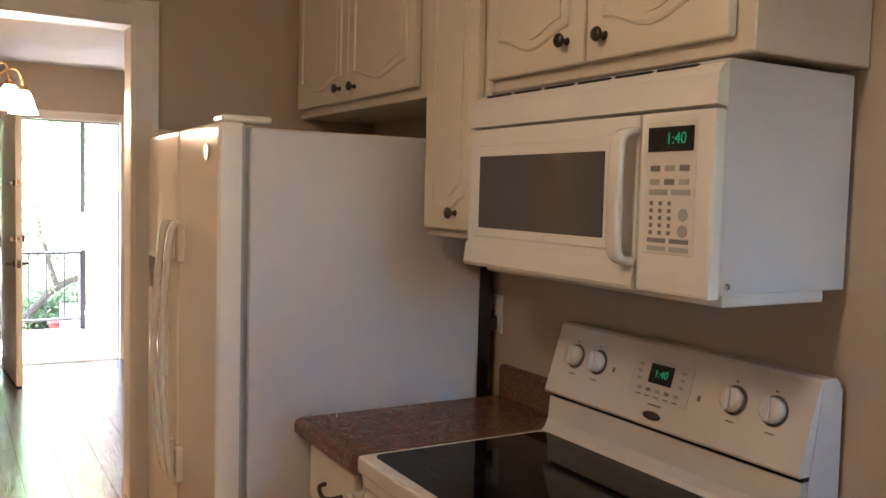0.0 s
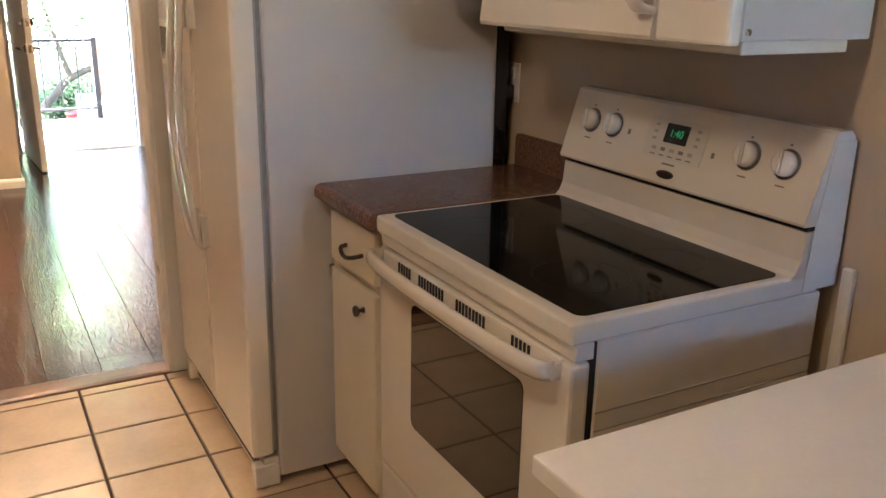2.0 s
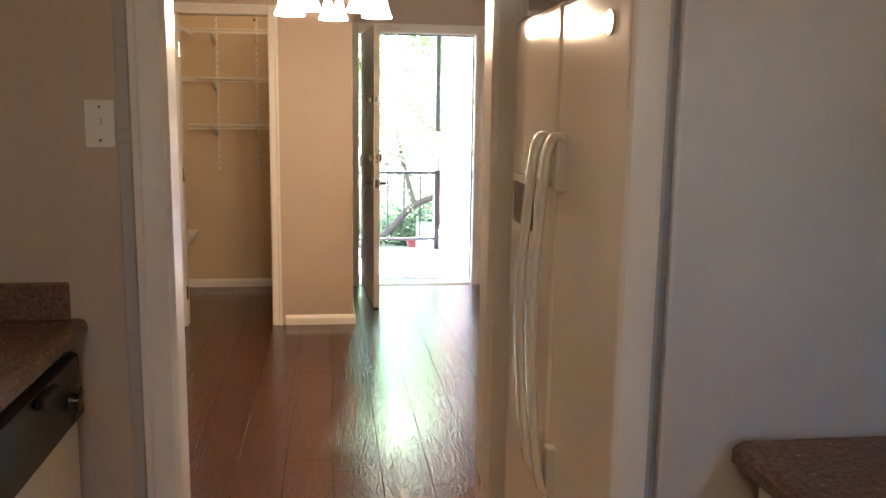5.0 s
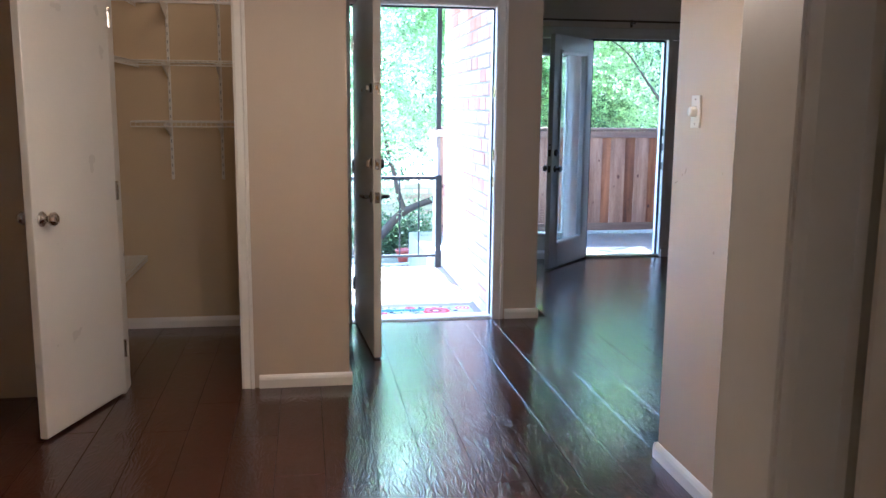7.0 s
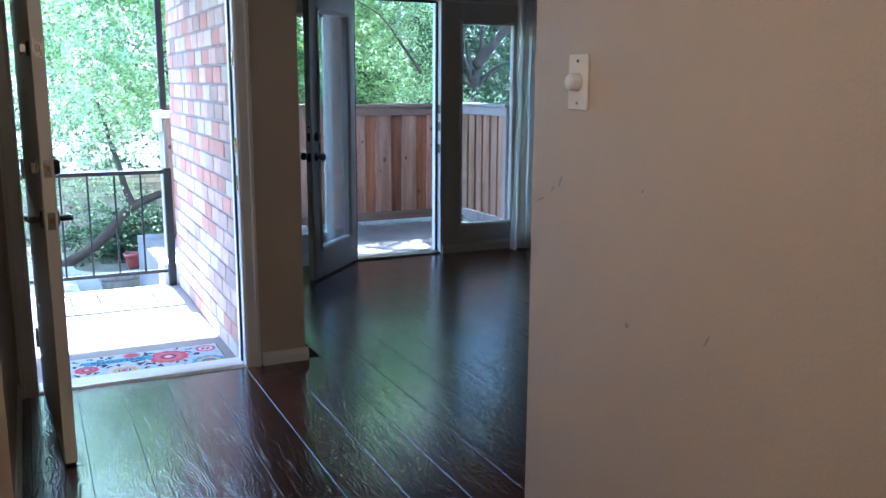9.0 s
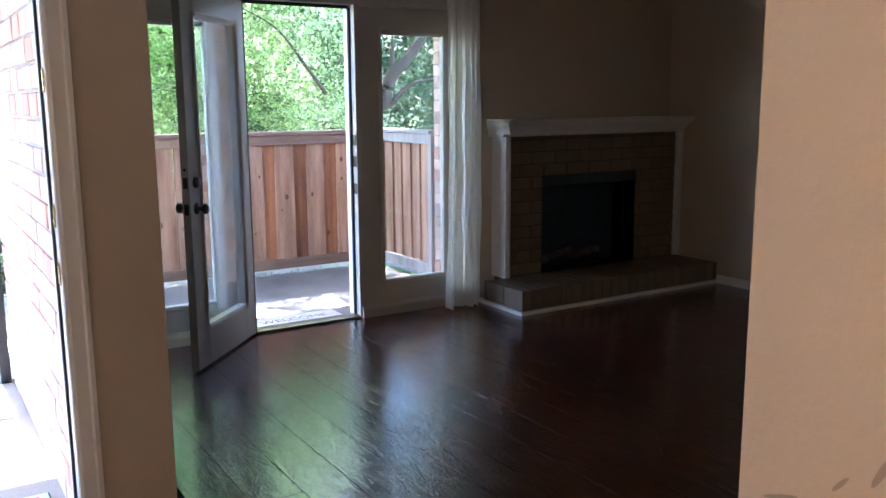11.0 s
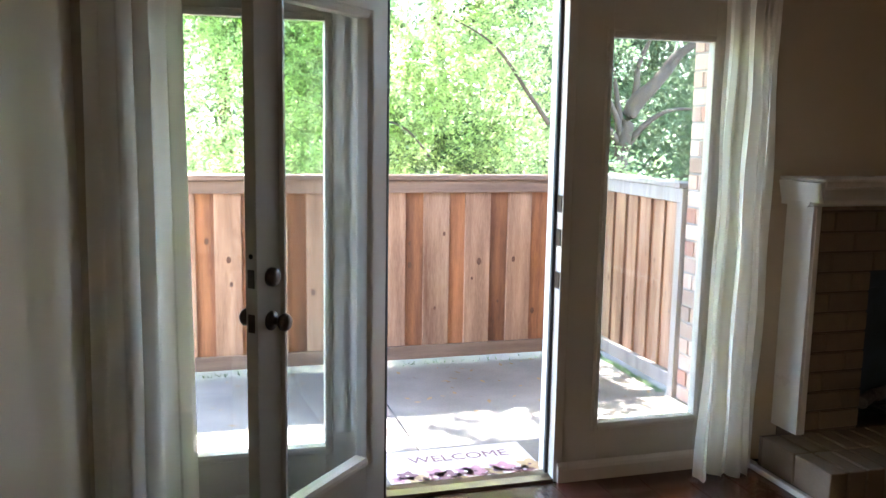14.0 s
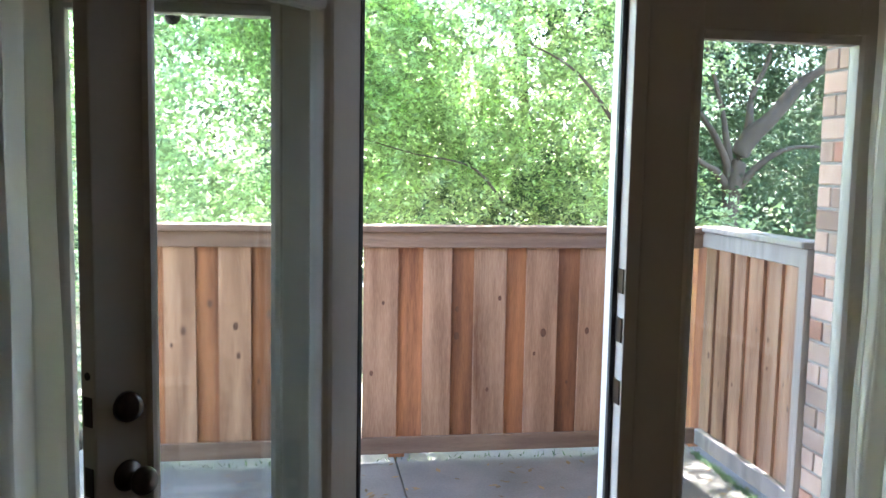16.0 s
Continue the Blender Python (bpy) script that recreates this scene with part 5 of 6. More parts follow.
def french_doors():
    unit = thing("window_2", (3.06, UY, 0), "cream painted glazed side panels beside the patio door", "window", kind="structure")
    glazed_panel(unit, 1.902, 2.630, 0.03, 2.055, UY, UY + 0.045, (1.975, 2.480, 0.240, 1.890))
    glazed_panel(unit, 3.497, 4.222, 0.03, 2.055, UY, UY + 0.045, (3.668, 4.146, 0.236, 1.884))
    fr = thing("door_frame_4", (3.06, UY, 0), "cream painted frame of the patio doors", "door frame", kind="structure")
    for a, b in ((1.882, 1.902), (2.630, 2.672), (3.455, 3.497), (4.222, 4.238)):
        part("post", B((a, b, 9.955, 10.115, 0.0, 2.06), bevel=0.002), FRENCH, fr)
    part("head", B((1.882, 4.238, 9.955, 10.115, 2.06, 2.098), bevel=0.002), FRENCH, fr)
    part("door_stop", B((3.4485, 3.4545, 10.035, 10.10, 0.02, 2.058)), TRIM, fr)
    part("door_stop", B((2.673, 3.448, 10.035, 10.10, 2.050, 2.0595)), TRIM, fr)
    part("rubber_seal", B((3.440, 3.4545, 10.012, 10.030, 0.02, 2.05)), RUBBER, fr)
    part("rubber_seal", B((2.673, 3.440, 10.012, 10.030, 2.040, 2.0595)), RUBBER, fr)
    part("sill", prism([(9.950, 0.0), (9.953, 0.014), (10.00, 0.020), (10.06, 0.015), (10.127, -0.06), (10.127, -0.098), (9.95, -0.098)], "x", 2.673, 3.454), BRONZE, fr, "worn metal sill")
    part("sub_sill", B((1.902, 2.630, 9.975, 10.115, 0.0, 0.03), (3.497, 4.222, 9.975, 10.115, 0.0, 0.03)), FRENCH, fr)
    for z in (0.88, 1.06, 1.20):
        part("strike_plate", B((3.4505, 3.4545, 9.962, 10.008, z - 0.035, z + 0.035)), PEWTER, fr, "dark worn metal strike plate")
    for z in (0.97,):
        part("strike_plate", B((3.4495, 3.4545, 10.03, 10.045, z - 0.04, z + 0.04)), PEWTER, fr)
    # head trim and skirting
    o = [(9.97, 2.094), (9.952, 2.096), (9.948, 2.12), (9.956, 2.15), (9.97, 2.16)]
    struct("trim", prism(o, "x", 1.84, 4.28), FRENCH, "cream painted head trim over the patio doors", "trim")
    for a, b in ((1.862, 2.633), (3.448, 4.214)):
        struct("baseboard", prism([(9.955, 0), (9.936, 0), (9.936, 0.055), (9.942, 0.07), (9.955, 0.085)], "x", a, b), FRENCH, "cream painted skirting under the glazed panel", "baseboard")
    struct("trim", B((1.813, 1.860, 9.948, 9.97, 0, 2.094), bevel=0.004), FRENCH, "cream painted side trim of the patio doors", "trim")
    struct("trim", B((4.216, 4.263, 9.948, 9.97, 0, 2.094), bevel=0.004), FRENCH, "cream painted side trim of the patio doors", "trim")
    # the open leaf
    w, t = 0.785, 0.045
    leaf = thing("door_3", (0, 0, 0), "cream painted glazed patio door standing open", "door", kind="structure")
    leaf.matrix_world = pose(2.676, 9.968, 0.014, 0, 0, -132.6)
    glazed_panel(leaf, 0.0, w, 0.0, 2.028, 0.0, t, (0.142, 0.640, 0.225, 1.875), local=True)
    part("hinge_seal", B((-0.018, -0.0005, -0.004, t + 0.001, 0.0, 2.028), bevel=0.003), RUBBER, leaf, local=True)
    for side, y in ((-1, 0.0), (1, t)):
        round_knob(leaf, Matrix.Translation((w - 0.068, y, 0.880)) @ Matrix.Rotation(-side * math.pi / 2, 4, "X"), PEWTER, label="dark round door knob")
        part("deadbolt", lathe([(0.031, 0), (0.030, 0.012), (0.024, 0.022), (0.012, 0.024), (0.0, 0.024)], Matrix.Translation((w - 0.068, y, 1.020)) @ Matrix.Rotation(-side * math.pi / 2, 4, "X"), 20), PEWTER, leaf, "dark round deadbolt", local=True, smooth=True)
    for z in (0.880, 1.020):
        part("latch_plate", B((w, w + 0.002, 0.010, t - 0.010, z - 0.029, z + 0.029)), PEWTER, leaf, local=True)
    part("bolt_hole", cyl((w, t / 2, 1.09), (w + 0.002, t / 2, 1.09), 0.008, n=12), DARKGAP, leaf, local=True)
    hinge_set(leaf, 0.0, -0.004, (0.22, 1.02, 1.82), True)
    for ob in (unit, fr, leaf):
        ob.location.x -= 0.022


french_doors()


def curtain(x0, x1, yc, folds, seed, label, lean=0.0):
    """A hanging sheer panel with soft folds, gathered on the rod and just touching the floor."""
    ob = thing("curtain", ((x0 + x1) / 2, yc, 0.01), label, "curtain", "sheer curtains")
    rng = random.Random(seed)
    ph = [rng.uniform(0, 6.3) for _ in range(4)]
    n, k = folds * 14, 44
    bm = bmesh.new()
    grid = []
    for j in range(k + 1):
        z = 0.012 + (2.235 - 0.012) * j / k
        f = 1 - z / 2.235
        row = []
        for i in range(n + 1):
            u = i / n
            v = u + 0.055 * math.sin(2 * math.pi * u * 1.3 + ph[2]) + 0.02 * math.sin(4 * f + 6 * u)
            wave = math.sin(2 * math.pi * folds * v + ph[0] + 0.7 * math.sin(3 * f + ph[1]))
            amp = (0.014 + 0.026 * f) * (0.65 + 0.5 * math.sin(4.1 * v + ph[3]) ** 2)
            x = x0 + (x1 - x0) * (u * (0.86 + 0.14 * f) + 0.07 * (1 - f)) + 0.010 * math.sin(2 * math.pi * folds * 2 * u + ph[2]) + lean * f
            y = yc + amp * wave + 0.016 * f * math.sin(2 * math.pi * 1.7 * u + ph[3]) + 0.006 * math.sin(9 * z + 5 * u)
            row.append(bm.verts.new((x, y, z)))
        grid.append(row)
    for p, q in zip(grid, grid[1:]):
        for i in range(n):
            bm.faces.new((p[i], p[i + 1], q[i + 1], q[i]))
    part("cloth", bm, CURTAIN, ob, "thin white cloth", smooth=True)
    for xx in [x0 + (x1 - x0) * (0.1 + 0.8 * i / 4) for i in range(5)]:
        part("curtain_ring", lathe([(0.017, -0.002), (0.020, 0), (0.017, 0.002), (0.015, 0)], Matrix.Translation((xx, 9.885, 2.212)) @ Matrix.Rotation(math.pi / 2, 4, "Y"), 14), PEWTER, ob)
    return ob


curtain(1.600, 1.965, 9.86, 3, 3, "long white sheer curtain beside the open patio door", 0.0)
curtain(4.035, 4.340, 9.82, 4, 8, "long white sheer curtain beside the fireplace", 0.0)
rod = thing("curtain_rod", (3.0, 9.885, 2.212), "thin dark metal curtain rod above the patio doors", "curtain rod")
part("rod", cyl((1.64, 9.885, 2.212), (4.42, 9.885, 2.212), 0.009, n=12), PEWTER, rod)
for x in (4.43,):
    part("finial", ball((x, 9.885, 2.212), 0.022), PEWTER, rod, smooth=True)
for x in (1.70, 3.06, 4.40):
    br = part("bracket", B((x - 0.006, x + 0.006, 9.876, 9.97, 2.190, 2.202), bevel=0.002), PEWTER, rod)
    part("bracket_plate", B((x - 0.012, x + 0.012, 9.964, 9.9695, 2.165, 2.235), bevel=0.002), PEWTER, br)


def fireplace():
    ob = thing("fireplace", (5.36, 9.80, 0), "brown painted brick fireplace with a white mantel", "fireplace")
    yf = 9.820
    x0, x1, top = 4.560, 6.335, 1.195
    fx0, fx1, fz0, fz1 = 4.887, 5.846, 0.160, 0.900
    face = part("brick_face", cut_wall("y", yf + 0.012, 0.135, x0, x1, 0.0, top, [(fx0, fx1, fz0, fz1)]), FIREMORTAR, ob, "brown painted brick face")
    loc = Vector(ob.location)
    ch, bl = 0.0905, 0.222
    full = piece_mesh("brick", bl - 0.010, 0.020, ch - 0.011, 0.003, FIREBRICK)
    row = 0
    z = 0.175
    while z < top - 0.02:
        x = x0 + (0.0 if row % 2 else -bl / 2)
        while x < x1:
            a, b = max(x, x0), min(x + bl, x1)
            zc = z + ch / 2
            spans = [(a, b)]
            if zc < fz1 + 0.02:
                spans = [(a, min(b, fx0))] if a < fx0 else []
                if b > fx1:
                    spans.append((max(a, fx1), b))
            for p, q in spans:
                if q - p > 0.03:
                    shared_piece("brick", full, face, Vector(((p + q) / 2, yf + 0.008, zc)) - loc, scale=((q - p - 0.010) / (bl - 0.010), 1, 1))
            x += bl
        z += ch
        row += 1
    # firebox
    box = part("firebox", B((fx0 - 0.02, fx1 + 0.02, 10.10, 10.115, fz0 - 0.02, fz1 + 0.02)), FIRENAVY, ob, "dark navy firebox")
    for q in ((fx0 - 0.02, fx0, 9.84, 10.10, fz0 - 0.02, fz1 + 0.02), (fx1, fx1 + 0.02, 9.84, 10.10, fz0 - 0.02, fz1 + 0.02), (fx0, fx1, 9.84, 10.10, fz1, fz1 + 0.02), (fx0, fx1, 9.84, 10.10, fz0 - 0.02, fz0)):
        part("firebox_panel", B(q), FIRENAVY, box)
    part("metal_hood", B((fx0, fx1, 9.86, 9.875, fz1 - 0.085, fz1), bevel=0.002), FIRENAVY, box)
    grate = part("grate", tube([(5.12, 10.00, 0.20), (5.62, 10.00, 0.20)], 0.008, 6), IRON, box)
    for i in range(6):
        part("grate_bar", tube([(5.14 + 0.09 * i, 9.90, 0.23), (5.14 + 0.09 * i, 9.92, 0.20), (5.14 + 0.09 * i, 10.07, 0.20)], 0.006, 6), IRON, grate)
    rng = random.Random(5)
    for i in range(5):
        x = 5.10 + 0.11 * i
        keys = [(x - 0.09, 9.94 + 0.03 * (i % 2), 0.24 + 0.02 * (i % 3)), (x, 9.98, 0.255 + 0.02 * (i % 3)), (x + 0.10, 10.03 - 0.04 * (i % 2), 0.25 + 0.02 * (i % 2))]
        part("gas_log", tube(spline(keys, 4), 0.032, 9, None, 0.025), ASHLOG, box, "pale ashy log")
    # hearth of bricks laid on edge
    hx0, hy0, ht = 4.372, 9.387, 0.172
    hearth = part("hearth", B((hx0 + 0.012, x1, hy0 + 0.012, yf + 0.03, 0.028, ht - 0.010)), FIREMORTAR, ob, "raised brick hearth")
    sold = piece_mesh("hearth_brick", 0.082, 0.215, 0.138, 0.004, FIREBRICK)
    n = int((x1 - hx0) / 0.0915)
    for i in range(n + 1):
        x = hx0 + 0.0415 + i * 0.0915
        if x + 0.04 > x1 + 0.012:
            break
        shared_piece("hearth_brick", sold, hearth, Vector((x, hy0 + 0.1075, ht - 0.069)) - loc)
        shared_piece("hearth_brick", sold, hearth, Vector((x, hy0 + 0.325, ht - 0.069)) - loc, scale=(1, 0.96, 1))
    part("hearth_trim", B((hx0 - 0.008, x1, hy0 - 0.008, hy0 + 0.03, 0.0, 0.026), (hx0 - 0.008, hx0 + 0.03, hy0 + 0.03, yf + 0.12, 0.0, 0.026), bevel=0.002), TRIM, ob, "white strip round the hearth")
    # white surround: two legs and a crown mantel
    for a, b in ((4.530, 4.575), (6.268, 6.337)):
        leg = part("surround_leg", B((a, b, 9.795, 9.969, ht if b > 5 else ht - 0.002, 1.21), bevel=0.004, seg=2), TRIM, ob, "white painted surround leg")
        part("leg_bead", B((a + 0.014, b - 0.014, 9.790, 9.797, ht + 0.02, 1.19), bevel=0.002), TRIM, leg)
    prof = [(9.969, 1.195), (9.800, 1.195), (9.785, 1.205), (9.783, 1.222), (9.765, 1.230), (9.742, 1.246), (9.718, 1.268), (9.703, 1.275), (9.700, 1.284), (9.690, 1.287), (9.690, 1.306), (9.969, 1.306)]
    part("mantel", prism(prof, "x", 4.500, 6.338), TRIM, ob, "white moulded mantel shelf")
    part("mantel_top", B((4.482, 6.338, 9.674, 9.969, 1.306, 1.318), bevel=0.003), TRIM, ob)
    part("mantel_return", prism([(4.500, 1.215), (4.490, 1.25), (4.480, 1.30), (4.500, 1.306)], "y", 9.70, 9.969), TRIM, ob)


fireplace()
lp = thing("light_switch", (1.585, 7.80, 1.42), "cream toggle light switch by the living room corner", "light switch")
part("plate", B((1.585, 1.591, 7.762, 7.838, 1.36, 1.48), bevel=0.0025, seg=2), PLASTIC, lp)
part("toggle", B((1.589, 1.605, 7.795, 7.805, 1.415, 1.435), bevel=0.002), PLASTIC, lp)

# ---- outdoors ----
ground = bmesh.new()
bmesh.ops.create_grid(ground, x_segments=60, y_segments=60, size=0.5, matrix=Matrix.Translation((2, 150, -0.98)) @ Matrix.Diagonal((500, 280, 1, 1)))
for v in ground.verts:
    if v.co.y > 22:
        v.co.z += 0.5 * noise.noise(v.co * 0.05)
struct("ground", ground, SOIL, "shaded soil and leaf litter under the trees", "ground")
struct("landing", B((-1.2, 1.44, 7.865, 10.10, -0.98, -0.08), bevel=0.006), CONCRETE, "pale worn concrete entry landing", "landing")
PATIO_Z = -0.115
pslab = bmesh.new()
for x0, x1 in ((1.30, 3.035), (3.045, 5.0)):
    for y0, y1 in ((10.13, 12.6),):
        zz = lambda y: PATIO_Z
        vs = [pslab.verts.new(p) for p in ((x0, y0, zz(y0)), (x1, y0, zz(y0)), (x1, y1, zz(y1)), (x0, y1, zz(y1)), (x0, y0, -0.98), (x1, y0, -0.98), (x1, y1, -0.98), (x0, y1, -0.98))]
        for f in ((0, 1, 2, 3), (7, 6, 5, 4), (0, 4, 5, 1), (1, 5, 6, 2), (2, 6, 7, 3), (3, 7, 4, 0)):
            pslab.faces.new([vs[i] for i in f])
struct("patio", pslab, PATIOSLAB, "stained concrete patio slabs, darkened for shade", "patio")
# unseen soffits, added to keep direct sun off the floors and mats
struct("sun_block_soffit", B((-1.2, 1.30, 7.86, 10.6, 2.62, 2.77)), CEIL, "pale unseen soffit added to shade the entry landing", "roof")
struct("sun_block_soffit", B((1.32, 6.46, 10.13, 13.1, 3.00, 3.15)), CEIL, "pale unseen soffit added to shade the patio", "roof")
struct("wall_outside", B((-1.4, 0.30, 7.86, 7.98, -0.9, 2.6)), MORTAR, "brick-clad outside wall beside the entry", "wall")


def brick_wall_x(name, face, out, y0, y1, z0, z1, thick, label, seed, only=None, share=(0.52, 0.24, 0.24)):
    """A running-bond wall in the plane x = face; the bricks stand proud of the mortar."""
    ob = struct(name, B((min(face - out * 0.006, face - out * thick), max(face - out * 0.006, face - out * thick), y0, y1, z0, z1)), MORTAR, label, "brick wall")
    rng = random.Random(seed)
    bl, ch = 0.213, 0.0985
    kinds = [piece_mesh("brick", 0.030, bl - 0.012, ch - 0.012, 0.004, m) for m in (BRICK, BRICKLIGHT, BRICKRED)]
    z, row = z0, 0
    while z < z1 - 0.01:
        y = y0 - (bl / 2 if row % 2 else 0)
        h = min(ch, z1 - z)
        while y < y1 - 0.01:
            a, b = max(y, y0), min(y + bl, y1)
            if b - a > 0.03 and (only is None or only(a, b, z)):
                me = kinds[rng.choices((0, 1, 2), share)[0]]
                shared_piece("brick", me, ob, (face - out * 0.012 + out * rng.uniform(-0.002, 0.002), (a + b) / 2, z + h / 2), (0, rng.uniform(-0.01, 0.01), 0), (1, (b - a - 0.012) / (bl - 0.012), (h - 0.012) / (ch - 0.012)))
            y += bl
        z += ch
        row += 1
    return ob


def railing():
    ob = thing("iron_railing", (0.3, 10.05, -0.08), "black iron railing at the edge of the landing", "railing")
    y = 10.055
    part("post", B((1.245, 1.298, y - 0.026, y + 0.026, -0.08, 0.792), bevel=0.003), IRON, ob)
    part("post", B((-1.15, -1.10, y - 0.026, y + 0.026, -0.08, 0.792), bevel=0.003), IRON, ob)
    part("top_rail", B((-1.10, 1.246, y - 0.02, y + 0.02, 0.752, 0.782), bevel=0.003), IRON, ob)
    part("bottom_rail", B((-1.10, 1.246, y - 0.012, y + 0.012, 0.020, 0.045), bevel=0.002), IRON, ob)
    for i in range(13):
        x = 1.085 - 0.178 * i
        if x > -1.08:
            part("baluster", B((x - 0.0065, x + 0.0065, y - 0.0065, y + 0.0065, 0.045, 0.752)), IRON, ob)


railing()
post = thing("steel_post", (1.285, 10.16, 1.21), "black steel post standing on the fence cap", "post")
part("tube", B((1.262, 1.306, 10.14, 10.184, 1.212, 2.60), bevel=0.003), IRON, post)


def board(parent, w, h, t, at, rz, material, rng, knots=True):
    """One upright fence board with a few knots; its front faces -y before rz."""
    m = Matrix.Translation(at) @ Matrix.Rotation(rz, 4, "Z")
    bm = B((-w / 2, w / 2, 0, t, 0, h), bevel=0.002)
    me = bpy.data.meshes.new("board")
    bm.transform(Matrix.Rotation(rng.uniform(-0.004, 0.004), 4, "Y"))
    bm.to_mesh(me)
    bm.free()
    me.materials.append(material)
    ob = new("board", me)
    ob.parent = parent
    ob.matrix_parent_inverse = Matrix.Translation(-Vector(parent.location))
    ob.matrix_basis = m
    if knots:
        for _ in range(rng.choice((0, 1, 1, 2, 2))):
            kb = bmesh.new()
            r = rng.uniform(0.010, 0.022)
            bmesh.ops.create_circle(kb, cap_ends=True, segments=12, radius=1, matrix=Matrix.Translation((rng.uniform(-w * 0.3, w * 0.3), -0.0015, rng.uniform(0.1, h - 0.15))) @ Matrix.Rotation(math.pi / 2, 4, "X") @ Matrix.Diagonal((r * 0.75, r * 1.15, 1, 1)))
            km = bpy.data.meshes.new("knot")
            kb.to_mesh(km)
            kb.free()
            km.materials.append(KNOT)
            k = new("knot", km)
            k.parent = ob
    return ob


def patio_fence():
    rng = random.Random(11)
    fy, z0, z1 = 12.24, PATIO_Z + 0.045, 1.180
    back = thing("wooden_fence", (3.2, fy, z0), "tall red-brown cedar board fence behind the patio", "fence", "patio fences")
    part("bottom_rail", B((1.57, 4.775, fy - 0.006, fy + 0.014, z0, z0 + 0.092), bevel=0.003), RAILWOOD, back, "weathered bottom rail")
    part("top_rail", B((1.57, 4.775, fy - 0.008, fy + 0.014, z1 - 0.112, z1 - 0.030), bevel=0.003), RAILWOOD, back, "weathered top rail")
    part("cap", B((1.565, 4.87, fy - 0.035, fy + 0.095, z1 - 0.028, z1 + 0.008), bevel=0.005), RAILWOOD, back, "flat wooden cap")
    # boards in turn: pale proud ones, redder ones set back between them
    edges = [1.575]
    for w in (0.125, 0.118, 0.165, 0.112, 0.170, 0.120, 0.172, 0.118, 0.176, 0.190, 0.138, 0.160, 0.122, 0.184, 0.110, 0.184, 0.122, 0.178, 0.125, 0.165):
        edges.append(edges[-1] + w)
    for i, (a, b) in enumerate(zip(edges, edges[1:])):
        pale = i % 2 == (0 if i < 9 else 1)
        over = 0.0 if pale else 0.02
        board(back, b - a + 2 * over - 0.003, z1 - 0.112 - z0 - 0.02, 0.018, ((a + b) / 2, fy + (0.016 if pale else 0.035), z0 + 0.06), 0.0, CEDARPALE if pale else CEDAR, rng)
    for x in (1.62, 3.05, 4.83):
        part("post", B((x - 0.045, x + 0.045, fy + 0.072, fy + 0.162, -0.98, z1 - 0.03), bevel=0.004), CEDAR, back)
    sx, ya, yb = 4.775, 11.20, 12.225
    side = thing("wooden_fence", (sx, 11.7, PATIO_Z), "short weathered cedar fence against the brick wall", "fence", "patio fences")
    part("bottom_rail", B((sx - 0.006, sx + 0.034, ya, yb, z0 + 0.005, z0 + 0.095), bevel=0.004), SIDEWOOD, side)
    part("top_rail", B((sx - 0.010, sx + 0.034, ya, yb, z1 - 0.100, z1 - 0.012), bevel=0.004), SIDEWOOD, side)
    part("cap", B((sx - 0.035, sx + 0.095, ya, yb - 0.03, z1 - 0.010, z1 + 0.022), bevel=0.005), SIDEWOOD, side, "pale weathered cap")
    part("post", B((sx - 0.014, sx + 0.07, ya - 0.005, ya + 0.055, PATIO_Z, z1 - 0.012), bevel=0.004), SIDEWOOD, side)
    y = ya + 0.060
    i = 0
    while y < yb - 0.02:
        w = (0.040, 0.130, 0.034, 0.118)[i % 4]
        deep = 0.0 if i % 2 else 0.018
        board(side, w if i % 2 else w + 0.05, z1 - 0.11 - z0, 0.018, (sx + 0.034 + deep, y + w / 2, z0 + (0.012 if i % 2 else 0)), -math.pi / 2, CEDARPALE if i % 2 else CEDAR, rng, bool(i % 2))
        y += w + 0.003
        i += 1
    z0, z1 = -0.250, 1.148
    west = thing("painted_fence", (1.26, 10.27, z0), "grey slatted fence panel with a white cap", "fence", "patio fences")
    part("cap", B((1.225, 1.38, 10.115, 10.43, z1 + 0.0, z1 + 0.046), bevel=0.005), WHITECAP, west, "white painted cap")
    part("fascia", B((1.24, 1.265, 10.115, 10.43, z1 - 0.10, z1), bevel=0.003), WHITECAP, west)
    y = 10.14
    while y < 10.40:
        part("slat", B((1.275, 1.30, y, y + 0.088, z0 + 0.12, z1 - 0.01), bevel=0.003), SIDEWOOD, west)
        y += 0.098
    part("footing", B((1.22, 1.38, 10.11, 10.43, -0.98, 0.07), bevel=0.006), WHITECAP, west, "white painted footing")


patio_fence()


def mesh_part(name, verts, faces, material, parent):
    me = bpy.data.meshes.new(name)
    me.vertices.add(len(verts))
    me.vertices.foreach_set("co", np.asarray(verts, dtype=np.float32).ravel())
    faces = np.asarray(faces, dtype=np.int32)
    me.loops.add(faces.size)
    me.loops.foreach_set("vertex_index", faces.ravel())
    me.polygons.add(len(faces))
    me.polygons.foreach_set("loop_start", np.arange(0, faces.size, faces.shape[1], dtype=np.int32))
    me.polygons.foreach_set("loop_total", np.full(len(faces), faces.shape[1], dtype=np.int32))
    me.update()
    me.materials.append(material)
    ob = new(name, me)
    if parent is not None:
        ob.parent = parent
    return ob


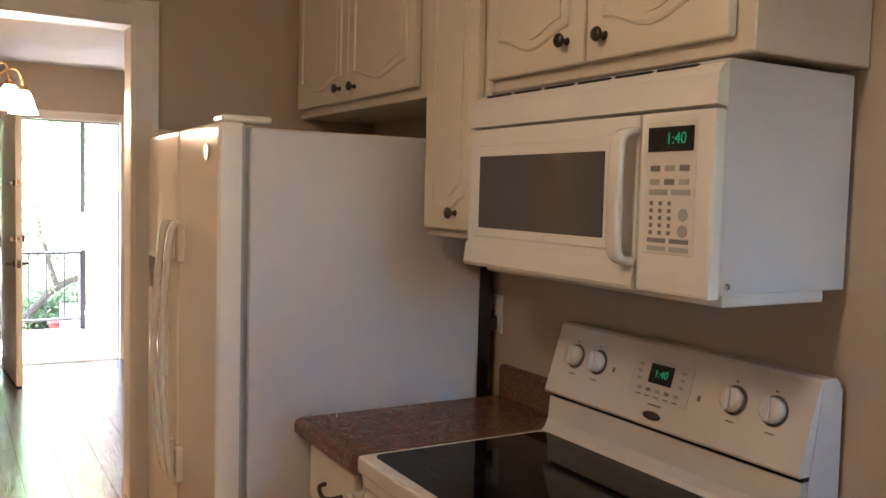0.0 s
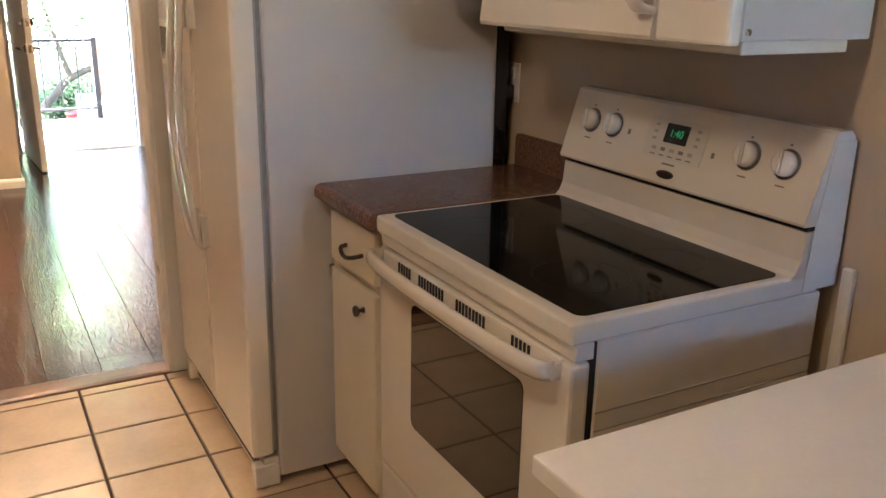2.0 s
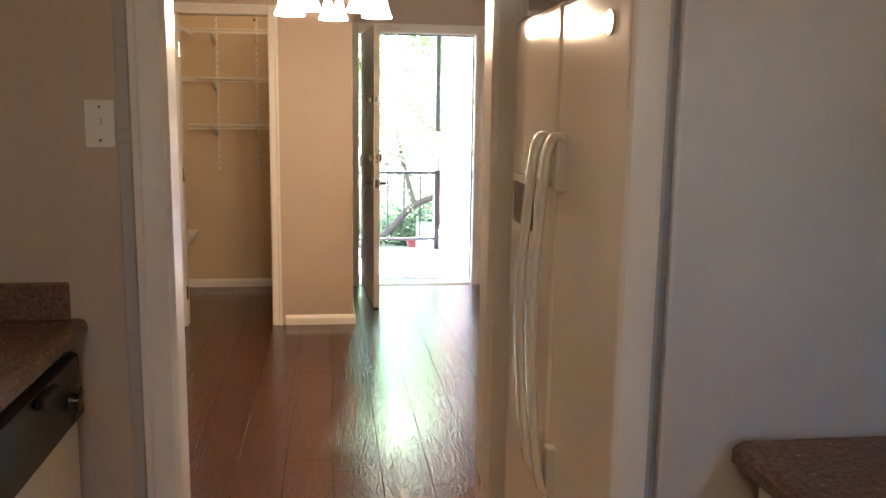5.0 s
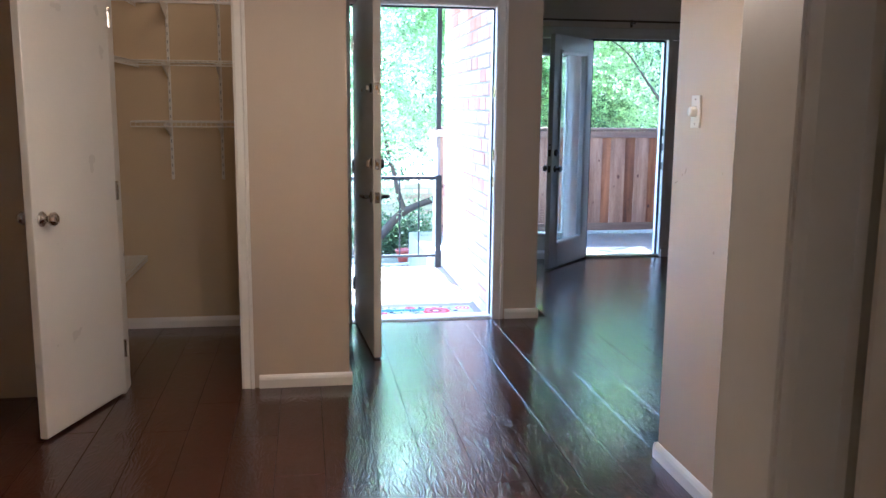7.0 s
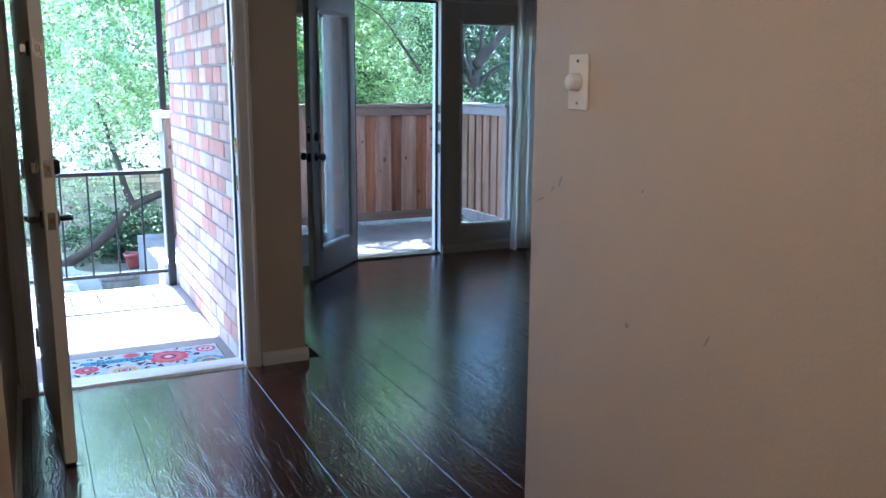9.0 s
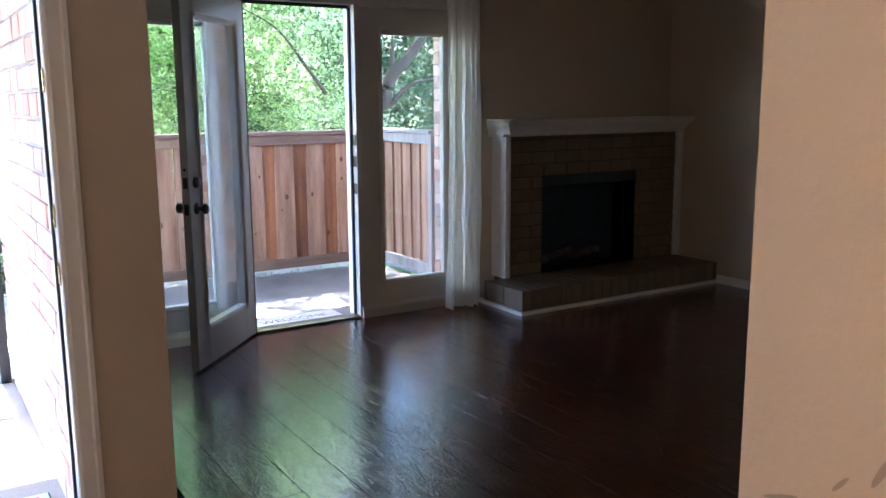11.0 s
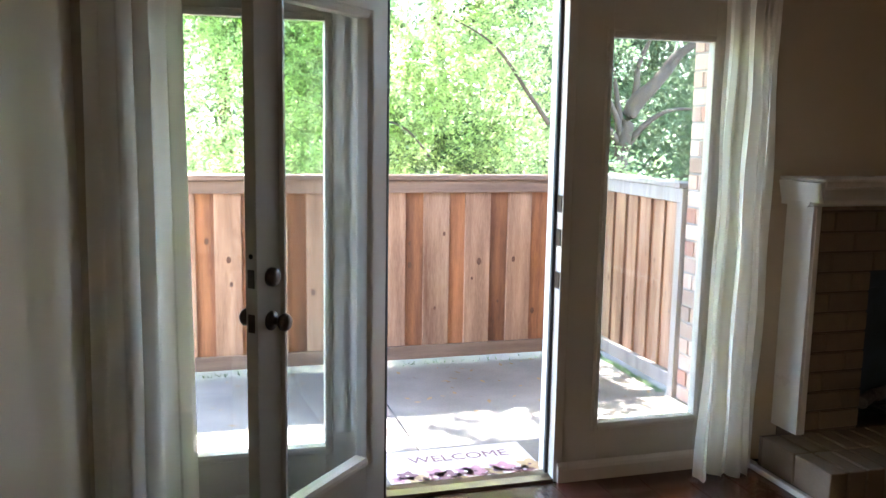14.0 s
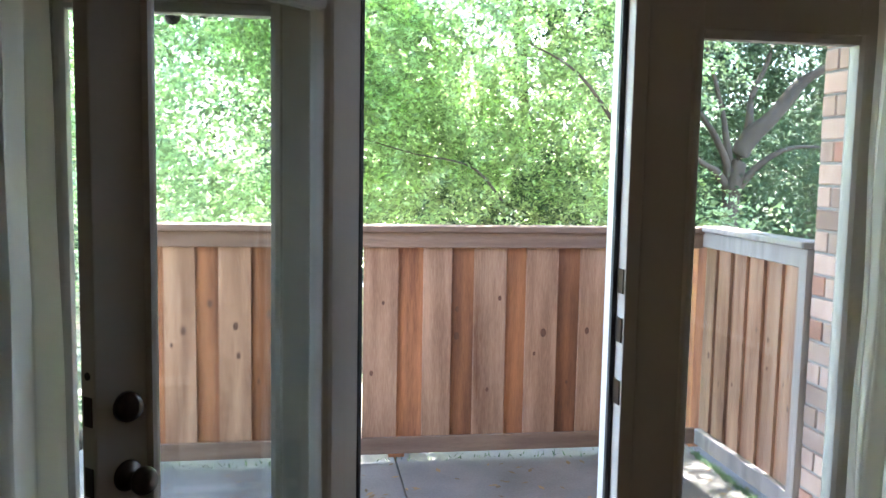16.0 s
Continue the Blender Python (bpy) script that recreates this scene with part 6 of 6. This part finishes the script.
def leaf_cloud(rs, centres, radii, count, size, droop=0.35):
    """Four-cornered leaves set along short drooping twigs, the twigs spread over soft lobes."""
    centres, radii = np.asarray(centres, float), np.asarray(radii, float)
    per = 34
    sprays = count // per
    pick = rs.choice(len(centres), sprays, p=radii ** 2.2 / (radii ** 2.2).sum())
    d = rs.normal(size=(sprays, 3))
    d /= np.linalg.norm(d, axis=1)[:, None]
    rad = radii[pick] * (0.25 + 0.75 * rs.random(sprays) ** 0.6) * (0.85 + 0.4 * rs.random(sprays))
    base = centres[pick] + d * rad[:, None] * np.array([1, 1, 0.72])
    way = d * np.array([1, 1, 0.45]) + rs.normal(size=(sprays, 3)) * np.array([0.6, 0.6, 0.3])
    way /= np.linalg.norm(way, axis=1)[:, None]
    span = size * rs.uniform(5.0, 9.5, sprays)
    u = rs.random((sprays, per))
    pos = base[:, None] + way[:, None] * (u * span[:, None])[..., None]
    pos[..., 2] -= droop * u ** 2 * span[:, None]
    pos = (pos + rs.normal(size=pos.shape) * size * 0.55).reshape(-1, 3)
    n = len(pos)
    along = np.repeat(way, per, 0)
    up = np.array([0, 0, 1.0]) + rs.normal(size=(n, 3)) * 0.55
    out = np.cross(along, up) * rs.choice((-1.0, 1.0), n)[:, None]
    a = along * 0.55 + out * 0.85 + rs.normal(size=(n, 3)) * 0.35
    a /= np.linalg.norm(a, axis=1)[:, None]
    b = np.cross(a, up)
    b /= np.linalg.norm(b, axis=1)[:, None]
    s = size * (0.6 + 0.8 * rs.random(n))[:, None]
    v = np.stack([pos, pos + a * s * 0.5 + b * s * 0.27, pos + a * s, pos + a * s * 0.5 - b * s * 0.27], 1).reshape(-1, 3)
    return v, np.arange(4 * n).reshape(-1, 4)


def tree(at, label, limbs, blobs, count, size, seed, material, trunk=0.11, limb=0.55):
    """limbs: lists of points in world metres, the first the trunk; blobs: crown lobes (x, y, z, radius)."""
    ob = thing("tree", at, label, "tree", "garden trees")
    rs = np.random.RandomState(seed)
    off = Vector(at)
    for i, pts in enumerate(limbs):
        r = trunk if i == 0 else trunk * limb * (1.25 if i == 1 else 0.6)
        bm = tube(spline(pts, 6), r, 9, None, r * (0.55 if i == 0 else 0.25))
        for v in bm.verts:
            v.co += noise.noise_vector(v.co * 3) * r * 0.35
        part("trunk" if i == 0 else "limb", bm, BARK, ob, smooth=True)
    c = [(x, y, z) for x, y, z, r in blobs]
    v, f = leaf_cloud(rs, c, [b[3] for b in blobs], count, size)
    crown = mesh_part("crown", v - np.array(off), f, material, ob)
    crown["label"] = "dense crown of small green leaves"
    return ob


def lobes(rs, n, x0, x1, y0, y1, z0, z1, r0, r1):
    return [(rs.uniform(x0, x1), rs.uniform(y0, y1), rs.uniform(z0, z1), rs.uniform(r0, r1)) for _ in range(n)]


rl = np.random.RandomState(4)
tree((6.4, 15.4, -0.98), "leafy green tree with a pale forked trunk behind the fence",
     [[(6.42, 15.5, -0.98), (6.44, 15.35, 0.4), (6.47, 15.22, 1.0), (6.46, 15.2, 1.5)],
      [(6.46, 15.2, 1.30), (6.56, 15.18, 1.72), (6.80, 15.12, 2.0), (7.05, 15.08, 2.32), (7.3, 15.0, 2.5), (8.0, 14.9, 3.1)],
      [(6.45, 15.2, 1.35), (6.36, 15.15, 1.62), (6.22, 15.1, 1.85), (6.10, 15.1, 2.0), (5.8, 15.2, 2.5)],
      [(6.56, 15.2, 1.65), (6.62, 15.2, 1.95), (6.66, 15.25, 2.2), (6.85, 15.3, 2.6), (7.0, 15.4, 3.2)],
      [(6.50, 15.2, 1.30), (6.70, 15.15, 1.55), (6.95, 15.1, 1.72), (7.3, 15.1, 1.74)],
      [(6.42, 15.2, 1.35), (6.25, 15.1, 1.50), (6.08, 15.05, 1.58), (5.9, 15.0, 1.75)],
      [(6.44, 15.2, 1.5), (6.40, 15.2, 1.8), (6.36, 15.25, 2.1), (6.2, 15.4, 2.8)]],
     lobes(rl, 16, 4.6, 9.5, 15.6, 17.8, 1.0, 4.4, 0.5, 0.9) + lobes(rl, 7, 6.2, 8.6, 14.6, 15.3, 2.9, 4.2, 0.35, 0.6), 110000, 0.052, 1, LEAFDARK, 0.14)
tree((4.4, 15.6, -0.98), "broad bright green tree overhanging the patio fence",
     [[(5.2, 17.4, -0.98), (5.15, 17.3, 0.6), (4.9, 16.9, 2.0), (4.6, 16.4, 3.8)],
      [(5.3, 14.5, 1.55), (5.06, 14.45, 1.84), (4.88, 14.45, 2.08), (4.64, 14.45, 2.31), (4.35, 14.6, 2.5)],
      [(4.2, 14.8, 1.2), (3.9, 14.75, 1.5), (3.4, 14.75, 1.6), (2.9, 14.9, 1.75)]],
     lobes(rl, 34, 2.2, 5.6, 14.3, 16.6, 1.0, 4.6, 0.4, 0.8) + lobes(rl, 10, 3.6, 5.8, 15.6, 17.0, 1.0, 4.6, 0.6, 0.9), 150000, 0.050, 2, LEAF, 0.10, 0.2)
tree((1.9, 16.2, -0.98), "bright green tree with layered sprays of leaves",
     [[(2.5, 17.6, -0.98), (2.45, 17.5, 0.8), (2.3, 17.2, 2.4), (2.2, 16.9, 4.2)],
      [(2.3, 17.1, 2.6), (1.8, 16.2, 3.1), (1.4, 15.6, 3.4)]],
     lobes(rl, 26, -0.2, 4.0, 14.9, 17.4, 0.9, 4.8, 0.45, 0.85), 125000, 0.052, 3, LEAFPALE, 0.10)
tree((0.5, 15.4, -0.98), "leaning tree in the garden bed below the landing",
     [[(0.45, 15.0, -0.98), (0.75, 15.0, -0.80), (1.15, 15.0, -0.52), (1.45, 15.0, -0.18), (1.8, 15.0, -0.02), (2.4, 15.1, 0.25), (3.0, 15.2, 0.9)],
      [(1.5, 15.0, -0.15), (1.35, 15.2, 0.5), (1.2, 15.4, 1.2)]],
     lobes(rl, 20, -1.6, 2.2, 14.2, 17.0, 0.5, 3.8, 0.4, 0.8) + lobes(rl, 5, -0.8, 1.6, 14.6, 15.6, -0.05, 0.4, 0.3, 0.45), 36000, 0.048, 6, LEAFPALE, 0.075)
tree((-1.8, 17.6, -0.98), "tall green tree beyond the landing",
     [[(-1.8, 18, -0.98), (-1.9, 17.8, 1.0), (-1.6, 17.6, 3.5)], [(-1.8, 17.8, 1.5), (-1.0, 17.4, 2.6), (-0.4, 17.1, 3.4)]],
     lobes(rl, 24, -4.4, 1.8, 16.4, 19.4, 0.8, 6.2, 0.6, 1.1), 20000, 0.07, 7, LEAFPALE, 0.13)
tree((9.5, 18.5, -0.98), "dark green tree beyond the brick wall",
     [[(9.5, 18.8, -0.98), (9.4, 18.6, 1.5), (9.6, 18.5, 4.0)]],
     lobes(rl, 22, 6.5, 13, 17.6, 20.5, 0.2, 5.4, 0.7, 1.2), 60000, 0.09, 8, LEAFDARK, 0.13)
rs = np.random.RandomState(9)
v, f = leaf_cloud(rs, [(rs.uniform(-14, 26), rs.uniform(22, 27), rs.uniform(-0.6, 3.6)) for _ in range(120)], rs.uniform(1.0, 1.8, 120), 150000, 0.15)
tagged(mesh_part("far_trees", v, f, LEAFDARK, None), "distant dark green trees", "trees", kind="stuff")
v, f = leaf_cloud(rs, [(rs.uniform(0.8, 2.6), rs.uniform(15.6, 16.6), rs.uniform(-0.85, -0.5)) for _ in range(14)], rs.uniform(0.22, 0.4, 14), 9000, 0.06)
tagged(mesh_part("shrub", v, f, LEAFDARK, None), "low green shrubs in the garden bed", "shrub", kind="stuff")

# garden below the landing: brick wall, planter, pot and path
garden = struct("garden_wall", B((-6, 6, 18.02, 18.3, -0.98, 0.02)), MORTAR, "pale garden wall of long bricks", "wall")
rb = random.Random(21)
long_brick = [piece_mesh("brick", 0.29, 0.03, 0.085, 0.004, m) for m in (STONE, BRICK)]
for row in range(10):
    x = -1.0 - (0.15 if row % 2 else 0)
    while x < 3.4:
        shared_piece("brick", long_brick[rb.random() < 0.25], garden, (x + 0.15, 18.012, -0.93 + 0.099 * row))
        x += 0.302
planter = thing("stone_planter", (1.1, 14.0, -0.98), "low curved tan stone planter", "planter")
stone_me = piece_mesh("stone", 0.20, 0.14, 0.085, 0.012, STONE)
for row in range(3):
    for i in range(16):
        a = radians(182 + 11 * i + (5 if row % 2 else 0))
        shared_piece("stone", stone_me, planter, (0.52 * math.cos(a) + 0.1, 0.5 * math.sin(a) + 0.2, 0.045 + 0.09 * row), (0, 0, a + math.pi / 2))
part("planter_soil", B((0.75, 1.65, 13.75, 14.35, -0.98, -0.745)), SOIL, planter)
pot = thing("flower_pot", (1.38, 13.98, -0.745), "small dark red glazed flower pot", "flower pot")
part("pot", lathe([(0.0, -0.744), (0.062, -0.744), (0.078, -0.68), (0.088, -0.62), (0.090, -0.60), (0.104, -0.60), (0.106, -0.555), (0.096, -0.555), (0.085, -0.60), (0.0, -0.61)], Matrix.Translation((1.38, 13.98, 0)), 22), TERRACOTTA, pot, smooth=True)
struct("path", B((-2.0, 0.95, 11.4, 13.2, -0.98, -0.62), bevel=0.02), CONCRETE, "grey concrete garden path below the landing", "path")
struct("path", B((-2.0, 0.72, 11.0, 12.6, -0.62, -0.50), bevel=0.02), CONCRETE, "grey concrete garden step below the landing", "path")


def flat_ring(cx, cy, z, r0, r1, n, bm, wob=0.0, petals=0):
    a, b = [], []
    for i in range(n):
        t = 2 * math.pi * i / n
        k = 1 + wob * math.cos(petals * t)
        a.append(bm.verts.new((cx + r1 * k * math.cos(t), cy + r1 * k * math.sin(t), z)))
        b.append(bm.verts.new((cx + r0 * math.cos(t), cy + r0 * math.sin(t), z)))
    for i in range(n):
        bm.faces.new((a[i], a[(i + 1) % n], b[(i + 1) % n], b[i]))
    return bm


def flat_disc(cx, cy, z, r, n, bm, wob=0.0, petals=0):
    bm.faces.new([bm.verts.new((cx + r * (1 + wob * math.cos(petals * 2 * math.pi * i / n)) * math.cos(2 * math.pi * i / n), cy + r * (1 + wob * math.cos(petals * 2 * math.pi * i / n)) * math.sin(2 * math.pi * i / n), z)) for i in range(n)])
    return bm


def entry_mat():
    z = -0.08
    x0, x1, y0, y1 = 0.46, 1.265, 7.955, 8.415
    ob = thing("door_mat", ((x0 + x1) / 2, (y0 + y1) / 2, z), "grey door mat with red, blue and ochre flower rounds", "door mat")
    part("backing", B((x0, x1, y0, y1, z, z + 0.007), bevel=0.002), MATBASE, ob)
    part("mat_surface", B((x0 + 0.008, x1 - 0.008, y0 + 0.008, y1 - 0.008, z + 0.007, z + 0.011)), MATGREY, ob)
    zt = z + 0.0116
    rng = random.Random(2)
    spots = [(0.98, 8.26, 0.105, MATRED, MATPINK), (0.74, 8.12, 0.085, MATCREAM, MATYELLOW), (1.17, 8.10, 0.09, MATBLUE, MATYELLOW), (0.56, 8.20, 0.06, MATRED, MATPINK), (1.19, 8.33, 0.055, MATRED, MATCREAM), (0.60, 8.02, 0.05, MATRED, MATCREAM), (0.94, 8.04, 0.055, MATBLUE, MATCREAM), (0.80, 8.36, 0.045, MATPINK, MATRED)]
    for cx, cy, r, c1, c2 in spots:
        fl = part("flower", flat_disc(cx, cy, zt, r, 48, bmesh.new(), 0.07, 12), c1, ob)
        part("flower_ring", flat_ring(cx, cy, zt + 0.0005, r * 0.45, r * 0.72, 40, bmesh.new(), 0.06, 10), c2, fl)
        part("flower_ring", flat_ring(cx, cy, zt + 0.0007, r * 0.30, r * 0.38, 30, bmesh.new()), INK, fl)
        part("flower_heart", flat_disc(cx, cy, zt + 0.0009, r * 0.2, 16, bmesh.new()), MATRED if c1 is not MATRED else MATCREAM, fl)
    bm = bmesh.new()
    for _ in range(150):
        cx, cy = rng.uniform(x0 + 0.03, x1 - 0.03), rng.uniform(y0 + 0.03, y1 - 0.03)
        if all((cx - s[0]) ** 2 + (cy - s[1]) ** 2 > (s[2] + 0.012) ** 2 for s in spots):
            a = rng.uniform(0, 6.3)
            for k in range(3):
                flat_disc(cx + 0.011 * k * math.cos(a + 0.5 * k), cy + 0.011 * k * math.sin(a + 0.5 * k), zt, 0.009, 7, bm)
    tagged(part("scroll_pattern", bm, INK, ob), kind="stuff")
    ban = part("banner", B((0.55, 0.90, 8.265, 8.325, zt, zt + 0.0008)), MATBLUE, ob, "blue banner")
    writing("WELCOME", 0.058, Matrix.Translation((0.725, 8.295, zt + 0.0014)) @ Matrix.Rotation(math.pi, 4, "Z"), INK, ban)


entry_mat()


def patio_mat():
    ob = thing("door_mat", (0, 0, 0), "faded cream patio mat with pink flowers and dark lettering", "door mat")
    ob.matrix_world = Matrix.Translation((3.185, 10.49, PATIO_Z + 0.001))
    part("backing", B((-0.375, 0.375, -0.215, 0.215, 0.0, 0.008), bevel=0.002), MATCREAM, ob, local=True)
    rng = random.Random(6)
    for i in range(15):
        cx, cy = -0.33 + 0.047 * i, -0.12 + 0.04 * math.sin(i * 1.9)
        fl = part("flower", flat_disc(cx, cy, 0.0086, 0.034 + 0.012 * (i % 3), 30, bmesh.new(), 0.22, 5), (MATROSE, MATWINE, MATAMBER, MATROSE)[i % 4], ob, local=True)
        part("flower_heart", flat_disc(cx, cy, 0.0091, 0.010, 10, bmesh.new()), MATCREAM if i % 2 else MATWINE, fl, local=True)
    me = writing("WELCOME", 0.105, Matrix.Translation((0.02, 0.085, 0.0092)), MATWINE, None)
    me.parent = ob


patio_mat()
string = thing("string_lights", (2.0, 10.9, 2.3), "dark string lights hanging under the added patio soffit", "string lights")
part("cable", tube(spline([(1.40, 11.30, 2.999), (1.62, 11.3, 2.50), (1.80, 11.3, 2.30), (2.05, 11.3, 2.18), (2.25, 11.3, 2.30), (2.42, 11.3, 2.50), (2.6, 11.3, 2.999)], 7), 0.006, 6), BLACK, string)
for x, z in ((1.88, 2.25), (2.02, 2.18), (2.14, 2.21)):
    cap = part("lamp_socket", cyl((x, 11.3, z), (x, 11.3, z - 0.06), 0.018, n=10), BLACK, string)
    part("glass_bulb", ball((x, 11.3, z - 0.09), 0.034, 12, None, (1, 1, 1.2)), BLACKGLASS, cap, smooth=True)
# leaf litter on the patio
rs = np.random.RandomState(12)
n = 130
p = np.stack([rs.uniform(1.5, 4.85, n), 12.2 - np.abs(rs.normal(0, 0.6, n)).clip(0, 1.7), np.full(n, PATIO_Z + 0.004)], 1)
ang = rs.uniform(0, 6.3, n)
s = rs.uniform(0.012, 0.03, n)
dx, dy = np.cos(ang) * s, np.sin(ang) * s
v = np.stack([p, p + np.stack([dx - dy * 0.5, dy + dx * 0.5, np.full(n, 0.003)], 1), p + np.stack([2 * dx, 2 * dy, np.full(n, 0.006)], 1), p + np.stack([dx + dy * 0.5, dy - dx * 0.5, np.full(n, 0.003)], 1)], 1).reshape(-1, 3)
LITTER = mat("dry_leaf", (0.24, 0.15, 0.06), 0.9, var=0.4, rand=0.4, island=True)
tagged(mesh_part("leaf_litter", v, np.arange(4 * n).reshape(-1, 4), LITTER, None), "dry leaves blown along the patio", "leaves", kind="stuff")
n = 700
gx, gy = rs.uniform(1.4, 4.85, n), 12.26 + rs.normal(0, 0.02, n)
side = rs.random(n) < 0.75
gx, gy = np.where(side, 4.755 + rs.normal(0, 0.012, n), gx), np.where(side, rs.uniform(11.3, 12.2, n), gy)
b = np.stack([gx, gy, np.full(n, PATIO_Z)], 1)
hgt = rs.uniform(0.01, 0.035, n)
v = np.stack([b + np.array([-0.003, 0, 0]), b + np.array([0.003, 0, 0]), b + np.stack([rs.normal(0, 0.012, n), rs.normal(0, 0.012, n), hgt], 1)], 1).reshape(-1, 3)
tagged(mesh_part("weeds", v, np.arange(3 * n).reshape(-1, 3), LEAFDARK, None), "small green weeds along the fence foot", "weeds", kind="stuff")

# ---- pieces of floors and walls ----
# dark laminate planks, laid along y
rp = random.Random(14)
PW = 0.1955
x = 0.688 - PW * 16
row = 0
plank_me = piece_mesh("plank", PW - 0.0014, 1.2165, 0.012, 0.0008, PLANK)
while x < 6.34:
    y = 3.045 - rp.uniform(0, 1.2)
    while y < 10.0:
        y2 = y + 1.218
        xa, xb = max(x, -2.30), min(x + PW, 6.34)
        y_lo = 3.045
        a, b = max(y, y_lo), min(y2, 9.95 if x + PW / 2 > 1.585 else 7.715)
        if xb - xa > 0.02 and b - a > 0.03 and not (x + PW < 0.2 and a > 7.75) and not (x > 1.60 and b < 4.2):
            shared_piece("plank", plank_me, floor_base, ((xa + xb) / 2, (a + b) / 2, -0.006), scale=((xb - xa - 0.0014) / (PW - 0.0014), (b - a - 0.0015) / 1.2165, 1))
        y = y2
    x += PW
    row += 1
tp, tq = 0.3055, 0.3005
tile_me = piece_mesh("tile", tp - 0.009, tq - 0.009, 0.010, 0.0025, TILE)
for i in range(-5, 5):
    for j in range(-9, 2):
        x, y = 0.196 + tp * i, 2.570 + tq * j
        a, b, c, d = max(x, -1.13), min(x + tp, XW), y, min(y + tq, 2.925)
        if b - a > 0.03 and d - c > 0.02:
            shared_piece("tile", tile_me, tile_base, ((a + b) / 2, (c + d) / 2, -0.005), scale=((b - a - 0.009) / (tp - 0.009), (d - c - 0.009) / (tq - 0.009), 1))
struct("floor_transition", prism([(2.925, -0.004), (2.930, 0.004), (2.945, 0.008), (3.03, 0.008), (3.046, 0.001), (3.046, -0.006)], "x", -0.305, 0.523), mat("oak_strip", (0.20, 0.105, 0.055), 0.35, var=0.25, scale=4, fine=60, bump=0.02, stretch=(1, 6, 6)), "brown wooden strip between tiles and laminate", "threshold")
brick_wall_x("wall_brick_entry", 1.315, -1, 7.865, 10.03, -0.08, 2.60, 0.125, "sunlit wall of pale and salmon bricks", 31)
brick_wall_x("wall_brick_patio", 4.79, -1, 10.13, 11.19, -0.12, 3.00, 0.30, "sunlit brick wall beside the patio", 32, lambda a, b, z: b > 10.6, (0.80, 0.02, 0.18))
